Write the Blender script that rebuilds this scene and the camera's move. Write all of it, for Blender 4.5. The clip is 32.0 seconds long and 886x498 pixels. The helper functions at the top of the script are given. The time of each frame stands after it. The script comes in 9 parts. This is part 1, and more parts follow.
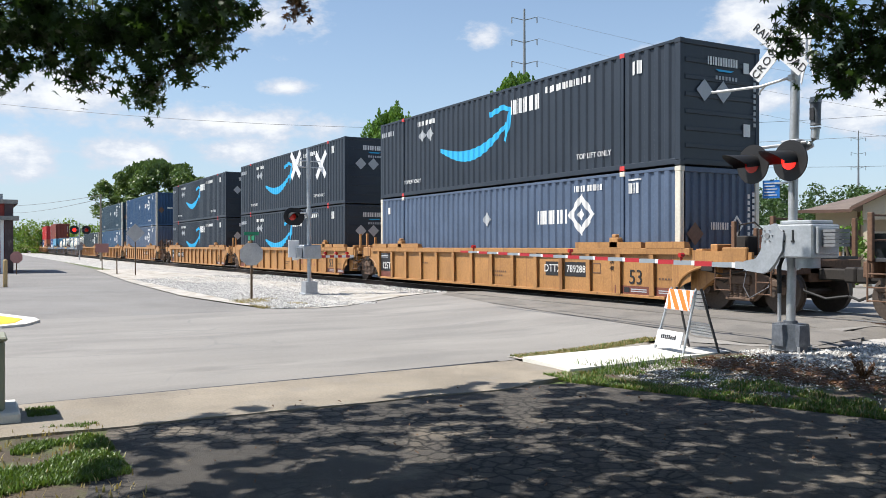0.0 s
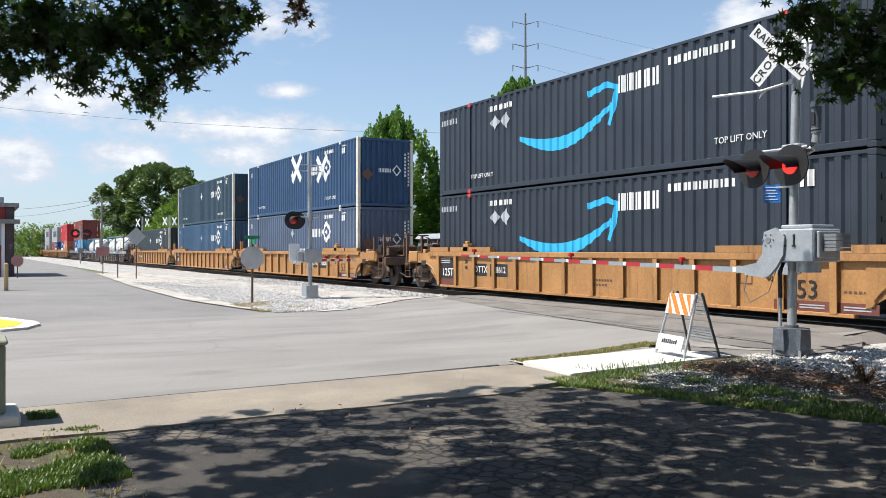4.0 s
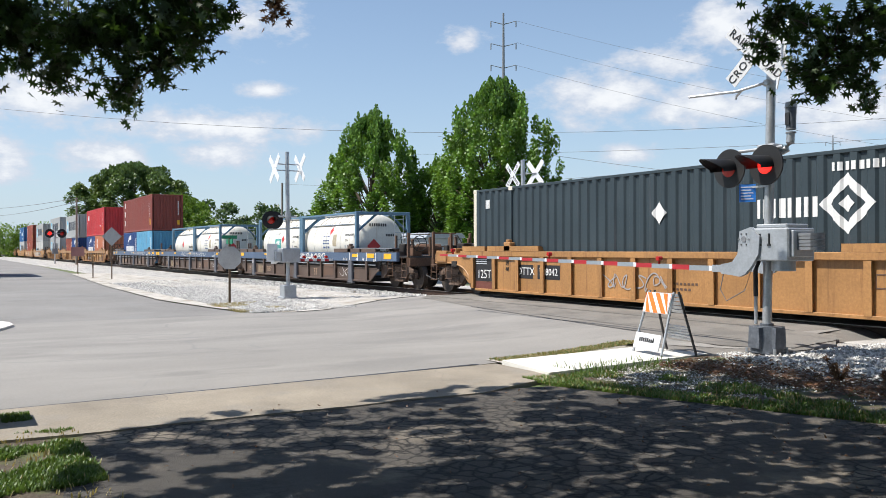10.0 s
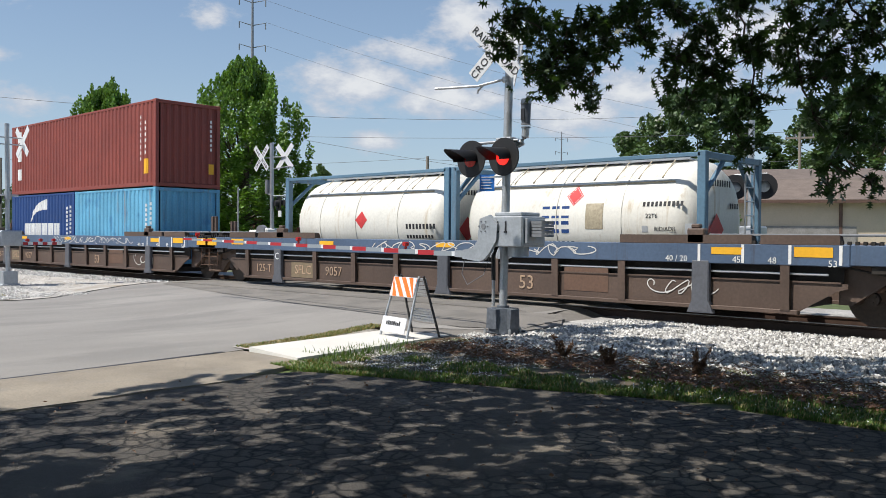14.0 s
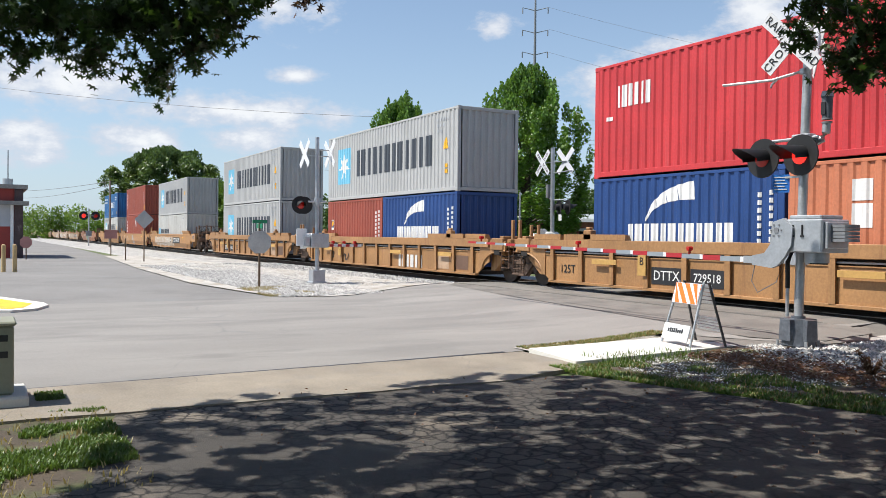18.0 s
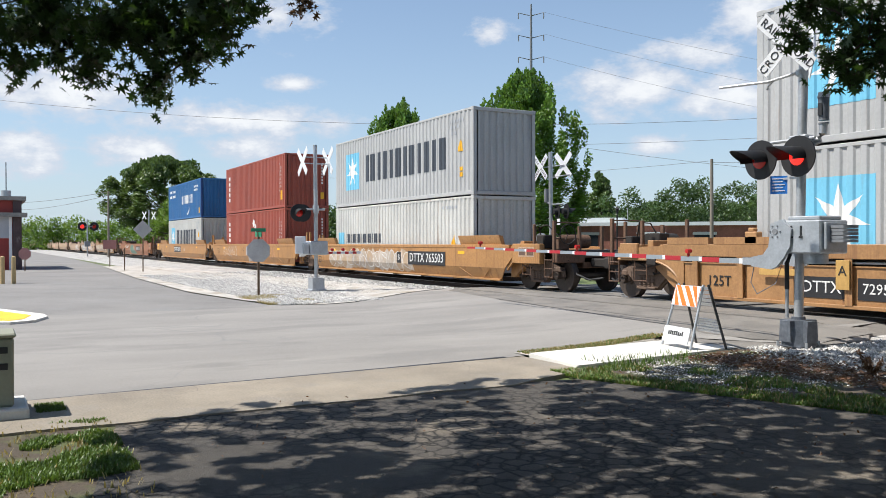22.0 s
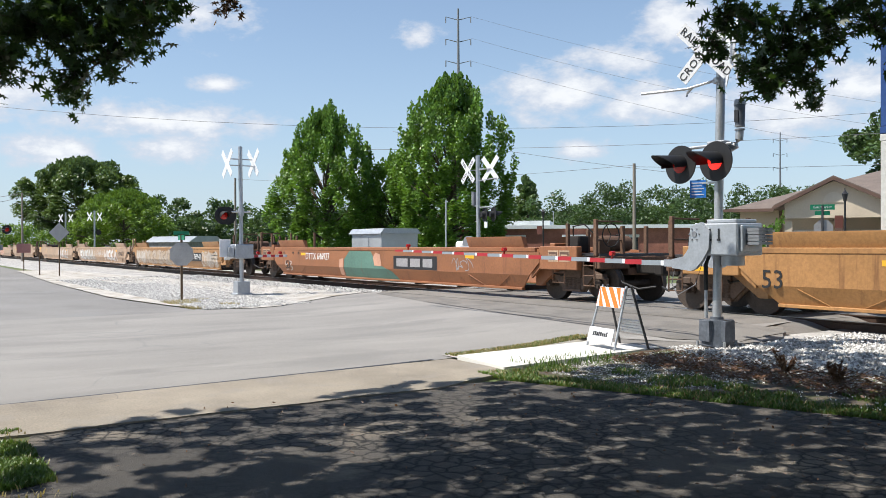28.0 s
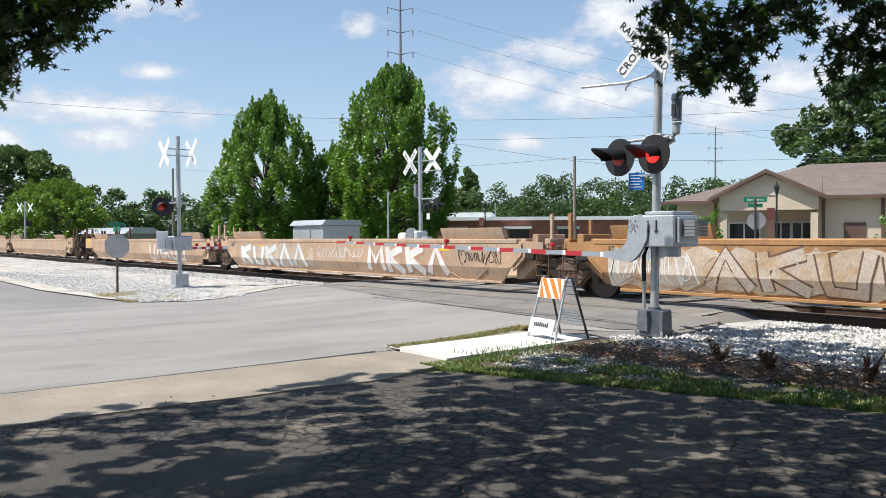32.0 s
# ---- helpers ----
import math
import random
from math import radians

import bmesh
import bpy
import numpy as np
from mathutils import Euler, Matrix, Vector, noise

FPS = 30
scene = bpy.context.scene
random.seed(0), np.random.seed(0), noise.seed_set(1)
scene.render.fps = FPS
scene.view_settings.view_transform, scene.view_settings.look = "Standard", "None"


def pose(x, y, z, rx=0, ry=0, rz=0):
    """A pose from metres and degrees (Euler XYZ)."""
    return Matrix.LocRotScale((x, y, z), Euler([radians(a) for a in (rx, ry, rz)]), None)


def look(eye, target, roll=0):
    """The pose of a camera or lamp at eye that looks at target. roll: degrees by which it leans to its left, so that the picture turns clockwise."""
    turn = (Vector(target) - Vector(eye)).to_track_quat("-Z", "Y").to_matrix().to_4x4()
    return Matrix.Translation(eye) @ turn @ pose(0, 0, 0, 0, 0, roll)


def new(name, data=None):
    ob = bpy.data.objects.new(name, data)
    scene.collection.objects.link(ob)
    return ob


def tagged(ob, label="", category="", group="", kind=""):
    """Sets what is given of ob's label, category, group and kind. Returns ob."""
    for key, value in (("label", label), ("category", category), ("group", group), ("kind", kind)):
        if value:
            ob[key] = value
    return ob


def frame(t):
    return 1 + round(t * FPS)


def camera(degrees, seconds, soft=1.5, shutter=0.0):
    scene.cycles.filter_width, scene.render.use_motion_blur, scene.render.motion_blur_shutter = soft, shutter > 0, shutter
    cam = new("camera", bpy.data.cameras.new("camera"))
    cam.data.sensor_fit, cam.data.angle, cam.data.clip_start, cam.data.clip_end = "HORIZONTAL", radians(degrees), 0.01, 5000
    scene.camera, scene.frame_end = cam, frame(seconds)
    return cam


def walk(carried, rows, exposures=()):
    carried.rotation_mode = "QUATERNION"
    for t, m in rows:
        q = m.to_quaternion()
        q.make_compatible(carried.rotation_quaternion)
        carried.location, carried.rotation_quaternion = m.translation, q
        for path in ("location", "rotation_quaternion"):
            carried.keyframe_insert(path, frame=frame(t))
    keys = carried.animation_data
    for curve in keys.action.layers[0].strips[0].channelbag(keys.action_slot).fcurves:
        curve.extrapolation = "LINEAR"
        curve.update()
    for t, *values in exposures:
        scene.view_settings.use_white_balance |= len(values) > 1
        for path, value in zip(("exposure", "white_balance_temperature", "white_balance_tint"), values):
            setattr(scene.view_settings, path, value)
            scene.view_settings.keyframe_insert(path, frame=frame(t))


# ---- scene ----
cam = camera(55.0, 32.0, soft=0.8)
# seconds, heading, tilt, lean of a camera that is held on one spot at eye height
PATH = [
    (0.0, 61.040, 89.814, -0.050),
    (0.5, 61.070, 89.875, 0.027),
    (1.0, 61.041, 89.900, 0.021),
    (2.0, 61.019, 90.014, 0.047),
    (3.0, 61.097, 90.082, 0.013),
    (6.0, 61.073, 90.066, 0.035),
    (7.0, 61.091, 90.069, -0.075),
    (8.0, 60.984, 90.171, -0.095),
    (9.0, 60.874, 90.123, -0.163),
    (9.5, 60.386, 90.039, -0.130),
    (10.0, 59.650, 90.049, -0.075),
    (10.5, 57.765, 89.866, 0.144),
    (11.0, 55.480, 89.823, 0.361),
    (11.5, 53.042, 89.670, 0.649),
    (12.0, 48.043, 89.581, 0.707),
    (12.5, 44.575, 89.428, 0.802),
    (13.0, 42.879, 89.338, 0.729),
    (13.5, 42.458, 89.246, 0.642),
    (14.0, 42.885, 89.094, 0.450),
    (14.5, 46.866, 89.084, -0.033),
    (15.0, 51.323, 89.157, -0.097),
    (15.5, 54.624, 89.224, 0.077),
    (17.5, 61.137, 89.211, 0.580),
    (18.0, 61.555, 89.162, 0.677),
    (19.0, 61.457, 89.261, 0.500),
    (20.0, 61.481, 89.370, 0.308),
    (21.0, 61.477, 89.480, 0.032),
    (22.0, 61.492, 89.557, -0.107),
    (23.0, 61.471, 89.477, 0.014),
    (24.0, 61.388, 89.441, 0.100),
    (25.0, 61.372, 89.481, 0.017),
    (25.5, 59.928, 89.599, -0.074),
    (27.5, 57.367, 89.769, -0.190),
    (28.0, 56.645, 89.738, -0.211),
    (28.5, 56.242, 89.770, -0.306),
    (29.0, 54.958, 89.659, -0.282),
    (29.5, 53.060, 89.569, -0.245),
    (30.0, 52.832, 89.533, -0.288),
    (31.0, 52.744, 89.339, -0.248),
    (32.0, 52.766, 89.160, -0.223),
]
walk(cam, [(t, pose(0, 0, 1.6, 0, 0, yaw) @ pose(0, 0, 0, tilt) @ pose(0, 0, 0, 0, 0, lean)) for t, yaw, tilt, lean in PATH],
     exposures=[(0, .48), (3, .48), (6, .46), (9, .40), (11, .34), (12.5, .13), (14, .12), (15.5, .30), (18, .38), (25, .40), (27.5, .42), (32, .44)])

# ---------------------------------------------------------------- light
SUN_AZ, SUN_EL = 248.0, 57.0      # degrees: where the sun stands (counter-clockwise from +x), and its height
_a, _e = radians(SUN_AZ), radians(SUN_EL)
SUN_DIR = Vector((math.cos(_a) * math.cos(_e), math.sin(_a) * math.cos(_e), math.sin(_e)))
sun = new("sun", bpy.data.lights.new("sun", "SUN"))
sun.data.energy, sun.data.angle, sun.data.color = 5.0, radians(0.55), (1.0, 0.955, 0.89)
sun.matrix_world = look(SUN_DIR * 60, (0, 0, 0))

# clouds: azimuth, height, half width, half height (degrees), thickness
CLOUDS = [
    (176.0, 9.3, 5.0, 1.6, .95), (165.0, 8.0, 7.0, 1.1, .9), (171.3, 5.8, 2.6, 1.2, .9), (178.0, 5.6, 2.5, 1.6, .8), (161.2, 10.4, 1.9, .5, 1.0),
    (161.8, 14.8, 2.2, 1.3, .55), (148.2, 13.8, 1.7, .7, .85), (139.0, 10.0, 4.2, 1.9, 1.0), (135.0, 11.9, 3.0, 1.0, .9), (132.5, 9.2, 5.5, 1.3, .95),
    (124.0, 8.5, 5.0, 1.8, .85), (137.5, 6.2, 1.9, .75, 1.0), (131.3, 14.0, 2.6, 1.6, .9), (164.2, 6.3, 3.0, .9, .8), (120.0, 9.2, 5.0, 1.6, .8),
    (153.5, 4.6, 3.0, .7, .5), (113.0, 12.0, 6.0, 2.5, .7), (200.0, 14.0, 12.0, 4.0, .8), (60.0, 18.0, 14.0, 5.0, .8),
]


def make_world():
    w = bpy.data.worlds.new("sky")
    scene.world = w
    w.use_nodes = True
    nt = w.node_tree
    nd, ln = nt.nodes, nt.links
    nd.clear()

    def node(kind, **kw):
        n = nd.new(kind)
        for k, v in kw.items():
            if k == "operation":
                n.operation = v
        return n

    def mth(op, a, b=None, c=None):
        n = node("ShaderNodeMath", operation=op)
        for i, v in enumerate((a, b, c)):
            if v is None:
                continue
            if isinstance(v, (int, float)):
                n.inputs[i].default_value = v
            else:
                ln.new(v, n.inputs[i])
        return n.outputs[0]

    sky = nd.new("ShaderNodeTexSky")
    sky.sky_type, sky.sun_disc = "NISHITA", False
    sky.sun_elevation, sky.sun_rotation = radians(SUN_EL), radians(90 - SUN_AZ)
    sky.air_density, sky.dust_density, sky.ozone_density = 1.0, 0.5, 2.6
    tc = nd.new("ShaderNodeTexCoord")
    sep = nd.new("ShaderNodeSeparateXYZ")
    ln.new(tc.outputs["Generated"], sep.inputs[0])
    az = mth("MULTIPLY", mth("ARCTAN2", sep.outputs[1], sep.outputs[0]), 57.29578)
    az = mth("ADD", az, mth("MULTIPLY", mth("LESS_THAN", az, 0.0), 360.0))
    el = mth("MULTIPLY", mth("ARCSINE", sep.outputs[2]), 57.29578)
    cov = None
    big = nd.new("ShaderNodeTexNoise")
    big.inputs["Scale"].default_value, big.inputs["Detail"].default_value, big.inputs["Roughness"].default_value = 24, 9, 0.62
    mp = nd.new("ShaderNodeMapping")
    mp.inputs["Scale"].default_value = (1, 1, 2.0)
    ln.new(tc.outputs["Generated"], mp.inputs[0])
    ln.new(mp.outputs[0], big.inputs[0])
    fine = mth("MULTIPLY", mth("SUBTRACT", big.outputs["Fac"], 0.5), 2.9)
    for a, e, rx, ry, k in CLOUDS:
        u = mth("DIVIDE", mth("SUBTRACT", az, a), rx)
        v = mth("DIVIDE", mth("SUBTRACT", el, e), ry)
        d = mth("SQRT", mth("ADD", mth("MULTIPLY", u, u), mth("MULTIPLY", v, v)))
        c = mth("MULTIPLY", mth("SUBTRACT", 1.0, d), k)
        cov = c if cov is None else mth("MAXIMUM", cov, c)
    cov = mth("MAXIMUM", cov, -0.9)
    dens = mth("ADD", mth("MULTIPLY", cov, 1.1), fine)
    def smooth(v, a, b, top):
        n = nd.new("ShaderNodeMapRange")
        n.interpolation_type = "SMOOTHSTEP"
        n.inputs["From Min"].default_value, n.inputs["From Max"].default_value, n.inputs["To Max"].default_value = a, b, top
        ln.new(v, n.inputs["Value"])
        return n.outputs[0]

    def mixed(f, a, b):
        n = nd.new("ShaderNodeMix")
        n.data_type = "RGBA"
        ln.new(f, n.inputs["Factor"])
        for sock, v in (("A", a), ("B", b)):
            if isinstance(v, tuple):
                n.inputs[sock].default_value = (*v, 1)
            else:
                ln.new(v, n.inputs[sock])
        return n.outputs["Result"]

    # summer haze that whitens the sky towards the horizon, and clouds that are grey where they are thin and white where they are deep
    up = mth("MAXIMUM", el, 0.0)
    haze = mth("MULTIPLY", mth("POWER", 2.718, mth("MULTIPLY", up, -0.085)), 0.78)
    clear = mixed(haze, sky.outputs[0], (3.55, 4.55, 5.75))
    puff = mixed(smooth(dens, 0.2, 1.15, 1.0), (4.6, 5.0, 5.75), (6.6, 6.75, 6.95))
    view = mixed(smooth(dens, -0.34, 0.55, 0.94), clear, puff)
    bg = nd.new("ShaderNodeBackground")
    bg.inputs["Strength"].default_value = 0.11
    ln.new(view, bg.inputs[0])
    out = nd.new("ShaderNodeOutputWorld")
    ln.new(bg.outputs[0], out.inputs[0])


make_world()


# ---------------------------------------------------------------- materials
def mat(name, col, rough=0.6, metal=0.0, var=0.18, scale=1.5, fine=25.0, bump=0.0, col2=None, mix2=0.5, streak=0.0, streak_col=(0.16, 0.07, 0.03), rnd=0.0, stretch=(1, 1, 1), glow=0.0):
    """A surface with two scales of variation, optional second colour in patches, rust or dirt streaks that run down, and relief."""
    m = bpy.data.materials.new(name)
    m.use_nodes = True
    nt = m.node_tree
    nd, ln = nt.nodes, nt.links
    b = nd["Principled BSDF"]
    b.inputs["Roughness"].default_value, b.inputs["Metallic"].default_value = rough, metal
    tc, oi = nd.new("ShaderNodeTexCoord"), nd.new("ShaderNodeObjectInfo")
    add = nd.new("ShaderNodeVectorMath")
    add.operation = "MULTIPLY_ADD"
    ln.new(oi.outputs["Random"], add.inputs[0])
    add.inputs[1].default_value = (37.0, 17.0, 0.0)
    ln.new(tc.outputs["Object"], add.inputs[2])
    mp = nd.new("ShaderNodeMapping")
    mp.inputs["Scale"].default_value = stretch
    ln.new(add.outputs[0], mp.inputs[0])

    def noise_tex(sc, det=4.0, vec=None, rough_=0.6):
        n = nd.new("ShaderNodeTexNoise")
        n.inputs["Scale"].default_value, n.inputs["Detail"].default_value, n.inputs["Roughness"].default_value = sc, det, rough_
        ln.new(vec or mp.outputs[0], n.inputs["Vector"])
        return n.outputs["Fac"]

    def rng(v, a, b_, c, d):
        n = nd.new("ShaderNodeMapRange")
        n.inputs[1].default_value, n.inputs[2].default_value, n.inputs[3].default_value, n.inputs[4].default_value = a, b_, c, d
        ln.new(v, n.inputs[0])
        return n.outputs[0]

    def mixc(f, a, b_):
        n = nd.new("ShaderNodeMix")
        n.data_type = "RGBA"
        if isinstance(f, float):
            n.inputs["Factor"].default_value = f
        else:
            ln.new(f, n.inputs["Factor"])
        for sock, v in (("A", a), ("B", b_)):
            if isinstance(v, tuple):
                n.inputs[sock].default_value = (*v[:3], 1)
            else:
                ln.new(v, n.inputs[sock])
        return n.outputs["Result"]

    lo, hi = tuple(c * (1 - var) for c in col), tuple(min(1, c * (1 + var)) for c in col)
    n1, n2 = noise_tex(scale, 5), noise_tex(fine, 3)
    c = mixc(rng(n1, 0.3, 0.7, 0, 1), lo, hi)
    if col2:
        c = mixc(rng(noise_tex(scale * 1.7, 6), mix2 - 0.06, mix2 + 0.08, 0, 1), c, col2)
    f2 = rng(n2, 0.3, 0.7, 1 - var * 0.8, 1 + var * 0.6)
    sc_ = nd.new("ShaderNodeVectorMath")
    sc_.operation = "SCALE"
    ln.new(c, sc_.inputs[0])
    ln.new(f2, sc_.inputs["Scale"])
    c = sc_.outputs[0]
    if rnd:
        s2 = nd.new("ShaderNodeVectorMath")
        s2.operation = "SCALE"
        ln.new(c, s2.inputs[0])
        ln.new(rng(oi.outputs["Random"], 0, 1, 1 - rnd, 1 + rnd), s2.inputs["Scale"])
        c = s2.outputs[0]
    if streak:
        mp2 = nd.new("ShaderNodeMapping")
        mp2.inputs["Scale"].default_value = (5.5, 5.5, 0.35)
        ln.new(add.outputs[0], mp2.inputs[0])
        f = rng(noise_tex(1.0, 6, mp2.outputs[0], 0.7), 0.62 - 0.12 * streak, 0.80 - 0.1 * streak, 0, min(1.0, 0.35 + streak))
        c = mixc(f, c, streak_col)
    ln.new(c, b.inputs["Base Color"])
    ln.new(rng(n1, 0.2, 0.8, max(0.02, rough - 0.09), min(1, rough + 0.09)), b.inputs["Roughness"])
    if bump:
        bp = nd.new("ShaderNodeBump")
        bp.inputs["Strength"].default_value, bp.inputs["Distance"].default_value = min(1, bump), 0.02
        ln.new(noise_tex(fine * 1.3, 4), bp.inputs["Height"])
        ln.new(bp.outputs[0], b.inputs["Normal"])
    if glow:
        b.inputs["Emission Color"].default_value, b.inputs["Emission Strength"].default_value = (*col, 1), glow
    return m


def leaf_mat(name, col, var=0.3, through_col=None):
    """Leaves: varied by island, with light that comes through."""
    m = mat(name, col, 0.45, var=var, scale=0.8, fine=6)
    nt = m.node_tree
    b = nt.nodes["Principled BSDF"]
    geo = nt.nodes.new("ShaderNodeNewGeometry")
    link = b.inputs["Base Color"].links[0].from_socket
    hs = nt.nodes.new("ShaderNodeHueSaturation")
    mr = nt.nodes.new("ShaderNodeMapRange")
    mr.inputs[3].default_value, mr.inputs[4].default_value = 0.62, 1.5
    nt.links.new(geo.outputs["Random Per Island"], mr.inputs[0])
    nt.links.new(mr.outputs[0], hs.inputs["Value"])
    nt.links.new(link, hs.inputs["Color"])
    nt.links.new(hs.outputs[0], b.inputs["Base Color"])
    tr = nt.nodes.new("ShaderNodeBsdfTranslucent")
    tr.inputs[0].default_value = (*(through_col or (col[0] * 2.2, col[1] * 2.0, col[2] * 1.2)), 1)
    mx = nt.nodes.new("ShaderNodeMixShader")
    mx.inputs[0].default_value = 0.24
    nt.links.new(b.outputs[0], mx.inputs[1])
    nt.links.new(tr.outputs[0], mx.inputs[2])
    nt.links.new(mx.outputs[0], nt.nodes["Material Output"].inputs[0])
    return m


def cracked(m, scale, width, depth_col, gate_at=0.46):
    """Adds a net of cracks to a ground material."""
    nt = m.node_tree
    nd, ln = nt.nodes, nt.links
    b = nd["Principled BSDF"]
    tc = nd.new("ShaderNodeTexCoord")
    wob = nd.new("ShaderNodeTexNoise")
    wob.inputs["Scale"].default_value = scale * 2
    ln.new(tc.outputs["Object"], wob.inputs["Vector"])
    ad = nd.new("ShaderNodeVectorMath")
    ad.operation = "MULTIPLY_ADD"
    ln.new(wob.outputs["Color"], ad.inputs[0])
    ad.inputs[1].default_value = (0.5 / scale,) * 3
    ln.new(tc.outputs["Object"], ad.inputs[2])
    v = nd.new("ShaderNodeTexVoronoi")
    v.feature = "DISTANCE_TO_EDGE"
    v.inputs["Scale"].default_value = scale
    ln.new(ad.outputs[0], v.inputs["Vector"])
    gate = nd.new("ShaderNodeTexNoise")
    gate.inputs["Scale"].default_value = 0.45
    ln.new(tc.outputs["Object"], gate.inputs["Vector"])
    g = nd.new("ShaderNodeMapRange")
    g.inputs[1].default_value, g.inputs[2].default_value = gate_at, gate_at + 0.14
    ln.new(gate.outputs["Fac"], g.inputs[0])
    r = nd.new("ShaderNodeMapRange")
    r.inputs[1].default_value, r.inputs[2].default_value, r.inputs[3].default_value, r.inputs[4].default_value = 0, width, 1, 0
    ln.new(v.outputs["Distance"], r.inputs[0])
    mu = nd.new("ShaderNodeMath")
    mu.operation = "MULTIPLY"
    ln.new(g.outputs[0], mu.inputs[0])
    ln.new(r.outputs[0], mu.inputs[1])
    mx = nd.new("ShaderNodeMix")
    mx.data_type = "RGBA"
    ln.new(mu.outputs[0], mx.inputs["Factor"])
    ln.new(b.inputs["Base Color"].links[0].from_socket, mx.inputs["A"])
    mx.inputs["B"].default_value = (*depth_col, 1)
    ln.new(mx.outputs["Result"], b.inputs["Base Color"])
    return m


def by_piece(m, lo, hi):
    """Lets the joined pieces of one mesh differ in shade."""
    nt = m.node_tree
    b = nt.nodes["Principled BSDF"]
    geo, mr, sc = nt.nodes.new("ShaderNodeNewGeometry"), nt.nodes.new("ShaderNodeMapRange"), nt.nodes.new("ShaderNodeVectorMath")
    mr.inputs[3].default_value, mr.inputs[4].default_value = lo, hi
    sc.operation = "SCALE"
    nt.links.new(geo.outputs["Random Per Island"], mr.inputs[0])
    nt.links.new(b.inputs["Base Color"].links[0].from_socket, sc.inputs[0])
    nt.links.new(mr.outputs[0], sc.inputs["Scale"])
    nt.links.new(sc.outputs[0], b.inputs["Base Color"])
    return m


M = {}
M["road"] = cracked(mat("road_asphalt", (0.268, 0.253, 0.232), 0.9, var=0.15, scale=0.35, fine=60, bump=0.35, col2=(0.225, 0.214, 0.198), mix2=0.55, stretch=(1.6, 0.5, 1)), 0.16, 0.005, (0.21, 0.205, 0.195))
M["lot"] = cracked(mat("old_asphalt", (0.088, 0.079, 0.068), 0.93, var=0.3, scale=0.6, fine=70, bump=0.9, col2=(0.215, 0.183, 0.142), mix2=0.60), 6.5, 0.15, (0.008, 0.008, 0.008), 0.38)
M["crossing"] = mat("crossing_asphalt", (0.20, 0.185, 0.165), 0.9, var=0.16, scale=0.8, fine=50, bump=0.4, col2=(0.155, 0.145, 0.13), mix2=0.55)
M["side_road"] = mat("side_asphalt", (0.215, 0.205, 0.192), 0.9, var=0.2, scale=0.3, fine=50, bump=0.3, col2=(0.225, 0.22, 0.21), mix2=0.6)
M["apron"] = cracked(mat("worn_concrete", (0.275, 0.238, 0.187), 0.92, var=0.24, scale=0.9, fine=45, bump=0.4, col2=(0.27, 0.24, 0.2), mix2=0.6), 0.5, 0.006, (0.19, 0.165, 0.14))
M["new_concrete"] = mat("pale_concrete", (0.66, 0.635, 0.58), 0.85, var=0.07, scale=1.2, fine=50, bump=0.2)
M["soil"] = mat("dry_soil", (0.085, 0.066, 0.046), 0.95, var=0.3, scale=1.3, fine=30, bump=0.6, col2=(0.085, 0.10, 0.035), mix2=0.5)
M["field"] = mat("grass_field", (0.10, 0.13, 0.045), 0.95, var=0.3, scale=0.2, fine=8, bump=0.4, col2=(0.20, 0.18, 0.11), mix2=0.58)
M["gravel"] = mat("pale_ballast", (0.40, 0.385, 0.36), 0.9, var=0.4, scale=1.2, fine=22, bump=1.0, col2=(0.27, 0.255, 0.23), mix2=0.6)
M["gravel_dark"] = mat("dark_ballast", (0.15, 0.13, 0.115), 0.9, var=0.35, scale=1.5, fine=22, bump=1.0, col2=(0.08, 0.07, 0.06), mix2=0.5)
M["stone"] = by_piece(mat("limestone_chips", (0.58, 0.565, 0.535), 0.88, var=0.25, scale=6, fine=30), 0.35, 1.35)
M["gravel_dirt"] = mat("gravel_dirt", (0.47, 0.44, 0.395), 0.92, var=0.22, scale=0.7, fine=25, bump=0.7, col2=(0.31, 0.27, 0.21), mix2=0.55)
M["rail"] = mat("rail_steel", (0.075, 0.045, 0.032), 0.55, 0.5, var=0.25, scale=3, fine=40)
M["rail_top"] = mat("worn_rail_head", (0.45, 0.43, 0.41), 0.3, 0.9, var=0.1)
M["tie"] = mat("creosote_tie", (0.105, 0.075, 0.05), 0.9, var=0.35, scale=4, fine=30, bump=0.6, rnd=0.3)
M["galv"] = mat("galvanised_steel", (0.44, 0.455, 0.47), 0.42, 0.55, var=0.12, scale=6, fine=30)
M["alu"] = mat("cast_aluminium", (0.40, 0.425, 0.45), 0.45, 0.45, var=0.12, scale=5, fine=26, bump=0.1)
M["grey_paint"] = mat("grey_paint", (0.19, 0.20, 0.215), 0.5, var=0.12, scale=4)
M["dark_steel"] = mat("dark_steel", (0.05, 0.05, 0.052), 0.55, 0.2, var=0.3, scale=3)
M["slate_box"] = mat("slate_grey_paint", (0.105, 0.118, 0.138), 0.45, var=0.25, scale=5, fine=20)
M["black"] = mat("black_paint", (0.018, 0.018, 0.02), 0.5, var=0.25, scale=4)
M["hood_black"] = mat("matt_black", (0.012, 0.012, 0.013), 0.62, var=0.2)
M["red_lens"] = mat("red_lens", (0.42, 0.015, 0.012), 0.25, var=0.1)
M["red_lit"] = mat("red_lens_lit", (1.0, 0.03, 0.022), 0.25, var=0.0, glow=0.95)
M["white_refl"] = mat("white_sheeting", (0.70, 0.71, 0.72), 0.4, var=0.04, scale=3)
M["red_refl"] = mat("red_sheeting", (0.40, 0.022, 0.03), 0.42, var=0.08)
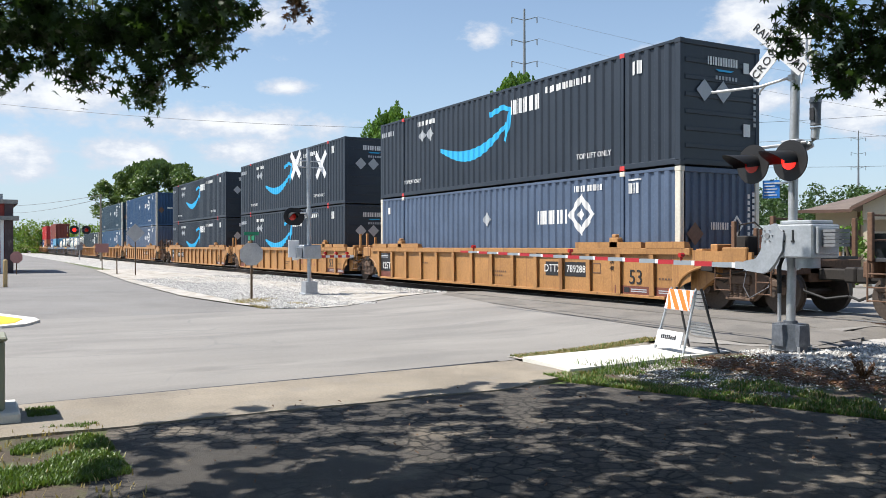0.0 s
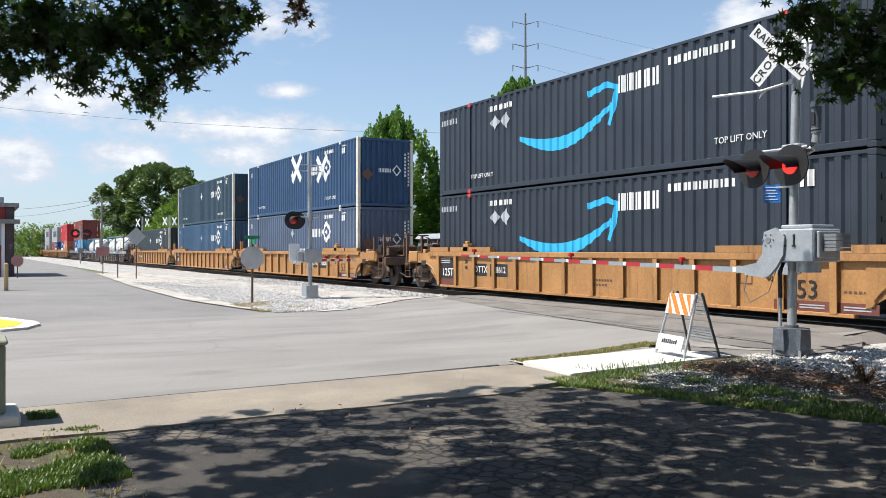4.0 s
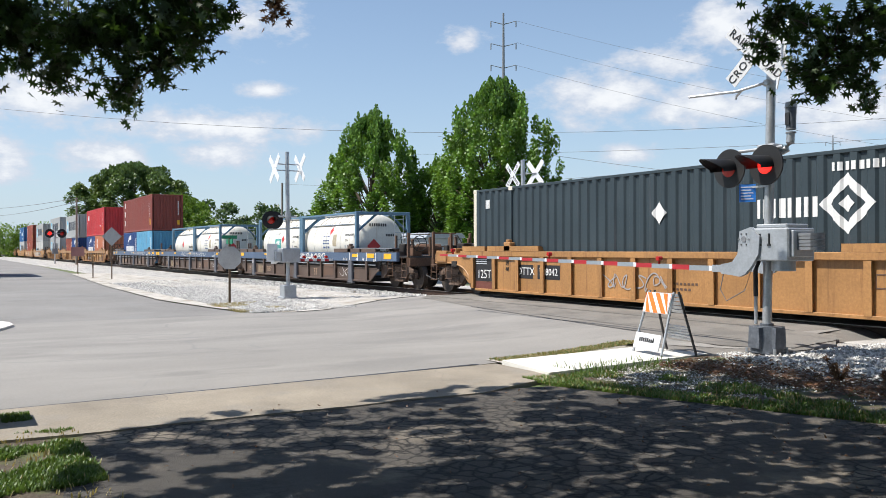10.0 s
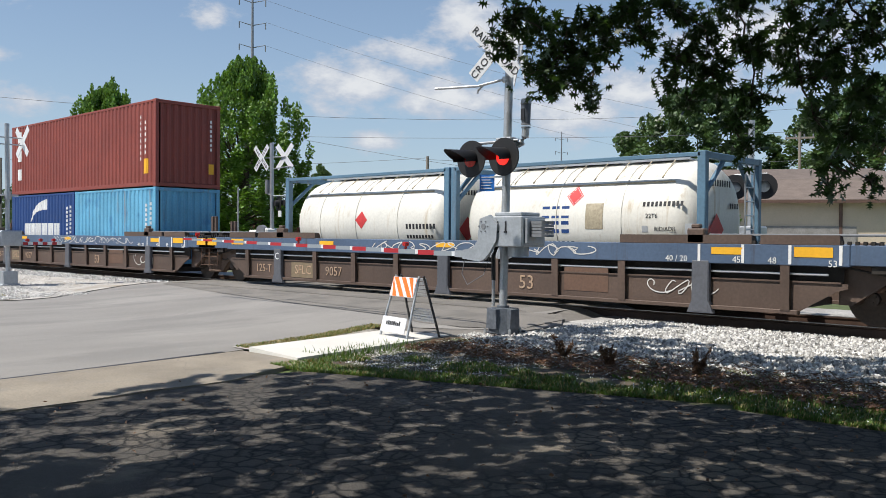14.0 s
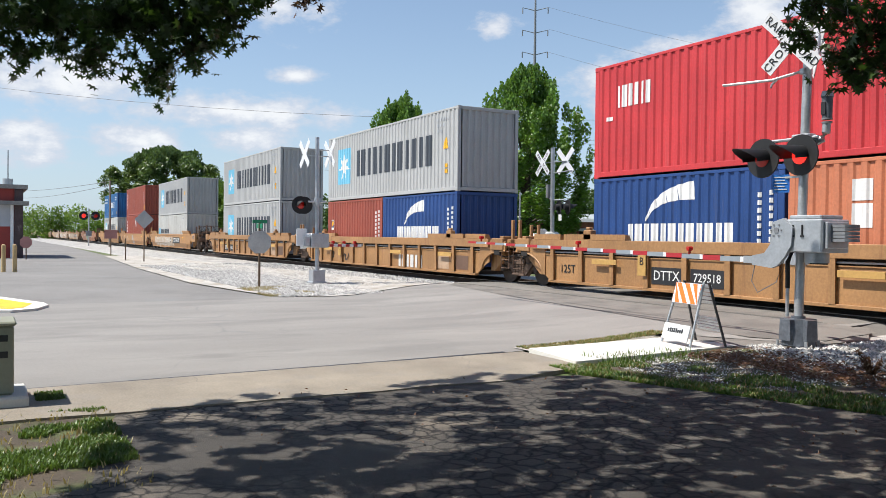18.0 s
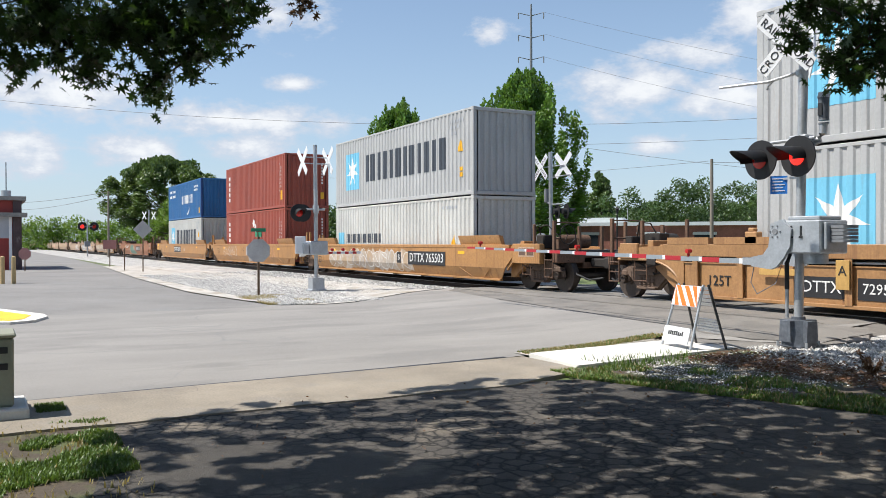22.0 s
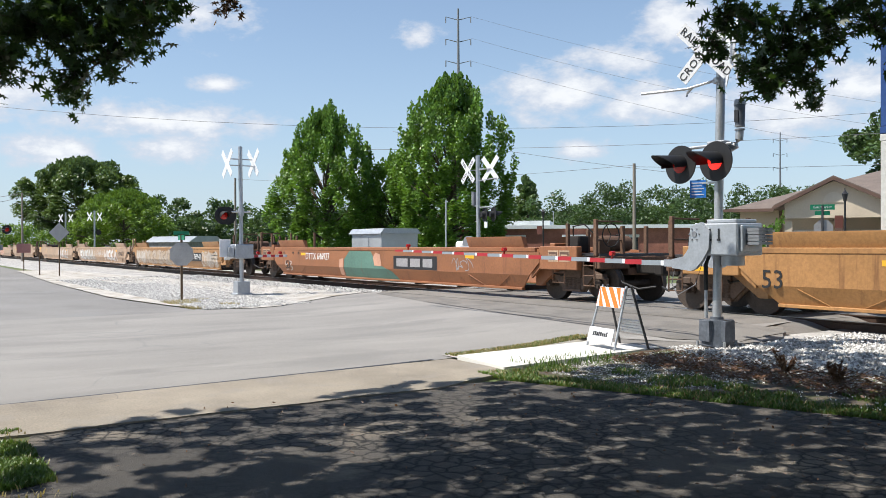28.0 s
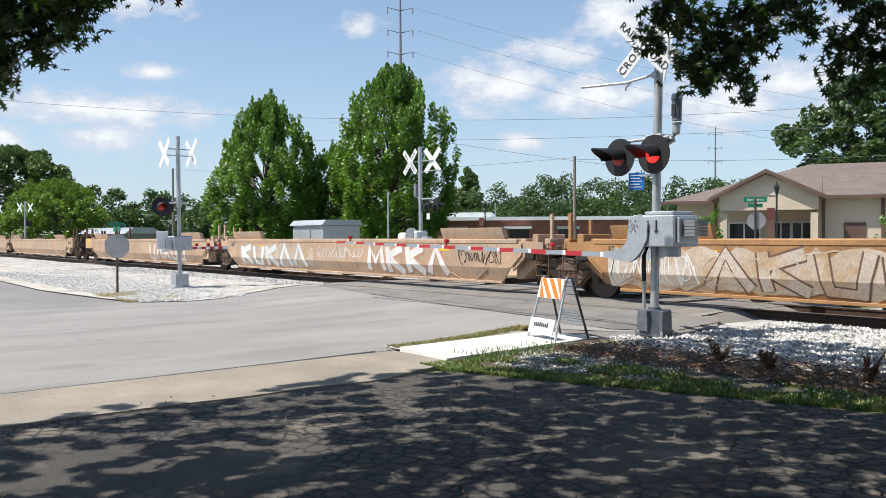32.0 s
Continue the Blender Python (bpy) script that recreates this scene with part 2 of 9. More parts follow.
M["arm_grey"] = mat("grey_sheeting", (0.26, 0.295, 0.325), 0.4, var=0.06)
M["clear_lens"] = mat("clear_lens", (0.55, 0.57, 0.58), 0.15, var=0.2)
M["car_paint"] = mat("silver_car_paint", (0.45, 0.47, 0.5), 0.3, 0.4, var=0.05)
M["orange_refl"] = mat("orange_sheeting", (0.85, 0.17, 0.015), 0.42, var=0.08)
M["white"] = mat("white_paint", (0.78, 0.78, 0.76), 0.5, var=0.06)
M["letter_black"] = mat("black_letters", (0.02, 0.02, 0.02), 0.5, var=0.1)
M["letter_white"] = mat("white_letters", (0.72, 0.72, 0.70), 0.55, var=0.14, scale=3)
M["blue_sign"] = mat("blue_sign", (0.03, 0.19, 0.62), 0.4, var=0.06)
M["green_sign"] = mat("green_sign", (0.01, 0.20, 0.10), 0.4, var=0.06)
M["sign_back"] = mat("sign_back_metal", (0.36, 0.355, 0.35), 0.5, 0.35, var=0.12, scale=4)
M["sign_faded"] = mat("faded_red_sign", (0.36, 0.17, 0.15), 0.6, var=0.15)
M["post_rust"] = mat("rusted_post", (0.13, 0.085, 0.05), 0.75, 0.2, var=0.3)
M["yellow"] = mat("yellow_kerb_paint", (0.75, 0.50, 0.03), 0.7, var=0.15, scale=3)
M["bollard_tan"] = mat("faded_yellow_paint", (0.48, 0.34, 0.16), 0.7, var=0.15, scale=3)
M["wood_pole"] = mat("weathered_pole", (0.23, 0.20, 0.165), 0.9, var=0.2, scale=2, stretch=(6, 6, 0.5), bump=0.3)
M["wire"] = mat("wire", (0.16, 0.16, 0.17), 0.6)
M["bark"] = mat("bark", (0.10, 0.075, 0.055), 0.95, var=0.35, scale=4, fine=18, bump=0.9, stretch=(3, 3, 0.8))
M["oak_leaf"] = leaf_mat("oak_leaves", (0.038, 0.074, 0.017), through_col=(0.075, 0.15, 0.018))
M["dead_leaf"] = leaf_mat("dead_leaves", (0.115, 0.062, 0.035))
M["gum_leaf"] = leaf_mat("bright_leaves", (0.105, 0.205, 0.028))
M["dark_leaf"] = leaf_mat("dark_leaves", (0.078, 0.13, 0.035))
M["bush_leaf"] = leaf_mat("lime_leaves", (0.115, 0.20, 0.025))
M["far_leaf"] = leaf_mat("far_leaves", (0.058, 0.105, 0.034))
M["grass"] = leaf_mat("grass_blades", (0.078, 0.135, 0.024), 0.5)
M["dry_grass"] = leaf_mat("dry_grass", (0.26, 0.22, 0.10))
M["twig"] = mat("dry_twigs", (0.10, 0.06, 0.04), 0.9, var=0.3)
M["stucco"] = mat("beige_stucco", (0.56, 0.47, 0.35), 0.9, var=0.07, scale=1.2, fine=30)
M["arch_cream"] = mat("cream_stucco", (0.62, 0.54, 0.42), 0.9, var=0.06)
M["shingle"] = mat("brown_shingles", (0.165, 0.13, 0.108), 0.9, var=0.2, scale=2, fine=12, stretch=(1, 1, 4))
M["trim_brown"] = mat("brown_trim", (0.12, 0.07, 0.05), 0.6)
M["brick_wall"] = mat("red_brick", (0.30, 0.125, 0.09), 0.9, var=0.2, scale=2.0, fine=14)
M["roof_white"] = mat("white_roofing", (0.68, 0.72, 0.72), 0.6, var=0.06)
M["stone_wall"] = mat("grey_stone_wall", (0.26, 0.25, 0.23), 0.9, var=0.25, scale=3)
M["glass_dark"] = mat("dark_glass", (0.02, 0.025, 0.03), 0.08, var=0.1)
M["metal_shed"] = mat("shed_metal", (0.42, 0.44, 0.45), 0.45, 0.4, var=0.1)
M["maroon"] = mat("maroon_siding", (0.30, 0.045, 0.035), 0.7, var=0.12)
M["pier_brown"] = mat("dark_brown_siding", (0.075, 0.05, 0.05), 0.8, var=0.35, scale=1.5, col2=(0.25, 0.22, 0.2), mix2=0.64)
M["awning"] = mat("grey_awning", (0.42, 0.43, 0.45), 0.7, var=0.08)
M["olive"] = mat("olive_cabinet", (0.27, 0.275, 0.205), 0.6, var=0.08)
M["plastic_white"] = mat("white_plastic", (0.72, 0.72, 0.68), 0.6, var=0.05)
M["hose"] = mat("rubber", (0.02, 0.02, 0.02), 0.7)



def paint(name, col, **kw):
    kw = {"rough": 0.55, "var": 0.14, "scale": 0.7, "fine": 18, "streak": 0.35, **kw}
    M[name] = mat(name, col, **kw)


paint("car_yellow", (0.37, 0.188, 0.066), var=0.2, streak=0.65, streak_col=(0.17, 0.075, 0.03))
paint("car_yellow_dusty", (0.335, 0.178, 0.072), var=0.2, streak=0.6, streak_col=(0.19, 0.085, 0.04))
paint("car_brown", (0.098, 0.066, 0.05), var=0.2, streak=0.3, streak_col=(0.06, 0.035, 0.025))
paint("faded_red", (0.27, 0.115, 0.06), var=0.2, streak=0.4, streak_col=(0.2, 0.09, 0.04))
paint("stencil_tan", (0.21, 0.16, 0.10), var=0.2, streak=0.2, streak_col=(0.1, 0.07, 0.05))
paint("post_grey", (0.10, 0.105, 0.12), var=0.2, streak=0.3, streak_col=(0.06, 0.04, 0.03))
paint("car_slate", (0.075, 0.115, 0.185), var=0.16, streak=0.4, streak_col=(0.05, 0.04, 0.035))
paint("car_oxide", (0.28, 0.115, 0.05), var=0.18, streak=0.5, streak_col=(0.12, 0.05, 0.03))
paint("car_tan", (0.43, 0.295, 0.195), var=0.2, streak=0.6, streak_col=(0.21, 0.11, 0.06), col2=(0.36, 0.27, 0.2), mix2=0.58)
paint("car_maroon", (0.15, 0.05, 0.035), var=0.2)
paint("car_rust", (0.125, 0.068, 0.04), rough=0.75, var=0.35, streak=0.3, streak_col=(0.06, 0.035, 0.025))
paint("ring_slate", (0.075, 0.108, 0.17), streak=0.35, streak_col=(0.13, 0.15, 0.18))
paint("ring_navy", (0.02, 0.062, 0.14), streak=0.3, streak_col=(0.07, 0.1, 0.14))
paint("undercarriage", (0.024, 0.02, 0.017), rough=0.8, var=0.35, streak=0)
paint("side_frame_rust", (0.125, 0.082, 0.058), rough=0.8, var=0.3, streak=0)
paint("placard_brown", (0.13, 0.075, 0.05), var=0.2, streak=0)
paint("wheel_steel", (0.075, 0.056, 0.044), rough=0.6, metal=0.3, var=0.3, streak=0)
paint("box_navy", (0.022, 0.031, 0.045), rough=0.5, streak=0.1, streak_col=(0.06, 0.07, 0.08))
paint("ring_blue", (0.036, 0.088, 0.165), streak=0.3, streak_col=(0.09, 0.11, 0.15))
paint("ring_dark", (0.022, 0.052, 0.08), streak=0.3, streak_col=(0.08, 0.09, 0.11))
paint("ring_grey", (0.027, 0.043, 0.052), streak=0.3, streak_col=(0.08, 0.08, 0.09))
paint("sea_grey", (0.40, 0.405, 0.40), rough=0.6, var=0.08, streak=0.22, streak_col=(0.26, 0.18, 0.12))
paint("pale_grey", (0.50, 0.50, 0.47), rough=0.65, var=0.12, streak=0.42, streak_col=(0.24, 0.12, 0.06))
paint("deep_blue", (0.012, 0.052, 0.19), streak=0.3, streak_col=(0.10, 0.10, 0.14))
paint("mid_blue", (0.022, 0.125, 0.31), streak=0.35, streak_col=(0.2, 0.12, 0.08))
paint("light_blue", (0.12, 0.37, 0.55), streak=0.55, streak_col=(0.22, 0.17, 0.14), col2=(0.07, 0.25, 0.44), mix2=0.62)
paint("oxide_red", (0.235, 0.052, 0.038), streak=0.3, streak_col=(0.13, 0.035, 0.025))
paint("brick_red", (0.30, 0.068, 0.042), streak=0.3, streak_col=(0.16, 0.045, 0.03))
paint("bright_red", (0.50, 0.035, 0.04), streak=0.3, streak_col=(0.36, 0.10, 0.09))
paint("tan_orange", (0.50, 0.17, 0.085), streak=0.4, streak_col=(0.26, 0.09, 0.05))
paint("tank_white", (0.70, 0.68, 0.61), rough=0.45, var=0.09, streak=0.5, streak_col=(0.45, 0.34, 0.2))
paint("frame_blue", (0.10, 0.19, 0.27), streak=0.4, streak_col=(0.13, 0.08, 0.05))
paint("cream_post", (0.66, 0.62, 0.52), var=0.12, streak=0.5, streak_col=(0.25, 0.14, 0.07))
paint("cyan_mark", (0.03, 0.42, 0.74), streak=0.0, var=0.05)
paint("sky_mark", (0.17, 0.50, 0.68), streak=0.1, var=0.06)
paint("slate_mark", (0.05, 0.06, 0.075), streak=0.1, var=0.1)
paint("white_mark", (0.74, 0.74, 0.72), streak=0.12, var=0.08, streak_col=(0.4, 0.35, 0.3))
paint("grey_mark", (0.40, 0.42, 0.44), streak=0.0, var=0.08)
paint("amber_mark", (0.80, 0.42, 0.02), streak=0.0, var=0.08)
paint("black_mark", (0.02, 0.02, 0.022), streak=0.1)
paint("red_mark", (0.55, 0.04, 0.04), streak=0.0)
paint("graffiti_white", (0.62, 0.61, 0.58), var=0.2, streak=0.2, streak_col=(0.35, 0.26, 0.2))
paint("graffiti_pale", (0.47, 0.40, 0.33), var=0.25, streak=0.35, streak_col=(0.36, 0.24, 0.14), col2=(0.42, 0.30, 0.19), mix2=0.5)
paint("car_gold", (0.50, 0.30, 0.09), streak=0.2)
paint("tank_stain", (0.42, 0.36, 0.25), streak=0.0, var=0.3)
paint("graffiti_green", (0.10, 0.20, 0.155), var=0.2, streak=0.2)
paint("graffiti_pink", (0.55, 0.30, 0.20), var=0.15, streak=0.1)
paint("graffiti_grey", (0.32, 0.31, 0.31), var=0.2, streak=0.2)
paint("teal_mark", (0.06, 0.30, 0.27), streak=0.0)


# ---------------------------------------------------------------- mesh tools
def bm_new():
    return bmesh.new()


def box(bm, x0, x1, y0, y1, z0, z1, bev=0.0):
    vs = [bm.verts.new(p) for p in ((x0, y0, z0), (x1, y0, z0), (x1, y1, z0), (x0, y1, z0), (x0, y0, z1), (x1, y0, z1), (x1, y1, z1), (x0, y1, z1))]
    fs = [bm.faces.new([vs[i] for i in q]) for q in ((3, 2, 1, 0), (4, 5, 6, 7), (0, 1, 5, 4), (1, 2, 6, 5), (2, 3, 7, 6), (3, 0, 4, 7))]
    if bev:
        bmesh.ops.bevel(bm, geom=list({e for f in fs for e in f.edges}), offset=bev, segments=1, affect="EDGES", profile=0.5)
    return bm


def tube(bm, p, q, r, n=10, r2=None, caps=True):
    p, q = Vector(p), Vector(q)
    d = (q - p).normalized()
    u = d.orthogonal().normalized()
    v = d.cross(u)
    r2 = r if r2 is None else r2
    rings = [[bm.verts.new(c + (u * math.cos(6.28318 * i / n) + v * math.sin(6.28318 * i / n)) * rr) for i in range(n)] for c, rr in ((p, r), (q, r2))]
    for i in range(n):
        j = (i + 1) % n
        bm.faces.new((rings[0][i], rings[0][j], rings[1][j], rings[1][i]))
    if caps:
        bm.faces.new(rings[0][::-1])
        bm.faces.new(rings[1])
    return bm


def prism(bm, pts, a0, a1, axis="y"):
    """A polygon in the plane across the axis, drawn out from a0 to a1. For y the points are (x, z), for x (y, z), for z (x, y)."""
    def at(p, a):
        return {"y": (p[0], a, p[1]), "x": (a, p[0], p[1]), "z": (p[0], p[1], a)}[axis]
    lo, hi = [bm.verts.new(at(p, a0)) for p in pts], [bm.verts.new(at(p, a1)) for p in pts]
    n = len(pts)
    bm.faces.new(lo[::-1])
    bm.faces.new(hi)
    for i in range(n):
        j = (i + 1) % n
        bm.faces.new((lo[i], lo[j], hi[j], hi[i]))
    bmesh.ops.recalc_face_normals(bm, faces=bm.faces[:])
    return bm


def path_tube(bm, pts, r, n=8):
    """One round bar that follows the points."""
    pts = [Vector(p) for p in pts]
    rings = []
    for i, p in enumerate(pts):
        d = (pts[min(i + 1, len(pts) - 1)] - pts[max(i - 1, 0)]).normalized()
        u = d.cross(Vector((0.31, 0.17, 0.93))).normalized()
        v = d.cross(u)
        rings.append([bm.verts.new(p + (u * math.cos(6.28318 * k / n) + v * math.sin(6.28318 * k / n)) * r) for k in range(n)])
    for a, b in zip(rings, rings[1:]):
        for k in range(n):
            bm.faces.new((a[k], b[k], b[(k + 1) % n], a[(k + 1) % n]))
    bm.faces.new(rings[0])
    bm.faces.new(rings[-1][::-1])
    bmesh.ops.recalc_face_normals(bm, faces=bm.faces[:])
    return bm


def finish(name, bm, material, smooth=True):
    me = bpy.data.meshes.new(name)
    bm.to_mesh(me)
    bm.free()
    me.materials.append(M[material] if isinstance(material, str) else material)
    if smooth and len(me.polygons):
        me.polygons.foreach_set("use_smooth", [True] * len(me.polygons))
        me.set_sharp_from_angle(angle=radians(32))
    return me


def part(name, bm, material, parent, label=""):
    """Links a bmesh as one mesh object under a thing or a part."""
    ob = new(name, finish(name, bm, material) if isinstance(bm, bmesh.types.BMesh) else bm)
    ob.parent = parent
    if label:
        ob["label"] = label
    return ob


def thing(name, label, category, m=None, group="", kind=""):
    ob = new(name)
    ob.empty_display_size = 0.2
    if m is not None:
        ob.matrix_basis = m
    return tagged(ob, label, category, group, kind)


def solid(name, bm, material, label, category, m=None, group="", kind="", smooth=True):
    ob = new(name, finish(name, bm, material, smooth))
    if m is not None:
        ob.matrix_basis = m
    return tagged(ob, label, category, group, kind)


def words(text, size, x, y, z, depth=0.004, turn=None, spacing=1.0):
    """Raised letters of the built-in font as a bmesh, that stand on the x axis and face -y, with their middle at x."""
    cu = bpy.data.curves.new("letters", "FONT")
    cu.body, cu.size, cu.align_x, cu.align_y, cu.extrude, cu.space_character = text, size, "CENTER", "CENTER", depth / 2, spacing
    cu.resolution_u = 2
    ob = bpy.data.objects.new("letters", cu)
    me = bpy.data.meshes.new_from_object(ob)
    bm = bm_new()
    bm.from_mesh(me)
    bpy.data.objects.remove(ob)
    bpy.data.meshes.remove(me)
    bpy.data.curves.remove(cu)
    bmesh.ops.transform(bm, matrix=(turn or pose(x, y, z)) @ pose(0, 0, 0, 90), verts=bm.verts[:])
    return bm


# ---------------------------------------------------------------- the ground
def hump(x, y):
    """Height of the ground: level, but raised to the rails along the track."""
    d = abs(y - 15.33)
    u = min(1.0, max(0.0, (8.0 - d) / 5.2))
    w = min(1.0, max(0.0, min((-8.4 - x), (x + 24.4) * .8)))       # the street climbs to the rails, the bed beside it lies lower
    return 0.16 * u * u * (3 - 2 * u) * (.35 + .65 * w)


def sheet(name, outline, z, material, label, category, cell=0.0, follow=False):
    """A flat piece of ground from its outline, 'z' above the ground."""
    bm = bm_new()
    f = bm.faces.new([bm.verts.new((x, y, 0)) for x, y in outline])
    if cell:
        xs, ys = [p[0] for p in outline], [p[1] for p in outline]
        for lo, hi, no in ((min(xs), max(xs), (1, 0, 0)), (min(ys), max(ys), (0, 1, 0))):
            v = lo + cell
            while v < hi:
                bmesh.ops.bisect_plane(bm, geom=bm.verts[:] + bm.edges[:] + bm.faces[:], plane_co=tuple(c * v for c in no), plane_no=no)
                v += cell
    for v in bm.verts:
        v.co.z = z + (hump(v.co.x, v.co.y) if follow else 0)
    bmesh.ops.recalc_face_normals(bm, faces=bm.faces[:])
    if f.is_valid and bm.faces[:][0].normal.z < 0:
        bmesh.ops.reverse_faces(bm, faces=bm.faces[:])
    return solid(name, bm, material, label, category, kind="structure", smooth=follow)


bm = bm_new()
box(bm, -1800, 900, -900, 1800, -0.6, -0.03)
solid("ground", bm, "field", "grass and bare earth ground that reaches the horizon", "ground", kind="structure")
sheet("road", [(-20.7, -60), (-9.45, -60), (-9.5, 0.2), (-9.8, 4.5), (-9.95, 6.4), (-10.35, 8.2), (-10.7, 9.8), (-9.7, 10.0), (-9.05, 10.4), (-8.6, 11.2), (-8.75, 11.9), (-9.3, 12.6), (-9.6, 14.0), (-9.6, 17.5), (-9.5, 20), (-10, 60),
               (-24, 60), (-24, 22), (-23.2, 17.5), (-23.3, 12.6), (-22.4, 11.0), (-20.9, 8.6), (-20.9, 7.6), (-21.4, 6.6), (-20.7, 6.0)], 0.0, "road", "pale worn asphalt street that crosses the railway", "road", 0.8, True)
sheet("side_road", [(-260, -14), (-20.7, -14), (-20.7, 6.0), (-21.4, 6.6), (-23.0, 6.45), (-27, 6.0), (-32, 6.0), (-45, 6.5), (-62, 7.6), (-100, 8.4), (-260, 8.8)], -0.012, "side_road", "dark asphalt side street and yard beside the railway", "road")
sheet("parking_lot", [(-8.15, -30), (30, -30), (30, 7.9), (0, 7.7), (-2.1, 7.65), (-3.4, 7.6), (-5.2, 7.45), (-6.9, 6.75), (-7.95, 6.1), (-8.35, 3.7), (-8.25, 2.1), (-8.0, 1.05), (-5.7, 0.6), (-5.2, -1.5), (-8.1, -3)], 0.004, "lot", "old dark cracked asphalt yard in tree shade", "parking lot")
sheet("verge_soil", [(-8.3, -4), (-5.0, -3), (-5.0, 0.8), (-7.9, 1.2), (-8.3, 1.3)], -0.004, "soil", "bare trampled soil verge", "ground")
# concrete strip between street and yard
apron = thing("apron", "worn stained concrete driveway strip", "pavement", kind="structure")
slab = bm_new()
near, far = [], []
yy = -40.0
while yy < 6.7:
    near.append((-7.93 - (.5 * max(0, yy - 5.2) / 1.4) + .05 * noise.noise((yy * 1.3, 0, 4.1)) + .03 * noise.noise((yy * 5, 0, 1.1)), yy))
    far.append((-9.47 - 0.055 * max(0, yy) + .012 * noise.noise((yy * 2, 0, 7.7)), yy))
    yy += .2
prism(slab, near + far[::-1], -0.1, 0.02, "z")
part("slab", slab, "apron", apron)
pad = thing("walkway_pad", "new pale concrete walkway pad with sharp edges", "pavement", kind="structure")
prism(b := bm_new(), [(-9.85, 6.72), (-8.55, 6.55), (-8.9, 9.75), (-10.15, 9.75)], -0.1, 0.055, "z")
part("slab", b, "new_concrete", pad)
sheet("gravel_corner", [(-10.75, 9.7), (-8.5, 9.6), (-8.5, 12.2), (-9.2, 13.2), (-10.75, 13.2)], -0.006, "crossing", "dirty patched asphalt shoulder beside the crossing", "ground", .8, True)
sheet("verge_strip", [(-10.7, 9.9), (-10.3, 6.75), (-9.84, 6.75), (-10.14, 9.9)], 0.012, "gravel_dirt", "narrow weedy soil strip beside the street", "ground")
sheet("verge", [(-8.6, 6.5), (-7.9, 6.15), (-6.9, 6.8), (-5.2, 7.5), (-3.4, 7.62), (0, 7.7), (30, 7.9), (30, 10.6), (-3, 10.1), (-6, 9.6), (-9.0, 9.7)], 0.0, "soil", "soil verge with grass and dead stalks", "ground", 0.8, True)
# ballast bed beside and between the rails
def bed(name, x0, x1, near, cell):
    bm = bm_new()
    ys = [near, near + .7, 11.5, 12.6, 13.5, 14.1, 16.6, 17.3, 18.5, 19.6, 21.0]
    n = max(2, int((x1 - x0) / cell))
    rows_ = []
    r = random.Random(5)
    for i in range(n + 1):
        x = x0 + (x1 - x0) * i / n
        rows_.append([bm.verts.new((x, y, (-0.06 if j in (0, 10) else hump(x, y) * 0.4 + (r.uniform(-.025, .01) if 1 < j < 9 else 0.0) + (0.0 if 4 <= j <= 6 else 0.008)))) for j, y in enumerate(ys)])
    for a, b_ in zip(rows_, rows_[1:]):
        for j in range(len(ys) - 1):
            bm.faces.new((a[j], b_[j], b_[j + 1], a[j + 1]))
    # the second, darker ballast material lies between the rails
    for f in bm.faces:
        f.material_index = 1 if 14.2 < f.calc_center_median().y < 16.5 else 0
    me = finish(name, bm, "gravel")
    me.materials.append(M["gravel_dark"])
    return tagged(new(name, me), "bed of pale crushed limestone ballast", "ballast", kind="structure")


bed("ballast_east", -8.9, 120, 9.7, 1.0)
bed("ballast_west", -400, -23.2, 8.3, 1.2)
sheet("ballast_corner", [(-23.2, 12.7), (-22.3, 10.9), (-20.8, 8.6), (-20.75, 7.7), (-21.5, 6.7), (-23.2, 6.38), (-28, 5.9), (-40, 6.15), (-62, 7.3), (-62, 9.5), (-23.2, 12.9)], 0.018, "gravel_dirt", "dusty gravel shoulder that runs into the street", "ground", 1.0, True)
bm = bm_new()
prism(bm, [(-27, -2.6), (-18.9, .1), (-18.7, .5), (-19.0, .95), (-19.9, 1.25), (-20.6, 1.2), (-27, -1.2)], -.05, 0.05, "z")
kerb = solid("kerb_island", bm, "new_concrete", "pale concrete kerb island with a yellow painted nose", "kerb", kind="structure")
bm = bm_new()
prism(bm, [(-24, -1.4), (-19.3, .2), (-19.05, .5), (-19.3, .75), (-20.3, .95), (-24, -.4)], .05, 0.056, "z")
part("yellow_paint", bm, "yellow", kerb)
# cracks filled with tar, and the crossing's joint lines
for pts, w in (([(-9.47, -20), (-9.55, 0.3), (-9.82, 4.5), (-9.98, 6.4)], .085), ([(-18.4, 11.6), (-15.2, 11.2), (-12.9, 10.95), (-11.4, 10.8)], .035), ([(-15.5, 11.55), (-11.0, 11.2), (-9.5, 11.2)], .022)):
    bm = bm_new()
    for (xa, ya), (xb, yb) in zip(pts, pts[1:]):
        for s in range(6):
            u0, u1 = s / 6, (s + 1) / 6
            d = math.hypot(xb - xa, yb - ya)
            nx, ny = -(yb - ya) / d * w / 2, (xb - xa) / d * w / 2
            q = [(xa + (xb - xa) * u0, ya + (yb - ya) * u0), (xa + (xb - xa) * u1, ya + (yb - ya) * u1)]
            vs = [(q[0][0] - nx, q[0][1] - ny), (q[1][0] - nx, q[1][1] - ny), (q[1][0] + nx, q[1][1] + ny), (q[0][0] + nx, q[0][1] + ny)]
            bm.faces.new([bm.verts.new((x, y, hump(x, y) + 0.007)) for x, y in vs])
    bmesh.ops.recalc_face_normals(bm, faces=bm.faces[:])
    tagged(solid("joint_line", bm, "dark_steel", "dark tar-filled joint in the paving", "joint", smooth=False), kind="structure")

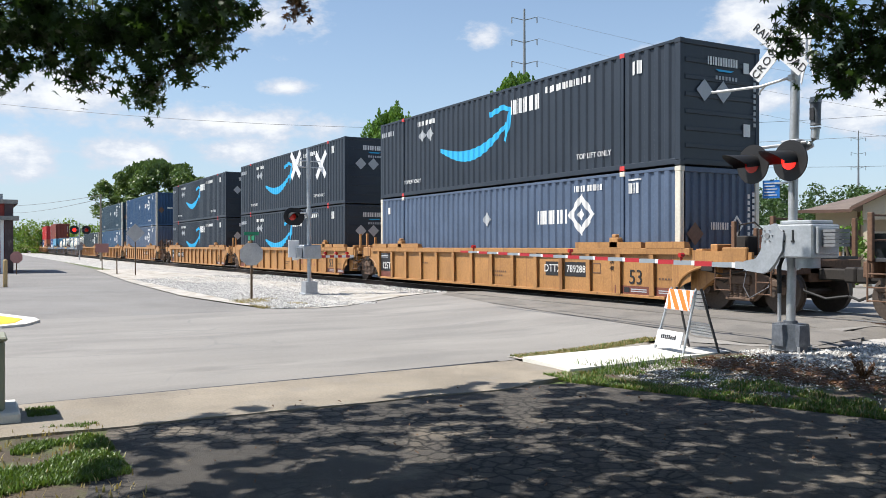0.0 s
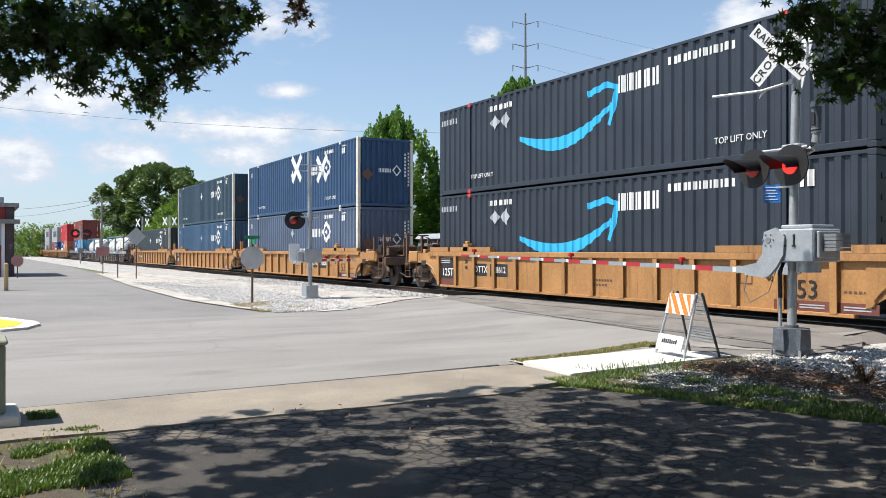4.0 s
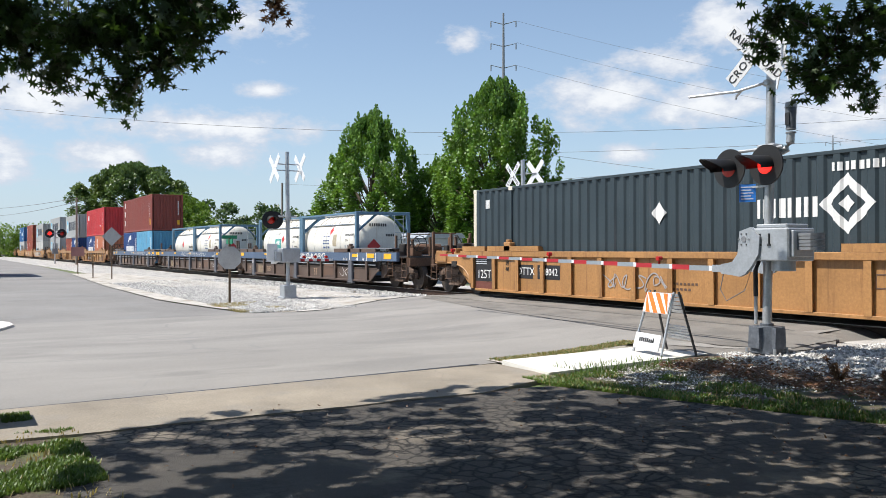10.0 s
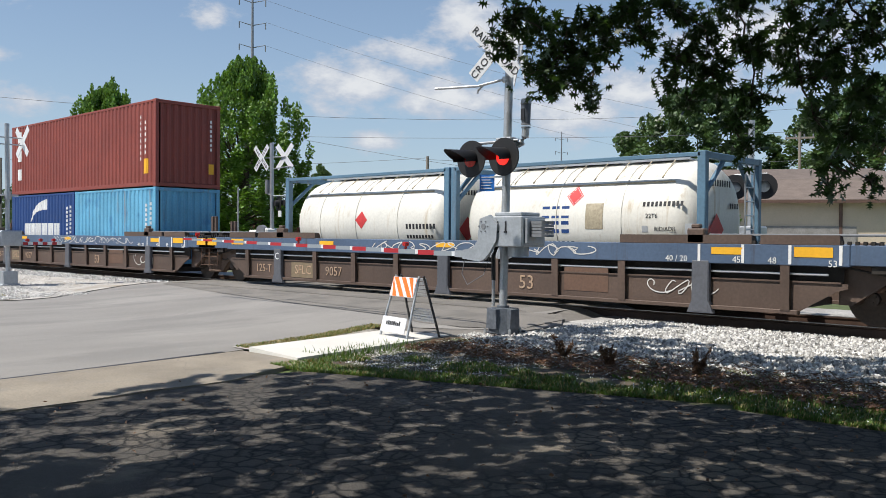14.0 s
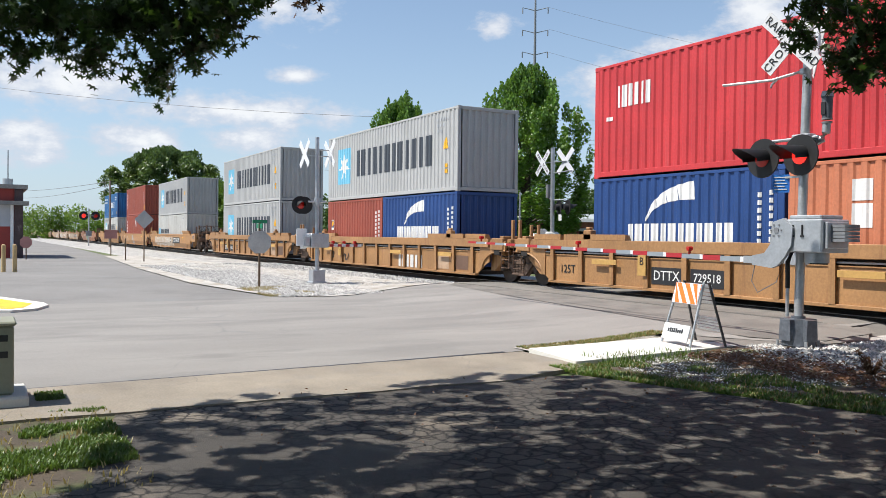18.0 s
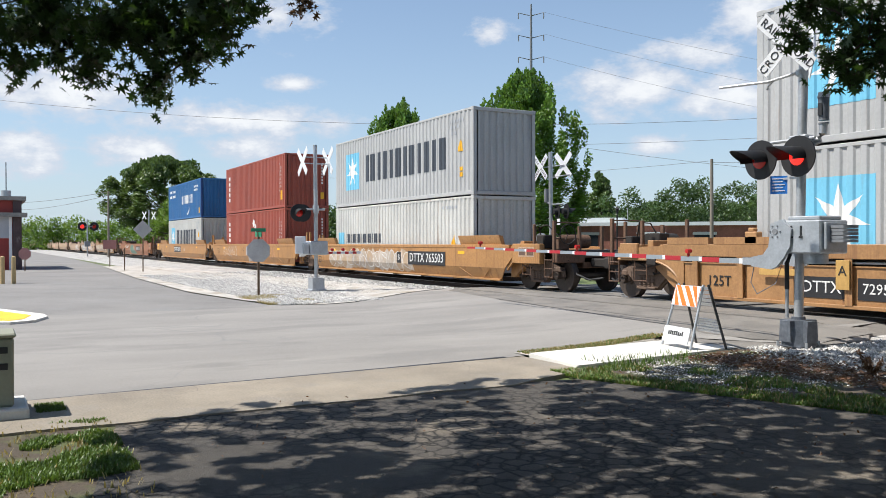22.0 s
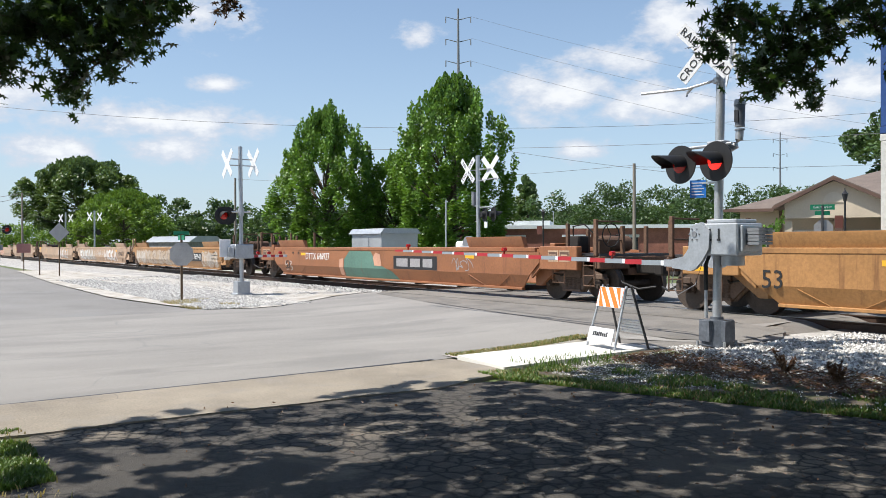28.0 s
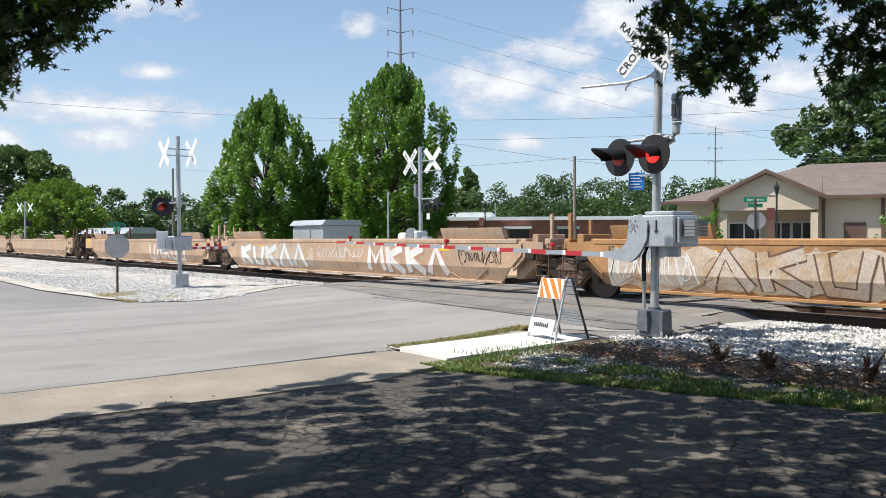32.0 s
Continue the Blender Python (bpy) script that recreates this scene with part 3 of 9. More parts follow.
sheet("crossing_approach", [(-23.0, 12.9), (-22.3, 12.3), (-18.4, 11.62), (-15.2, 11.22), (-12.9, 10.97), (-11.4, 10.85), (-10.2, 10.4), (-9.3, 10.45), (-8.85, 10.9), (-8.65, 11.4), (-8.75, 12.2), (-8.85, 12.9)], 0.0045, "crossing", "darker patched asphalt between the street and the rails", "road", 0.8, True)
# rails and ties
for side in (-0.7525, 0.7525):
    y = 15.33 + side
    rail = thing("rail", "rusty steel rail with a bright worn head", "rail", kind="structure")
    bm = bm_new()
    prism(bm, [(y - .075, .0), (y + .075, .0), (y + .02, .03), (y + .012, .15), (y + .036, .165), (y + .036, .19), (y - .036, .19), (y - .036, .165), (y - .012, .15), (y - .02, .03)], -420, 130, "x")
    part("rail_web", bm, "rail", rail)
    part("rail_head", box(bm_new(), -420, 130, y - .034, y + .034, .19, .2), "rail_top", rail)
# crossing panels between the rails
for y0, y1 in ((12.9, 14.5), (14.66, 16.0), (16.16, 17.7)):
    bm = bm_new()
    prism(bm, [(-23.9, -.02), (-23.0, .188), (-16, .192), (-9.95, .188), (-9.5, .14), (-8.95, -.02)], y0, y1)
    solid("crossing_panel", bm, "crossing", "darker asphalt crossing panel beside the rails", "road", kind="structure")
tie_me = finish("tie", box(bm_new(), -.115, .115, -1.3, 1.3, -.14, .012, .012), "tie")
ties = thing("ties", "creosoted wooden railway ties in the ballast", "railway ties", pose(0, 15.33, 0.0), kind="structure")
rr = random.Random(2)
x = -8.6
for i in range(60):
    o = part("tie", tie_me, None, ties)
    o.matrix_basis = pose(x, rr.uniform(-.04, .04), rr.uniform(0.0, .02), 0, 0, rr.uniform(-1.2, 1.2))
    x += .52
x = -23.5
for i in range(110):
    o = part("tie", tie_me, None, ties)
    o.matrix_basis = pose(x, rr.uniform(-.04, .04), rr.uniform(0.0, .02), 0, 0, rr.uniform(-1.2, 1.2))
    x -= .52


def chips(name, n, region, seed, smin, smax, zoff, material="stone", label="loose pale limestone chips"):
    """Loose stones over a region, as one mesh."""
    r = random.Random(seed)
    verts, faces = [], []
    base = [(1, 0, 0), (-1, 0, 0), (0, 1, 0), (0, -1, 0), (0, 0, 1), (0, 0, -1)]
    tri = [(0, 2, 4), (2, 1, 4), (1, 3, 4), (3, 0, 4), (2, 0, 5), (1, 2, 5), (3, 1, 5), (0, 3, 5)]
    for _ in range(n):
        x, y = region(r)
        s = r.uniform(smin, smax)
        rot = Euler((r.uniform(0, 6.28), r.uniform(0, 6.28), r.uniform(0, 6.28))).to_matrix()
        o = len(verts)
        for b_ in base:
            v = rot @ Vector((b_[0] * s * r.uniform(.7, 1.2), b_[1] * s * r.uniform(.5, 1.0), b_[2] * s * r.uniform(.5, .9)))
            verts.append((x + v.x, y + v.y, hump(x, y) * .6 + zoff - .014 + v.z))
        faces += [tuple(o + i for i in t) for t in tri]
    me = bpy.data.meshes.new(name)
    me.from_pydata(verts, [], faces)
    me.materials.append(M[material])
    return tagged(new(name, me), label, "gravel", kind="stuff")


def east_bed(r):
    while True:
        x, y = -8.8 + 14 * r.random() ** 1.3, r.uniform(9.8, 14.1)
        if x > -8.35 or y < 10.3:
            return x, y


chips("loose_ballast", 19000, east_bed, 1, .022, .05, .028)
chips("loose_ballast", 13000, lambda r: (-23.3 - 22 * r.random() ** 1.5, r.uniform(8.6, 14.2)), 2, .028, .06, .025)
chips("scattered_chips", 2600, lambda r: (r.uniform(-10, -6), 9.7 - 1.3 * r.random() ** 2), 3, .012, .03, .012)
chips("scattered_chips", 9000, lambda r: (-21.0 - 16 * r.random() ** 1.3, 9.6 - 2.9 * r.random() ** 1.3), 4, .02, .05, .035)
chips("shoulder_chips", 8000, lambda r: (-21.3 - 22 * r.random() ** 1.4, 6.75 + 1.6 * r.random()), 6, .02, .05, .03)
chips("road_grit", 260, lambda r: (r.uniform(-9.6, -4.0), r.uniform(-1, 7.2)), 5, .004, .010, .010, "gravel_dirt", "small grit on the paving")


def blades(name, n, region, seed, h0, h1, material, label, lean=.5, w=.006, zf=hump):
    """Grass as single bent blades, in one mesh."""
    r = random.Random(seed)
    verts, faces = [], []
    for _ in range(n):
        x, y = region(r)
        h, a, l = r.uniform(h0, h1), r.uniform(0, 6.28), r.uniform(.1, lean)
        z = zf(x, y) * .95
        dx, dy = math.cos(a), math.sin(a)
        o = len(verts)
        ww = w * r.uniform(.7, 1.5)
        verts += [(x - dy * ww, y + dx * ww, z), (x + dy * ww, y - dx * ww, z), (x + dx * l * h * .4 - dy * ww * .8, y + dy * l * h * .4 + dx * ww * .8, z + h * .6), (x + dx * l * h * .4 + dy * ww * .8, y + dy * l * h * .4 - dx * ww * .8, z + h * .6), (x + dx * l * h, y + dy * l * h, z + h)]
        faces += [(o, o + 1, o + 3, o + 2), (o + 2, o + 3, o + 4)]
    me = bpy.data.meshes.new(name)
    me.from_pydata(verts, [], faces)
    me.materials.append(M[material])
    return tagged(new(name, me), label, "grass", kind="stuff")


def clumped(r, x0, x1, y0, y1, sc=1.2, thr=.0):
    while True:
        x, y = r.uniform(x0, x1), r.uniform(y0, y1)
        if noise.noise((x * sc, y * sc, 3.3)) > thr:
            return x, y


def in_strip(r):
    while True:
        x = -8.6 + 16 * r.random()
        lo = 7.65 if x > -3.4 else 6.15 + max(0, x + 7.9) * .38
        y = lo + 1.7 * r.random() ** 1.5
        if y - lo < .55 or noise.noise((x * 1.6, y * 1.6, 1.7)) + .5 - .45 * (y - lo) > 0:
            return x, y


blades("grass_tuft", 19000, lambda r: clumped(r, -8.2, -5.9, -1.2, .98, 1.9, .02), 1, .018, .055, "grass", "tufts of bright green grass on the verge", .9)
blades("grass_tuft", 1000, lambda r: clumped(r, -8.2, -5.6, -1.6, 1.0, 1.5, -.3), 2, .02, .06, "dry_grass", "dry yellowed grass stalks", .9)
blades("grass_tuft", 1200, lambda r: (r.uniform(-9.2, -8.75), r.uniform(.45, .7)), 3, .02, .055, "grass", "small grass tuft at the kerb", .8)
blades("verge_grass", 42000, in_strip, 4, .012, .055, "grass", "green grass along the verge", 1.1, .007)
blades("verge_grass", 9000, in_strip, 5, .012, .06, "dry_grass", "dry grass along the verge", .9)
blades("strip_weeds", 1500, lambda r: ((lambda v: (-10.0 - .14 * (v - 6.8) - .32 * r.random(), v))(r.uniform(6.8, 9.8))), 6, .012, .05, "grass", "weeds in the strip beside the street", .8)
blades("strip_weeds", 2500, lambda r: ((lambda v: (-10.0 - .14 * (v - 6.8) - .32 * r.random(), v))(r.uniform(6.8, 9.8))), 7, .012, .05, "dry_grass", "dry weeds beside the street", .9)
blades("pad_weeds", 420, lambda r: (-8.75 - .25 * r.random() + .5 * r.random(), r.uniform(6.9, 8.6)), 8, .03, .14, "grass", "tall weeds at the edge of the concrete pad", .8)
blades("shoulder_weeds", 1500, lambda r: clumped(r, -26, -21.3, 6.5, 8.0, .9, .1), 9, .03, .1, "dry_grass", "dry weeds round the sign post", .9)
# brush pile of dead stalks
r = random.Random(9)
bm = bm_new()
for _ in range(120):
    x = r.uniform(-6.6, -1.2)
    y = 9.0 + .25 * (x + 7.6) * .25 + r.gauss(0, .28)
    p = Vector((x, y, .02 + .02 * r.random()))
    a = r.uniform(0, 6.28)
    for s in range(3):
        q = p + Vector((math.cos(a) * .15, math.sin(a) * .15, r.uniform(-.03, .07)))
        q.z = max(.02, min(.3, q.z))
        tube(bm, p, q, .0045, 4, caps=False)
        p, a = q, a + r.uniform(-.8, .8)
solid("brush_pile", bm, "twig", "tangle of dead brown twigs and stalks on the verge", "brush", kind="stuff")


def litter(name, n, region, seed, size, material, label):
    """Fallen leaves lying flat, as one mesh."""
    r = random.Random(seed)
    verts, faces = [], []
    for _ in range(n):
        x, y = region(r)
        s_, a = size * r.uniform(.5, 1.2), r.uniform(0, 6.28)
        z = hump(x, y) + .015 + r.uniform(0, .03)
        o = len(verts)
        for k, (u, v) in enumerate(((-1, 0), (0, -.45), (1, 0), (0, .45))):
            verts.append((x + s_ * (u * math.cos(a) - v * math.sin(a)), y + s_ * (u * math.sin(a) + v * math.cos(a)), z + r.uniform(-.01, .02)))
        faces.append((o, o + 1, o + 2, o + 3))
    me = bpy.data.meshes.new(name)
    me.from_pydata(verts, [], faces)
    me.materials.append(M[material])
    return tagged(new(name, me), label, "leaf litter", kind="stuff")


litter("leaf_litter", 8500, lambda r: (-8.6 + 9.5 * r.random(), 8.25 + .3 * r.random() + abs(r.gauss(0, .6))), 1, .035, "dead_leaf", "brown fallen leaves over the verge")
litter("yard_litter", 500, lambda r: (-8.2 + 8 * r.random(), 7.2 - 6 * r.random() ** 2), 2, .02, "dead_leaf", "few fallen leaves on the asphalt")

# upright dead weeds in the brush
for k, (wx, wy) in enumerate(((-5.55, 8.95), (-4.45, 9.05), (-6.3, 9.1), (-2.2, 9.3))):
    r = random.Random(70 + k)
    w = thing("dead_weed", "upright dead brown weed with curled leaves", "weed", pose(wx, wy, .02))
    bm = bm_new()
    tips = []
    for _ in range(9):
        a, l = r.uniform(0, 6.28), r.uniform(.10, .30)
        tip = (math.cos(a) * l * .5, math.sin(a) * l * .5, l)
        path_tube(bm, [(0, 0, 0), (tip[0] * .4, tip[1] * .4, l * .6), tip], .006, 4)
        tips.append(tip)
    part("stalk", bm, "twig", w)
    verts, faces = [], []
    for _ in range(190):
        t = tips[r.randrange(9)]
        u = r.uniform(.35, 1.05)
        p = Vector(t) * u
        o = len(verts)
        for q in ((-.05, 0, 0), (0, -.018, .01), (.06, 0, -.04), (0, .018, .01)):
            v = Euler((r.uniform(0, 6), r.uniform(0, 6), r.uniform(0, 6))).to_matrix() @ Vector(q)
            verts.append(tuple(p + v))
        faces.append((o, o + 1, o + 2, o + 3))
    me = bpy.data.meshes.new("curled_leaves")
    me.from_pydata(verts, [], faces)
    me.materials.append(M["dead_leaf"])
    part("curled_leaves", me, None, w)

# clover heads in the verge, and withered clumps standing in the brush
chips("pad_chips", 3600, lambda r: (-8.75 + 2.6 * r.random() ** 1.4, 6.95 + 2.5 * r.random()), 16, .010, .024, .012)
chips("verge_chips", 9000, lambda r: (-8.6 + 11 * r.random(), 8.5 + 1.5 * r.random() ** .7), 15, .012, .028, .018)
chips("clover_heads", 420, lambda r: (-5.6 + 7 * r.random(), 7.75 + .9 * r.random() ** 1.3), 14, .006, .012, .055, "white", "small white clover heads in the grass")


# ---------------------------------------------------------------- trees
def leaf_mesh(name, spots, material, size, seed, lobed=False, droop=0.4):
    """Many leaves in one mesh at the given spots; each is a small bent blade, lobed for the near branches."""
    g = np.random.default_rng(seed)
    if lobed:
        out = [(0, -.5), (.06, -.24), (.34, -.30), (.10, -.06), (.46, .02), (.10, .15), (.32, .38), (.05, .30), (0, .58), (-.05, .30), (-.32, .38), (-.10, .15), (-.46, .02), (-.10, -.06), (-.34, -.30), (-.06, -.24)]
    else:
        out = [(0, -.5), (.33, .05), (0, .5), (-.33, .05)]
    p = np.array([tuple(q) for q in spots], dtype=float) if not isinstance(spots, np.ndarray) else spots
    n, k = len(p), len(out)
    flat = np.array([(u, v, -.25 * abs(u)) for u, v in out])
    a, b, c = g.uniform(-1.2, 1.2, n) + droop, g.uniform(-1.0, 1.0, n), g.uniform(0, 6.2832, n)
    ca, sa, cb, sb, cc, sc = np.cos(a), np.sin(a), np.cos(b), np.sin(b), np.cos(c), np.sin(c)
    rot = np.stack([np.stack([cb * cc, sa * sb * cc - ca * sc, ca * sb * cc + sa * sc], -1),
                    np.stack([cb * sc, sa * sb * sc + ca * cc, ca * sb * sc - sa * cc], -1),
                    np.stack([-sb, sa * cb, ca * cb], -1)], 1)
    co = p[:, None, :] + np.einsum("nij,kj->nki", rot, flat) * (size * g.uniform(.65, 1.25, n))[:, None, None]
    me = bpy.data.meshes.new(name)
    me.vertices.add(n * k)
    me.vertices.foreach_set("co", co.astype(np.float32).ravel())
    me.loops.add(n * k)
    me.loops.foreach_set("vertex_index", np.arange(n * k, dtype=np.int32))
    me.polygons.add(n)
    me.polygons.foreach_set("loop_start", np.arange(0, n * k, k, dtype=np.int32))
    me.update(calc_edges=True)
    me.materials.append(M[material])
    return me


def limb(bm, p, q, r0, r1, bend=.12, seg=4, rg=None, n=7):
    """A tapered limb with a slight bend; returns its end."""
    rg = rg or random.Random(0)
    p, q = Vector(p), Vector(q)
    L = (q - p).length
    last = p
    for i in range(1, seg + 1):
        u = i / seg
        c = p.lerp(q, u) + (Vector((rg.uniform(-1, 1), rg.uniform(-1, 1), rg.uniform(-.6, .6))) * bend * L * .25 if i < seg else Vector())
        tube(bm, last, c, r0 + (r1 - r0) * (i - 1) / seg, n, r0 + (r1 - r0) * u, caps=False)
        last = c
    return last


def crown_tree(name, label, x, y, height, width, base, material, seed, leaves, leaf_size, form="dome", z0=0.0):
    """A tree with trunk, limbs and a crown of many leafy plumes of uneven outline with gaps between them."""
    r = random.Random(seed)
    g = np.random.default_rng(seed)
    t = thing(name, label, "tree", pose(x, y, z0))
    bm = bm_new()
    trunk_top = Vector((r.uniform(-.3, .3), r.uniform(-.3, .3), height * .8))
    limb(bm, (0, 0, -.1), trunk_top, height * .022 + .05, .04, .05, 6, r, 9)
    part("trunk", bm, "bark", t)
    plumes = []
    count = {"oval": 330, "dome": 240, "bush": 260, "small": 40, "cone": 110}[form]
    for i in range(count):
        v = (i + .5) / count
        if form == "dome":
            prof = math.sin(math.pi * min(1, .18 + .82 * v)) ** .55
        elif form == "bush":
            prof = math.sqrt(max(0.02, 1 - v * v))
        elif form == "cone":
            prof = (1.03 - v) ** .75 * (.72 + .28 * math.sin(v * 44))
        else:
            prof = min(1, .80 + .9 * v) * (1 - .88 * max(0, (v - .42) / .58) ** 1.9)
        a = i * 2.39996 + r.uniform(-.5, .5)
        lobe = 1 + .13 * math.sin(3 * a + 5 * v + seed) + .08 * math.sin(7 * a - 9 * v)
        rad = width / 2 * prof * lobe * r.choice((.5, .72, .88, .97, 1.02))
        z = base + (height - base) * v * .95 + r.uniform(-.3, .3)
        s = width * r.uniform(.042, .08) * (1 - .35 * v if form == "oval" else 1)
        tall = r.uniform(1.1, 2.2 + 1.6 * v) if form in ("oval", "small") else r.uniform(.55, 1.0)
        plumes.append((math.cos(a) * rad, math.sin(a) * rad, z, s, tall))
    lb = bm_new()
    for px, py, pz, s, tall in plumes[:int(count * .8):7]:
        limb(lb, (0, 0, max(base * .5, pz * .6)), (px, py, pz), .03 + height * .005, .015, .15, 3, r, 5)
    part("limb", lb, "bark", t)
    pl = np.array(plumes)
    w = pl[:, 3] ** 2
    pick = g.choice(len(pl), leaves, p=w / w.sum())
    d = g.normal(size=(leaves, 3))
    d /= np.linalg.norm(d, axis=1)[:, None]
    k = g.random(leaves) ** .4
    taper = np.where(d[:, 2] > 0, 1 - .55 * d[:, 2] ** 2, 1.0)
    sc = pl[pick, 3] * k
    spots = pl[pick, :3] + np.stack([d[:, 0] * sc * taper, d[:, 1] * sc * taper, d[:, 2] * sc * pl[pick, 4]], 1)
    spots[:, 2] = np.maximum(spots[:, 2], .12)
    part("crown", leaf_mesh("crown", spots, material, leaf_size, seed), None, t)
    return t


crown_tree("sweetgum_tree", "bright green sweetgum tree with a pointed full crown behind the tracks", -52.3, 25.0, 11.0, 6.9, 1.0, "gum_leaf", 1, 46000, .22, "oval")
crown_tree("sweetgum_tree", "tall bright green sweetgum tree with a broad crown behind the tracks", -45.6, 30.6, 12.7, 7.7, 1.0, "gum_leaf", 2, 60000, .22, "oval")
crown_tree("sweetgum_tree", "smaller bright green tree between two larger ones", -51.0, 29.6, 8.0, 4.6, .8, "gum_leaf", 3, 18000, .22, "oval")
crown_tree("oak_tree", "broad dark green oak beyond the tracks", -152.5, 28.2, 16.3, 18.8, 4.6, "dark_leaf", 4, 42000, .5, "dome")
crown_tree("round_bush_tree", "low round lime-green tree beyond the tracks", -109.5, 24.8, 8.5, 14.0, .2, "bush_leaf", 5, 40000, .3, "bush")
crown_tree("large_oak", "large dark green oak behind the beige building", -30.5, 63, 13.6, 11.5, 3.0, "far_leaf", 6, 36000, .34, "dome")
crown_tree("large_oak", "large dark green oak behind the beige building", -19, 66, 13.0, 14, 3.0, "far_leaf", 16, 30000, .36, "dome")


def wood_edge(name, label, spots, seed, material, leaves, size):
    """Far trees as uneven clumps, in one mesh."""
    g = np.random.default_rng(seed)
    sp = np.array(spots)
    pick = g.integers(0, len(sp), leaves)
    d = g.normal(size=(leaves, 3))
    d /= np.linalg.norm(d, axis=1)[:, None]
    p = sp[pick, :3] + d * (sp[pick, 3] * g.random(leaves) ** .4)[:, None] * (1, 1, .9)
    p[:, 2] = np.maximum(p[:, 2], .1)
    return tagged(new(name, leaf_mesh(name, p, material, size, seed)), label, "trees", kind="stuff")


r = random.Random(21)
spots = []
for i in range(170):
    a = radians(104 + 66 * i / 170)
    d = r.uniform(150, 185)
    h = r.uniform(6, 9.5)
    for k in range(7):
        q = r.uniform(0, 1)
        spots.append((d * math.cos(a) + r.uniform(-4, 4), d * math.sin(a) + r.uniform(-4, 4), h * q, 2.6 - 1.3 * q))
wood_edge("far_woods", "line of mixed green trees along the horizon", spots, 1, "far_leaf", 170000, .66)
spots = []
for i in range(60):
    a = radians(169 + 15 * i / 60)
    d = r.uniform(210, 260)
    for k in range(5):
        spots.append((d * math.cos(a), d * math.sin(a), r.uniform(.5, 6.8), r.uniform(1.4, 2.4)))
wood_edge("far_woods", "green trees at the far end of the track", spots, 2, "bush_leaf", 26000, .6)
spots = []
for i in range(70):
    a = radians(116 + 26 * i / 70)
    d = r.uniform(84, 100)
    h = r.uniform(4.6, 7.6)
    for k in range(7):
        q = r.uniform(0, 1)
        spots.append((d * math.cos(a) + r.uniform(-2, 2), d * math.sin(a) + r.uniform(-2, 2), h * q, 1.7 - .8 * q))
wood_edge("middle_woods", "green trees behind the brick building", spots, 3, "far_leaf", 80000, .3)


# the oak over the yard: trunk behind the viewer, low branches hanging into view
# hanging sprays: bearing and height as seen from the yard (degrees), radius
LEFT_SPRAYS = [(177.4, 12.8, 0.32), (174.9, 12.4, 0.32), (176.8, 14.8, 0.38), (173.3, 13.6, 0.34), (173.6, 11.2, 0.19), (170.6, 12.8, 0.32), (170.1, 10.4, 0.19), (169.9, 9.2, 0.09), (167.9, 13.7, 0.30), (168.2, 11.6, 0.21), (165.6, 14.2, 0.20), (164.5, 15.1, 0.13), (166.8, 15.5, 0.25), (170.6, 15.1, 0.34), (178.0, 10.8, 0.15), (174.2, 10.1, 0.09), (166.5, 12.4, 0.11), (180.4, 13.1, 0.38), (179.8, 11.0, 0.21)]
MIDDLE_SPRAYS = [(128.3, 14.3, 0.19), (126.4, 13.5, 0.25), (124.9, 12.1, 0.25), (123.8, 10.3, 0.19), (123.2, 9.0, 0.08), (126.4, 11.0, 0.17), (125.8, 9.6, 0.09), (129.0, 12.8, 0.12), (122.0, 13.8, 0.25), (122.7, 12.0, 0.17), (120.5, 14.8, 0.21), (119.8, 12.8, 0.17), (118.0, 14.7, 0.25), (115.9, 13.2, 0.30), (117.6, 11.5, 0.17), (118.0, 10.1, 0.15)]
RIGHT_SPRAYS = [(115.5, 10.4, 0.30), (113.1, 11.3, 0.34), (113.1, 8.5, 0.25), (114.1, 7.2, 0.19), (113.4, 5.7, 0.12), (116.9, 8.7, 0.15), (110.9, 12.8, 0.34), (110.2, 9.8, 0.30), (108.3, 11.3, 0.34), (106.4, 12.5, 0.30), (107.0, 8.6, 0.30), (109.5, 7.5, 0.21), (107.6, 6.6, 0.19), (106.0, 5.9, 0.17), (108.5, 4.6, 0.11), (108.6, 3.2, 0.12), (106.3, 3.5, 0.11), (114.2, 14.4, 0.30), (107.7, 14.2, 0.34), (110.9, 14.8, 0.25), (104.3, 9.4, 0.38), (103.7, 5.8, 0.25)]


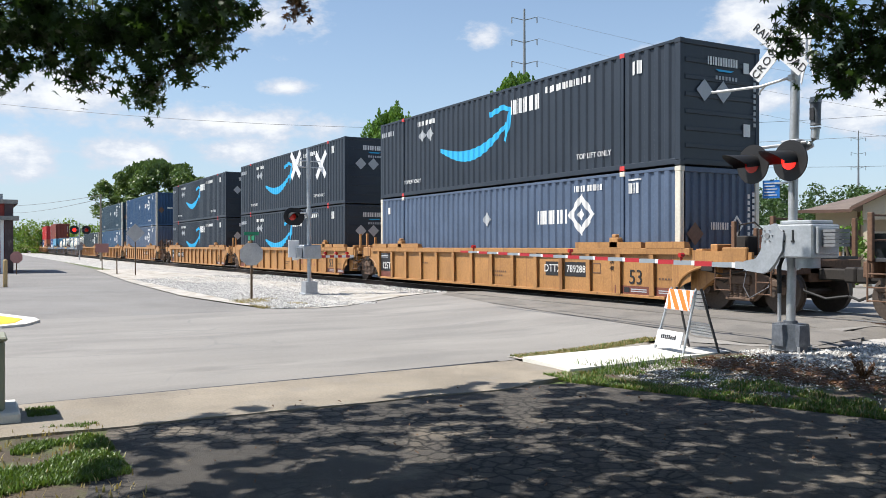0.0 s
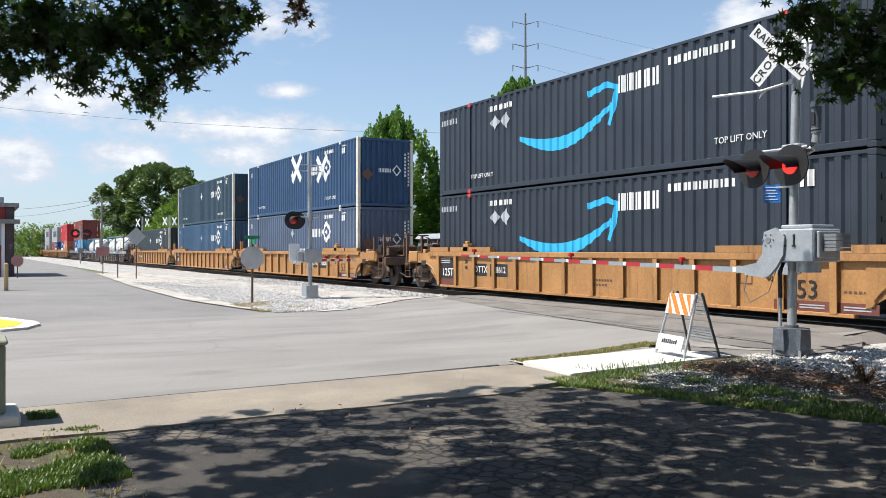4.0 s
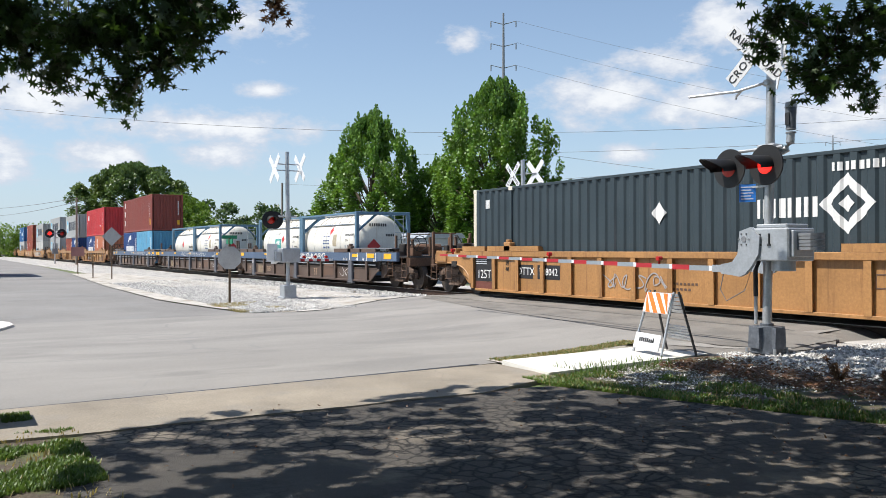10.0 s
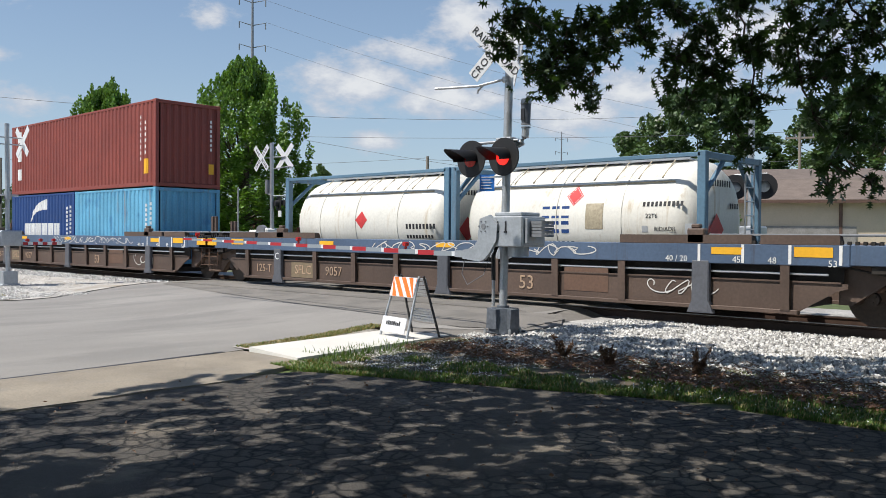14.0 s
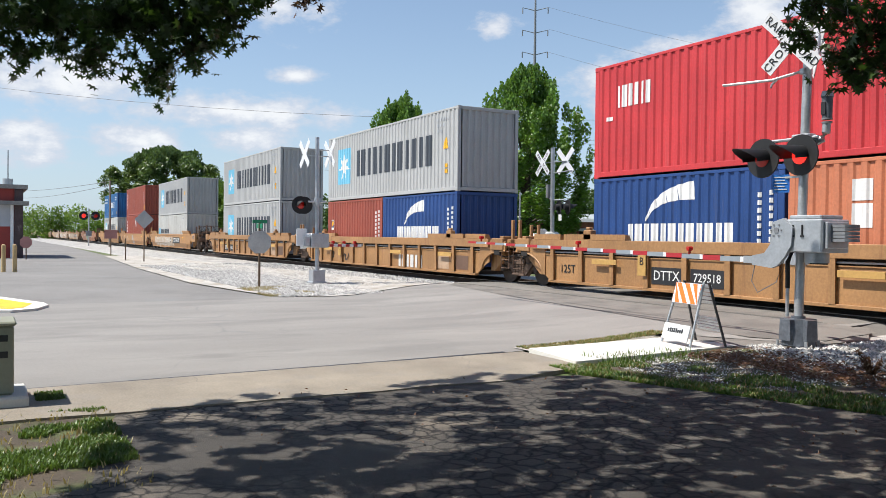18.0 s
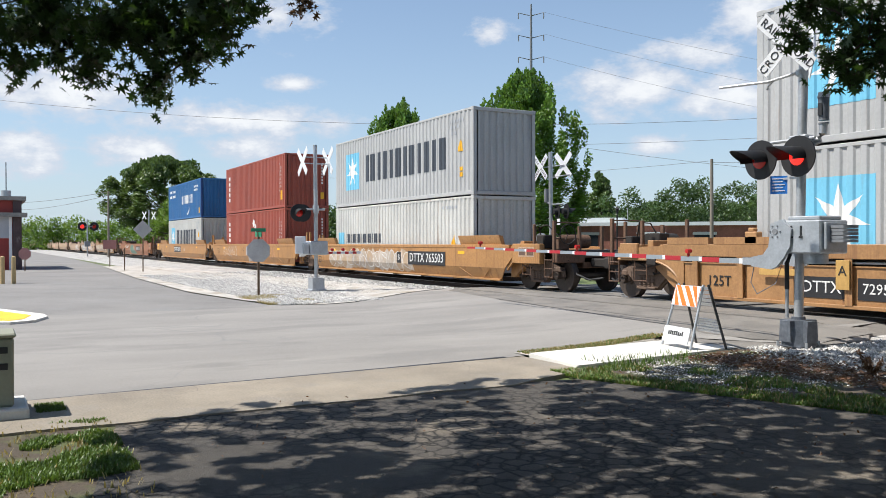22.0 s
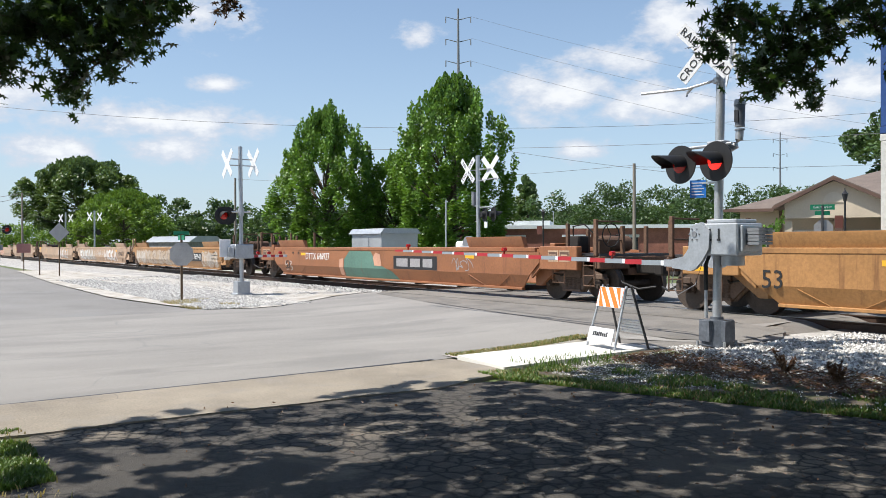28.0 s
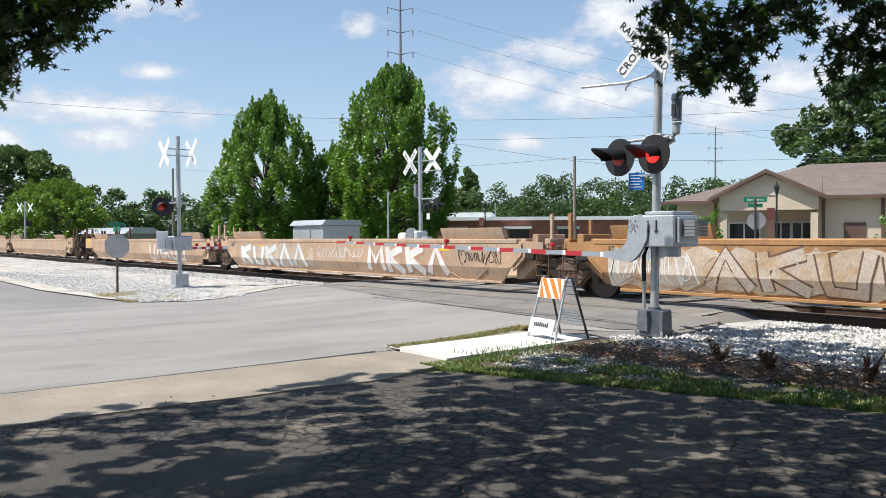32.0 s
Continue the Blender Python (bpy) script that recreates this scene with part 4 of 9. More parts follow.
def yard_oak():
    r = random.Random(33)
    g = np.random.default_rng(33)
    t = thing("pin_oak", "old pin oak with low hanging dark leafy branches over the yard", "tree", pose(3.0, -4.5, 0))
    o = Vector((3.0, -4.5, 0))
    bm = bm_new()
    limb(bm, (0, 0, -.2), (.2, .3, 5.5), .42, .3, .05, 5, r, 14)
    limb(bm, (.2, .3, 5.5), (-.3, .6, 12), .3, .08, .08, 5, r, 10)
    part("trunk", bm, "bark", t)
    lb = bm_new()
    spots = []
    for k, (hub, sprays, thick) in enumerate((((-3.0, -1.5, 5.2), LEFT_SPRAYS, 1.35), ((-.8, 2.5, 5.0), MIDDLE_SPRAYS + [(a, e, s * .86) for a, e, s in RIGHT_SPRAYS], 1.15))):
        hub = Vector(hub) - o
        limb(lb, (.1, .2, 3.6 + .8 * k), hub, .17, .075, .1, 5, r, 8)
        placed = []
        for az, el, s in sorted(sprays, key=lambda q: -q[1]):
            d = r.uniform(6.0, 6.9) if k == 0 else r.uniform(5.9, 6.7)
            c = Vector((d * math.cos(radians(az)) * math.cos(radians(el)), d * math.sin(radians(az)) * math.cos(radians(el)), 1.6 + d * math.sin(radians(el)))) - o
            # every spray hangs from the nearest one above it, the topmost from the limb
            near = min(placed, key=lambda q: (q - c).length) if placed else None
            if el > 14.0 or near is None:
                limb(lb, hub, hub.lerp(c, .5) + Vector((0, 0, 1.0)), .03, .018, .12, 3, r, 5)
                limb(lb, hub.lerp(c, .5) + Vector((0, 0, 1.0)), c, .018, .008, .1, 3, r, 5)
            else:
                limb(lb, near, c, .009, .005, .25, 3, r, 4)
            placed.append(c)
            ends = []
            for _ in range(9):
                e = c + Vector((r.gauss(0, 1), r.gauss(0, 1), r.gauss(0, .9))).normalized() * s * r.uniform(.5, 1.0)
                limb(lb, c, e, .005, .002, .25, 2, r, 4)
                ends.append(e)
            for _ in range(int((30 + 1650 * s * s * thick) * (1 if az > 119 else .72))):
                e = c.lerp(ends[r.randrange(9)], r.uniform(.15, 1.05))
                spots.append(e + Vector((r.gauss(0, .05), r.gauss(0, .05), r.gauss(0, .045))))
    part("hanging_leaves", leaf_mesh("hanging_leaves", spots, "oak_leaf", .098, 7, True, .7), None, t)
    # the dead sprig
    sp = [Vector((-6.13 + r.gauss(0, .04), 2.14 + r.gauss(0, .045), 3.42 + r.gauss(0, .055))) - o for _ in range(60)]
    part("dead_sprig", leaf_mesh("dead_sprig", sp, "dead_leaf", .085, 8, True, .7), None, t, "brown withered sprig")
    limb(lb, Vector((-6.13, 2.14, 3.45)) - o, Vector((-6.0, 1.9, 4.6)) - o, .004, .008, .1, 3, r, 4)
    # the wide crown overhead, out of view, laid out from its shade on yard, verge and part of the ballast
    # past y = 12 the outline is added, to keep sky light off the yard
    rim = [(-3.0, -9), (-5.0, -2.0), (-5.7, .5), (-7.5, .95), (-8.3, 2.1), (-8.0, 3.4), (-8.5, 4.7), (-8.3, 5.9), (-7.7, 6.6), (-8.1, 7.6), (-8.45, 8.8), (-8.3, 10.2), (-7.6, 11.2), (-6.0, 11.9), (-4.4, 11.0), (-2.9, 12.2), (-2.0, 16), (-1.4, 21), (16, 21), (17, -9)]

    def shaded(gx, gy):
        inside, n_ = False, len(rim)
        for u in range(n_):
            (xa, ya), (xb, yb) = rim[u], rim[u - 1]
            if (ya > gy) != (yb > gy) and gx < (xb - xa) * (gy - ya) / (yb - ya) + xa:
                inside = not inside
        return inside

    spots, k = [], 0
    slope = (-SUN_DIR.x / SUN_DIR.z, -SUN_DIR.y / SUN_DIR.z)

    def spray(gx, gy, s, n_):
        """A spray of leaves that stands in the sun's way to the ground at (gx, gy), above the eye's reach."""
        c = Vector((0, 0, r.uniform(3.4, 5.2)))
        for _ in range(4):
            c.x, c.y = gx - slope[0] * c.z, gy - slope[1] * c.z
            c.z = max(c.z, 2.25 + .335 * math.hypot(c.x, c.y) + r.uniform(0, .25))
        d = g.normal(size=(n_, 3)) * (1, 1, .6)
        d /= np.linalg.norm(d, axis=1)[:, None]
        q = np.array(c) + d * (s * g.random(n_) ** .5)[:, None]
        spots.append(q[q[:, 2] > 1.85 + .325 * np.hypot(q[:, 0], q[:, 1])] - np.array(o))
        return c

    gx = -8.8
    while gx < 17:
        cell = .21 if gx < 1 else .5
        gy = -9.0
        while gy < 21:
            px, py = gx + r.uniform(0, cell), gy + r.uniform(0, cell)
            gy += cell
            thin = min(.95, max(.04, .04 + .22 * (px + .45 * py + 4.6)))
            if py > 12.5 and cell < .3 and r.random() < .5:
                continue
            # fine dapples under the thin rim, fewer and wider ones under the thick of the crown
            w = min(1, max(0, (px + .45 * py + 4.6) / 3))
            wide = .95 * noise.noise((px * 1.5, py * 1.9, 9.1)) + .5 * noise.noise((px * 4.0, py * 4.7, 2.2))
            fine = .6 * noise.noise((px * 2.1, py * 2.1, 9.1)) + .95 * noise.noise((px * 5.2, py * 5.2, 2.2))
            gap = w * wide + (1 - w) * fine
            if not shaded(px, py) or gap > (thin if py < 6.6 else .6) or r.random() < .006:
                continue
            c = spray(px, py, cell * (.62 if cell < .3 else .8), 46 if cell < .3 else 150)
            k += 1
            if k % 240 == 0:
                limb(lb, (.1, .4, 4.5 + 4 * r.random()), c - o, .035, .008, .35, 5, r, 5)
        gx += cell
    part("crown", leaf_mesh("crown", np.concatenate(spots), "oak_leaf", .125, 9, False, .3), None, t)
    part("limb", lb, "bark", t)


yard_oak()


# ---------------------------------------------------------------- crossing signals
def crossbuck_blade(parent, cx, cy, cz, yaw, tilt, L, w, text=None, name="crossbuck_blade"):
    m = pose(cx, cy, cz, 0, 0, yaw) @ pose(0, 0, 0, 0, tilt, 0)
    bm = bm_new()
    box(bm, -L / 2, L / 2, -.006, .006, -w / 2, w / 2)
    bmesh.ops.transform(bm, matrix=m, verts=bm.verts[:])
    ob = part(name, bm, "white_refl", parent)
    for txt, x in text or ():
        b = words(txt, .175, x, -.011, 0, .004, None, 1.06)
        bmesh.ops.transform(b, matrix=m, verts=b.verts[:])
        part("lettering", b, "letter_black", ob)
    return ob


def flasher(parent, x, y, z, yaw, lit=False, r=.255, hood=.62):
    """One round flashing light: backing disc, hood and lens, facing local -y turned by yaw."""
    m = pose(x, y, z, 0, 0, yaw)
    bm = bm_new()
    tube(bm, (0, -.012, 0), (0, .012, 0), r * 1.28, 28)
    tube(bm, (0, .012, 0), (0, .16, 0), r * .6, 16, r * .5)
    bmesh.ops.transform(bm, matrix=m, verts=bm.verts[:])
    d = part("light_disc", bm, "hood_black", parent)
    bm = bm_new()
    n, rr = 14, r * .62
    for i in range(n):
        a0, a1 = math.pi * (-.08 + 1.16 * i / n), math.pi * (-.08 + 1.16 * (i + 1) / n)
        l0, l1 = hood * (.45 + .55 * math.sin(max(0, min(math.pi, a0)))), hood * (.45 + .55 * math.sin(max(0, min(math.pi, a1))))
        q = [(rr * math.cos(a0), -.012, rr * math.sin(a0)), (rr * math.cos(a1), -.012, rr * math.sin(a1)), (rr * math.cos(a1), -l1, rr * math.sin(a1) - .03), (rr * math.cos(a0), -l0, rr * math.sin(a0) - .03)]
        q2 = [(p[0] * .95, p[1], p[2] * .95) for p in q]
        a = [bm.verts.new(p) for p in q]
        b = [bm.verts.new(p) for p in q2]
        bm.faces.new(a)
        bm.faces.new(b[::-1])
        bm.faces.new((a[3], a[2], b[2], b[3]))
    bmesh.ops.remove_doubles(bm, verts=bm.verts[:], dist=1e-4)
    bmesh.ops.transform(bm, matrix=m, verts=bm.verts[:])
    part("hood", bm, "hood_black", d)
    bm = bm_new()
    rings = [[bm.verts.new((q * math.cos(6.28318 * i / 20), -.02 - .05 * (1 - (q / rr) ** 2), q * math.sin(6.28318 * i / 20))) for i in range(20)] for q in (rr * .93, rr * .6, rr * .25)]
    for a, b in zip(rings, rings[1:]):
        for i in range(20):
            bm.faces.new((a[i], a[(i + 1) % 20], b[(i + 1) % 20], b[i]))
    bm.faces.new(rings[-1])
    bmesh.ops.recalc_face_normals(bm, faces=bm.faces[:])
    bmesh.ops.transform(bm, matrix=m, verts=bm.verts[:])
    part("lens", bm, "red_lit" if lit else "red_lens", d)
    return d


def near_signal():
    # the mast faces the street's traffic from the south (local -y), the arm reaches along local -x
    s = thing("crossing_signal", "galvanised railway crossing signal with crossbuck, red lights and lowered gate", "crossing signal", pose(-8.57, 10.65, 0.03))
    bm = bm_new()
    tube(bm, (0, 0, .35), (.10, 0, 4.75), .067, 16)
    tube(bm, (.10, 0, 4.75), (.10, 0, 4.80), .075, 12)
    part("mast", bm, "galv", s)
    # flared cast base with boxes on its sides, bolted to the footing
    bm = bm_new()
    prism(bm, [(-.2, -.03), (.2, -.03), (.2, .04), (-.2, .04)], -.2, .2)
    low, high = [], []
    for k in range(8):
        a_ = math.pi / 8 + k * math.pi / 4
        low.append(bm.verts.new((.255 * math.cos(a_), .255 * math.sin(a_), .03)))
        high.append(bm.verts.new((.2 * math.cos(a_), .2 * math.sin(a_), .42)))
    for k in range(8):
        bm.faces.new((low[k], low[k - 7], high[k - 7], high[k]))
    bm.faces.new(high)
    bm.faces.new(low[::-1])
    tube(bm, (0, 0, .42), (0, 0, .46), .1, 14)
    bmesh.ops.recalc_face_normals(bm, faces=bm.faces[:])
    base = part("junction_base", bm, "slate_box", s)
    for k, yw in enumerate((-135, -45, 45, 135)):
        bm = bm_new()
        prism(bm, [(-.11, .1), (.11, .1), (.095, .41), (-.095, .41)], -.265, -.18)
        bmesh.ops.transform(bm, matrix=pose(0, 0, 0, 0, 0, yw + 40), verts=bm.verts[:])
        part("cover_plate", bm, "slate_box", base)
        part("anchor_bolt", tube(bm_new(), (.3 * math.cos(radians(yw + 15)), .3 * math.sin(radians(yw + 15)), -.03), (.3 * math.cos(radians(yw + 15)), .3 * math.sin(radians(yw + 15)), .1), .022, 6), "galv", base)
    bm = bm_new()
    path_tube(bm, [(-.135, -.08, .44), (-.135, -.08, .86)], .027, 8)
    part("conduit", bm, "galv", s)
    bm = bm_new()
    path_tube(bm, [(-.135, -.08, .86), (-.14, -.08, 1.25), (-.08, -.06, 1.42)], .034, 8)
    part("rubber_sleeve", bm, "hose", s)
    # crossbucks: south face and north face
    for yy, yaw, txt in ((-.30, 10, True), (.16, 142, False)):
        d = .02 if yy < 0 else .16
        crossbuck_blade(s, d, yy, 4.49, yaw, 45, 1.12, .22, [("RAIL", -.34), ("ROAD", .34)] if txt else None)
        crossbuck_blade(s, d, yy + (.016 if yy > 0 else .016), 4.49, yaw, -45, 1.12, .22, [("CROS", -.33), ("SING", .33)] if txt else None)
    bm = bm_new()
    for zz in (4.40, 4.58):
        tube(bm, (.1, -.28, zz), (.1, .14, zz), .02, 6)
        tube(bm, (.1, 0, zz - .03), (.1, 0, zz + .03), .085, 12)
    part("crossbuck_bracket", bm, "galv", s)
    # cantilever-like arm for wires
    bm = bm_new()
    tube(bm, (.06, 0, 4.02), (.06, 0, 4.1), .09, 12)
    path_tube(bm, [(.0, -.05, 4.06), (-.45, -.12, 4.0), (-1.25, -.3, 4.02)], .022, 8)
    path_tube(bm, [(-.35, -.1, 4.02), (-.46, -.12, 3.93), (-.47, -.12, 3.88)], .018, 6)
    part("side_arm", bm, "galv", s)
    # bell on a bent tube
    bm = bm_new()
    path_tube(bm, [(.05, .0, 3.0), (.2, .05, 3.01), (.29, .09, 3.06), (.33, .11, 3.14), (.34, .115, 3.3)], .06, 12)
    part("bell_arm", bm, "galv", s)
    bm = bm_new()
    for zz in (3.28, 3.33):
        tube(bm, (.34, .115, zz), (.34, .115, zz + .02), .075, 14)
    part("bell_flange", bm, "grey_paint", s)
    bm = bm_new()
    tube(bm, (.34, .115, 3.35), (.34, .115, 3.66), .07, 14, .08)
    be = part("bell", bm, "slate_box", s)
    part("bell_cap", tube(bm_new(), (.34, .115, 3.66), (.34, .115, 3.74), .09, 14, .075), "grey_mark", be)
    part("bell_opening", box(bm_new(), .30, .37, .032, .05, 3.40, 3.58), "black", be)
    # light bar and two pairs of lights
    bm = bm_new()
    path_tube(bm, [(-.66, -.02, 3.08), (.3, -.02, 3.08)], .026, 8)
    for xx in (-.56, .12):
        tube(bm, (xx, -.02, 3.08), (xx, -.06, 2.9), .024, 8)
    box(bm, -.12, .2, -.09, .09, 2.98, 3.14, .02)
    part("light_bar", bm, "galv", s)
    flasher(s, -.56, -.16, 2.82, -1, False, .235)
    flasher(s, .12, -.16, 2.82, -1, True, .235)
    # gate mechanism
    bm = bm_new()
    box(bm, -.02, .62, -.32, .28, 1.40, 1.88, .02)
    box(bm, .02, .56, -.26, .22, 1.88, 1.94, .015)
    tube(bm, (.3, 0, 1.25), (.3, 0, 1.44), .17, 14)
    mech = part("gate_mechanism", bm, "alu", s)
    bm = bm_new()
    box(bm, .13, .15, -.335, -.32, 1.62, 1.80)
    box(bm, .114, .166, -.338, -.32, 1.62, 1.65)
    part("latch", bm, "black", mech)
    bm = bm_new()
    box(bm, .29, .31, -.335, -.32, 1.62, 1.80)
    box(bm, .274, .326, -.338, -.32, 1.62, 1.65)
    part("latch", bm, "black", mech)
    bm = bm_new()
    prism(bm, [(-.56, 1.20), (-.56, 1.34), (-.34, 1.38), (-.24, 1.5), (-.2, 1.84), (0, 1.9), (.16, 1.76), (.14, 1.5), (.02, 1.32), (-.1, 1.2), (-.2, 1.16)], -.36, -.30)
    part("arm_support", bm, "alu", s)
    bm = bm_new()
    prism(bm, [(-.56, 1.22), (-.56, 1.34), (-.34, 1.38), (-.24, 1.5), (-.2, 1.80), (-.08, 1.80), (-.08, 1.22), (-.2, 1.18)], .28, .33)
    part("arm_support", bm, "alu", s)
    bm = bm_new()
    box(bm, .62, .67, -.26, .2, 1.46, 1.84, .01)
    part("weight_bracket", bm, "alu", s)
    for k in range(5):
        bm = bm_new()
        zz = 1.56 + .05 * k
        prism(bm, [(.66, -.18), (.88, -.18), (.94, -.12), (.96, -.04), (.94, .06), (.88, .12), (.66, .12)], zz, zz + .042, "z")
        part("counterweight_plate", bm, "grey_paint", s)
    bm = bm_new()
    tube(bm, (-.12, -.32, 1.72), (-.12, -.37, 1.72), .045, 12)
    for k in range(6):
        a = k * 1.047
        tube(bm, (-.12 + .09 * math.cos(a), -.355, 1.72 + .09 * math.sin(a)), (-.12 + .09 * math.cos(a), -.375, 1.72 + .09 * math.sin(a)), .013, 6)
    part("hub_bolts", bm, "grey_paint", s)
    bm = bm_new()
    path_tube(bm, [(-.1, -.2, 1.3), (-.2, -.25, .95), (-.5, -.3, .78), (-.62, -.3, .95), (-.55, -.28, 1.3)], .008, 5)
    part("hanging_wire", bm, "wire", s)
    # gate arm, red and white sections, and its lamps
    arm = bm_new()
    box(arm, -.75, -.5, -.335, -.315, 1.22, 1.33)
    a = part("gate_arm", arm, "alu", s)
    n, L = 10, 8.45
    for i in range(n):
        for share0, share1, m_ in ((0, .08, "white_refl"), (.08, .56, "arm_grey"), (.56, 1, "red_refl")):
            x0, x1 = -.75 - L * (i + share0) / n, -.75 - L * (i + share1) / n
            h0 = .04 - .018 * i / n
            zz = 1.275 + .175 * (i + share0) / n
            bm = bm_new()
            box(bm, x1, x0, -.335, -.312, zz - h0, zz + h0, 0)
            part("arm_band", bm, m_, a)
    for xx in (-1.9, -4.9, -8.6):
        bm = bm_new()
        zz = 1.275 + .175 * (-xx - .75) / L
        box(bm, xx - .015, xx + .015, -.34, -.31, zz + .03, zz + .1)
        tube(bm, (xx, -.37, zz + .12), (xx, -.28, zz + .12), .038, 12)
        part("arm_lamp", bm, "red_lens", a)
    # blue notice plate on the mast
    turn = pose(-.27, -.1, -.07, 0, 0, 34)
    bm = bm_new()
    box(bm, -.12, .12, 0, .012, 2.36, 2.63)
    bmesh.ops.transform(bm, matrix=turn, verts=bm.verts[:])
    sg = part("blue_notice", bm, "blue_sign", s)
    bm = bm_new()
    for k in range(5):
        box(bm, -.095, .085 - .03 * (k % 2), -.006, 0, 2.40 + .045 * k, 2.414 + .045 * k)
    bmesh.ops.transform(bm, matrix=turn, verts=bm.verts[:])
    part("notice_bars", bm, "letter_white", sg)
    bm = bm_new()
    box(bm, -.36, .05, -.07, -.05, 2.5, 2.53)
    part("notice_bracket", bm, "galv", s)
    return s


near_signal()


def far_signal(x, y, yaw, mirror=1, z=0.05):
    s = thing("crossing_signal", "galvanised crossing signal seen along the street, with white crossbucks", "crossing signal", pose(x, y, z, 0, 0, yaw))
    bm = bm_new()
    tube(bm, (0, 0, .3), (-.08, 0, 4.7), .064, 14)
    part("mast", bm, "galv", s)
    bm = bm_new()
    box(bm, -.26, .26, -.26, .26, -.03, .06, .02)
    prism(bm, [(-.22, .06), (.22, .06), (.2, .42), (-.2, .42)], -.2, .2)
    part("junction_base", bm, "alu", s)
    for sy in (-1, 1):
        for tilt in (42, -42):
            crossbuck_blade(s, -.08, sy * (.42 + (.016 if tilt > 0 else 0)), 4.15 if sy < 0 else 4.2, 0 if sy < 0 else 180, tilt, 1.15, .2)
    bm = bm_new()
    for zz in (4.1, 4.3):
        tube(bm, (-.08, -.40, zz), (-.08, .40, zz), .02, 6)
    part("crossbuck_bracket", bm, "galv", s)
    bm = bm_new()
    tube(bm, (-.03, -.5, 2.62), (-.03, .3, 2.62), .03, 8)
    tube(bm, (-.03, 0, 2.5), (-.03, 0, 2.75), .1, 10)
    part("light_bar", bm, "galv", s)
    flasher(s, -.1, -.42, 2.5, -90 if mirror > 0 else 90, False, .22, .4)
    flasher(s, .12, -.62, 2.5, 90, False, .22, .4)
    bm = bm_new()
    box(bm, -.28, .28, -.3, .3, 1.15, 1.6, .03)
    part("gate_mechanism", bm, "alu", s)
    bm = bm_new()
    prism(bm, [(-.2, 1.1), (.25, 1.2), (.25, 1.5), (-.25, 1.62)], -.5, -.34)
    part("arm_support", bm, "alu", s)
    bm = bm_new()
    box(bm, .1, .13, -.75, -.4, 1.2, 1.75, .01)
    part("side_plate", bm, "white_refl", s)
    arm = bm_new()
    box(arm, -.02, .0, .3, .42, 1.17, 1.27)
    a = part("gate_arm", arm, "alu", s)
    for i in range(8):
        bm = bm_new()
        box(bm, -.02 - .9 * (i) * 0, .005, .42 + .14 * i, .42 + .14 * (i + 1), 1.18, 1.26)
        part("arm_band", bm, "red_refl" if i % 2 == 0 else "white_refl", a)
    for k in range(3):
        bm = bm_new()
        tube(bm, (.02, .55 + .38 * k, 1.32), (-.06, .55 + .38 * k, 1.32), .05, 10)
        part("arm_lamp", bm, "red_lens", a)
    return s


far_signal(-26.05, 9.5, 0)


def across_signal():
    s = thing("crossing_signal", "galvanised crossing signal beyond the tracks with lettered crossbucks", "crossing signal", pose(-28.6, 20.6, 0.05))
    bm = bm_new()
    tube(bm, (0, 0, .3), (-.06, 0, 5.25), .085, 14)
    part("mast", bm, "galv", s)
    bm = bm_new()
    prism(bm, [(-.26, -.05), (.26, -.05), (.22, .42), (-.22, .42)], -.22, .22)
    part("junction_base", bm, "slate_box", s)
    for dx, tl in ((-.62, 1), (.66, 0)):
        for tilt in (45, -45):
            crossbuck_blade(s, dx, (-.1 if tl else .12) - (.016 if tilt > 0 else 0), 4.66, -2 if tl else 3, tilt, 1.32, .23, [("RAIL", -.33), ("ROAD", .33)] if tl and tilt > 0 else ([("CROS", -.33), ("SING", .33)] if tl else None))
    bm = bm_new()
    tube(bm, (-.75, -.05, 4.66), (.75, .08, 4.66), .022, 6)
    path_tube(bm, [(0, 0, 4.2), (.9, .1, 4.25), (1.1, .1, 4.25)], .022, 6)
    part("crossbuck_bracket", bm, "galv", s)
    bm = bm_new()
    tube(bm, (-.34, 0, 3.2), (-.34, 0, 3.75), .1, 12)
    tube(bm, (-.34, 0, 3.2), (0, 0, 3.1), .035, 8)
    part("bell", bm, "grey_paint", s)
    bm = bm_new()
    tube(bm, (-.1, 0, 3.1), (.7, .1, 3.1), .03, 8)
    part("light_bar", bm, "galv", s)
    flasher(s, .28, .1, 2.8, 165, False, .24, .4)
    flasher(s, .75, .2, 2.8, 165, False, .24, .4)
    part("gate_mechanism", box(bm_new(), -.62, .1, -.35, .3, 1.2, 1.8, .07), "plastic_white", s)
    part("gate_mechanism_cover", tube(bm_new(), (-.3, -.38, 1.62), (-.3, -.2, 1.62), .3, 18), "grey_paint", s)
    part("counterweight", box(bm_new(), -1.42, -.78, -.25, .2, 1.15, 1.72, .09), "plastic_white", s)
    part("arm_support", box(bm_new(), -.8, .75, -.42, -.36, 1.38, 1.5, .02), "galv", s)
    part("counterweight", box(bm_new(), .3, .8, -.3, .1, 1.1, 1.55, .09), "grey_paint", s)
    bm = bm_new()
    box(bm, .42, .62, -.02, .0, 2.25, 2.5)
    part("notice_plate", bm, "white_refl", s)


across_signal()


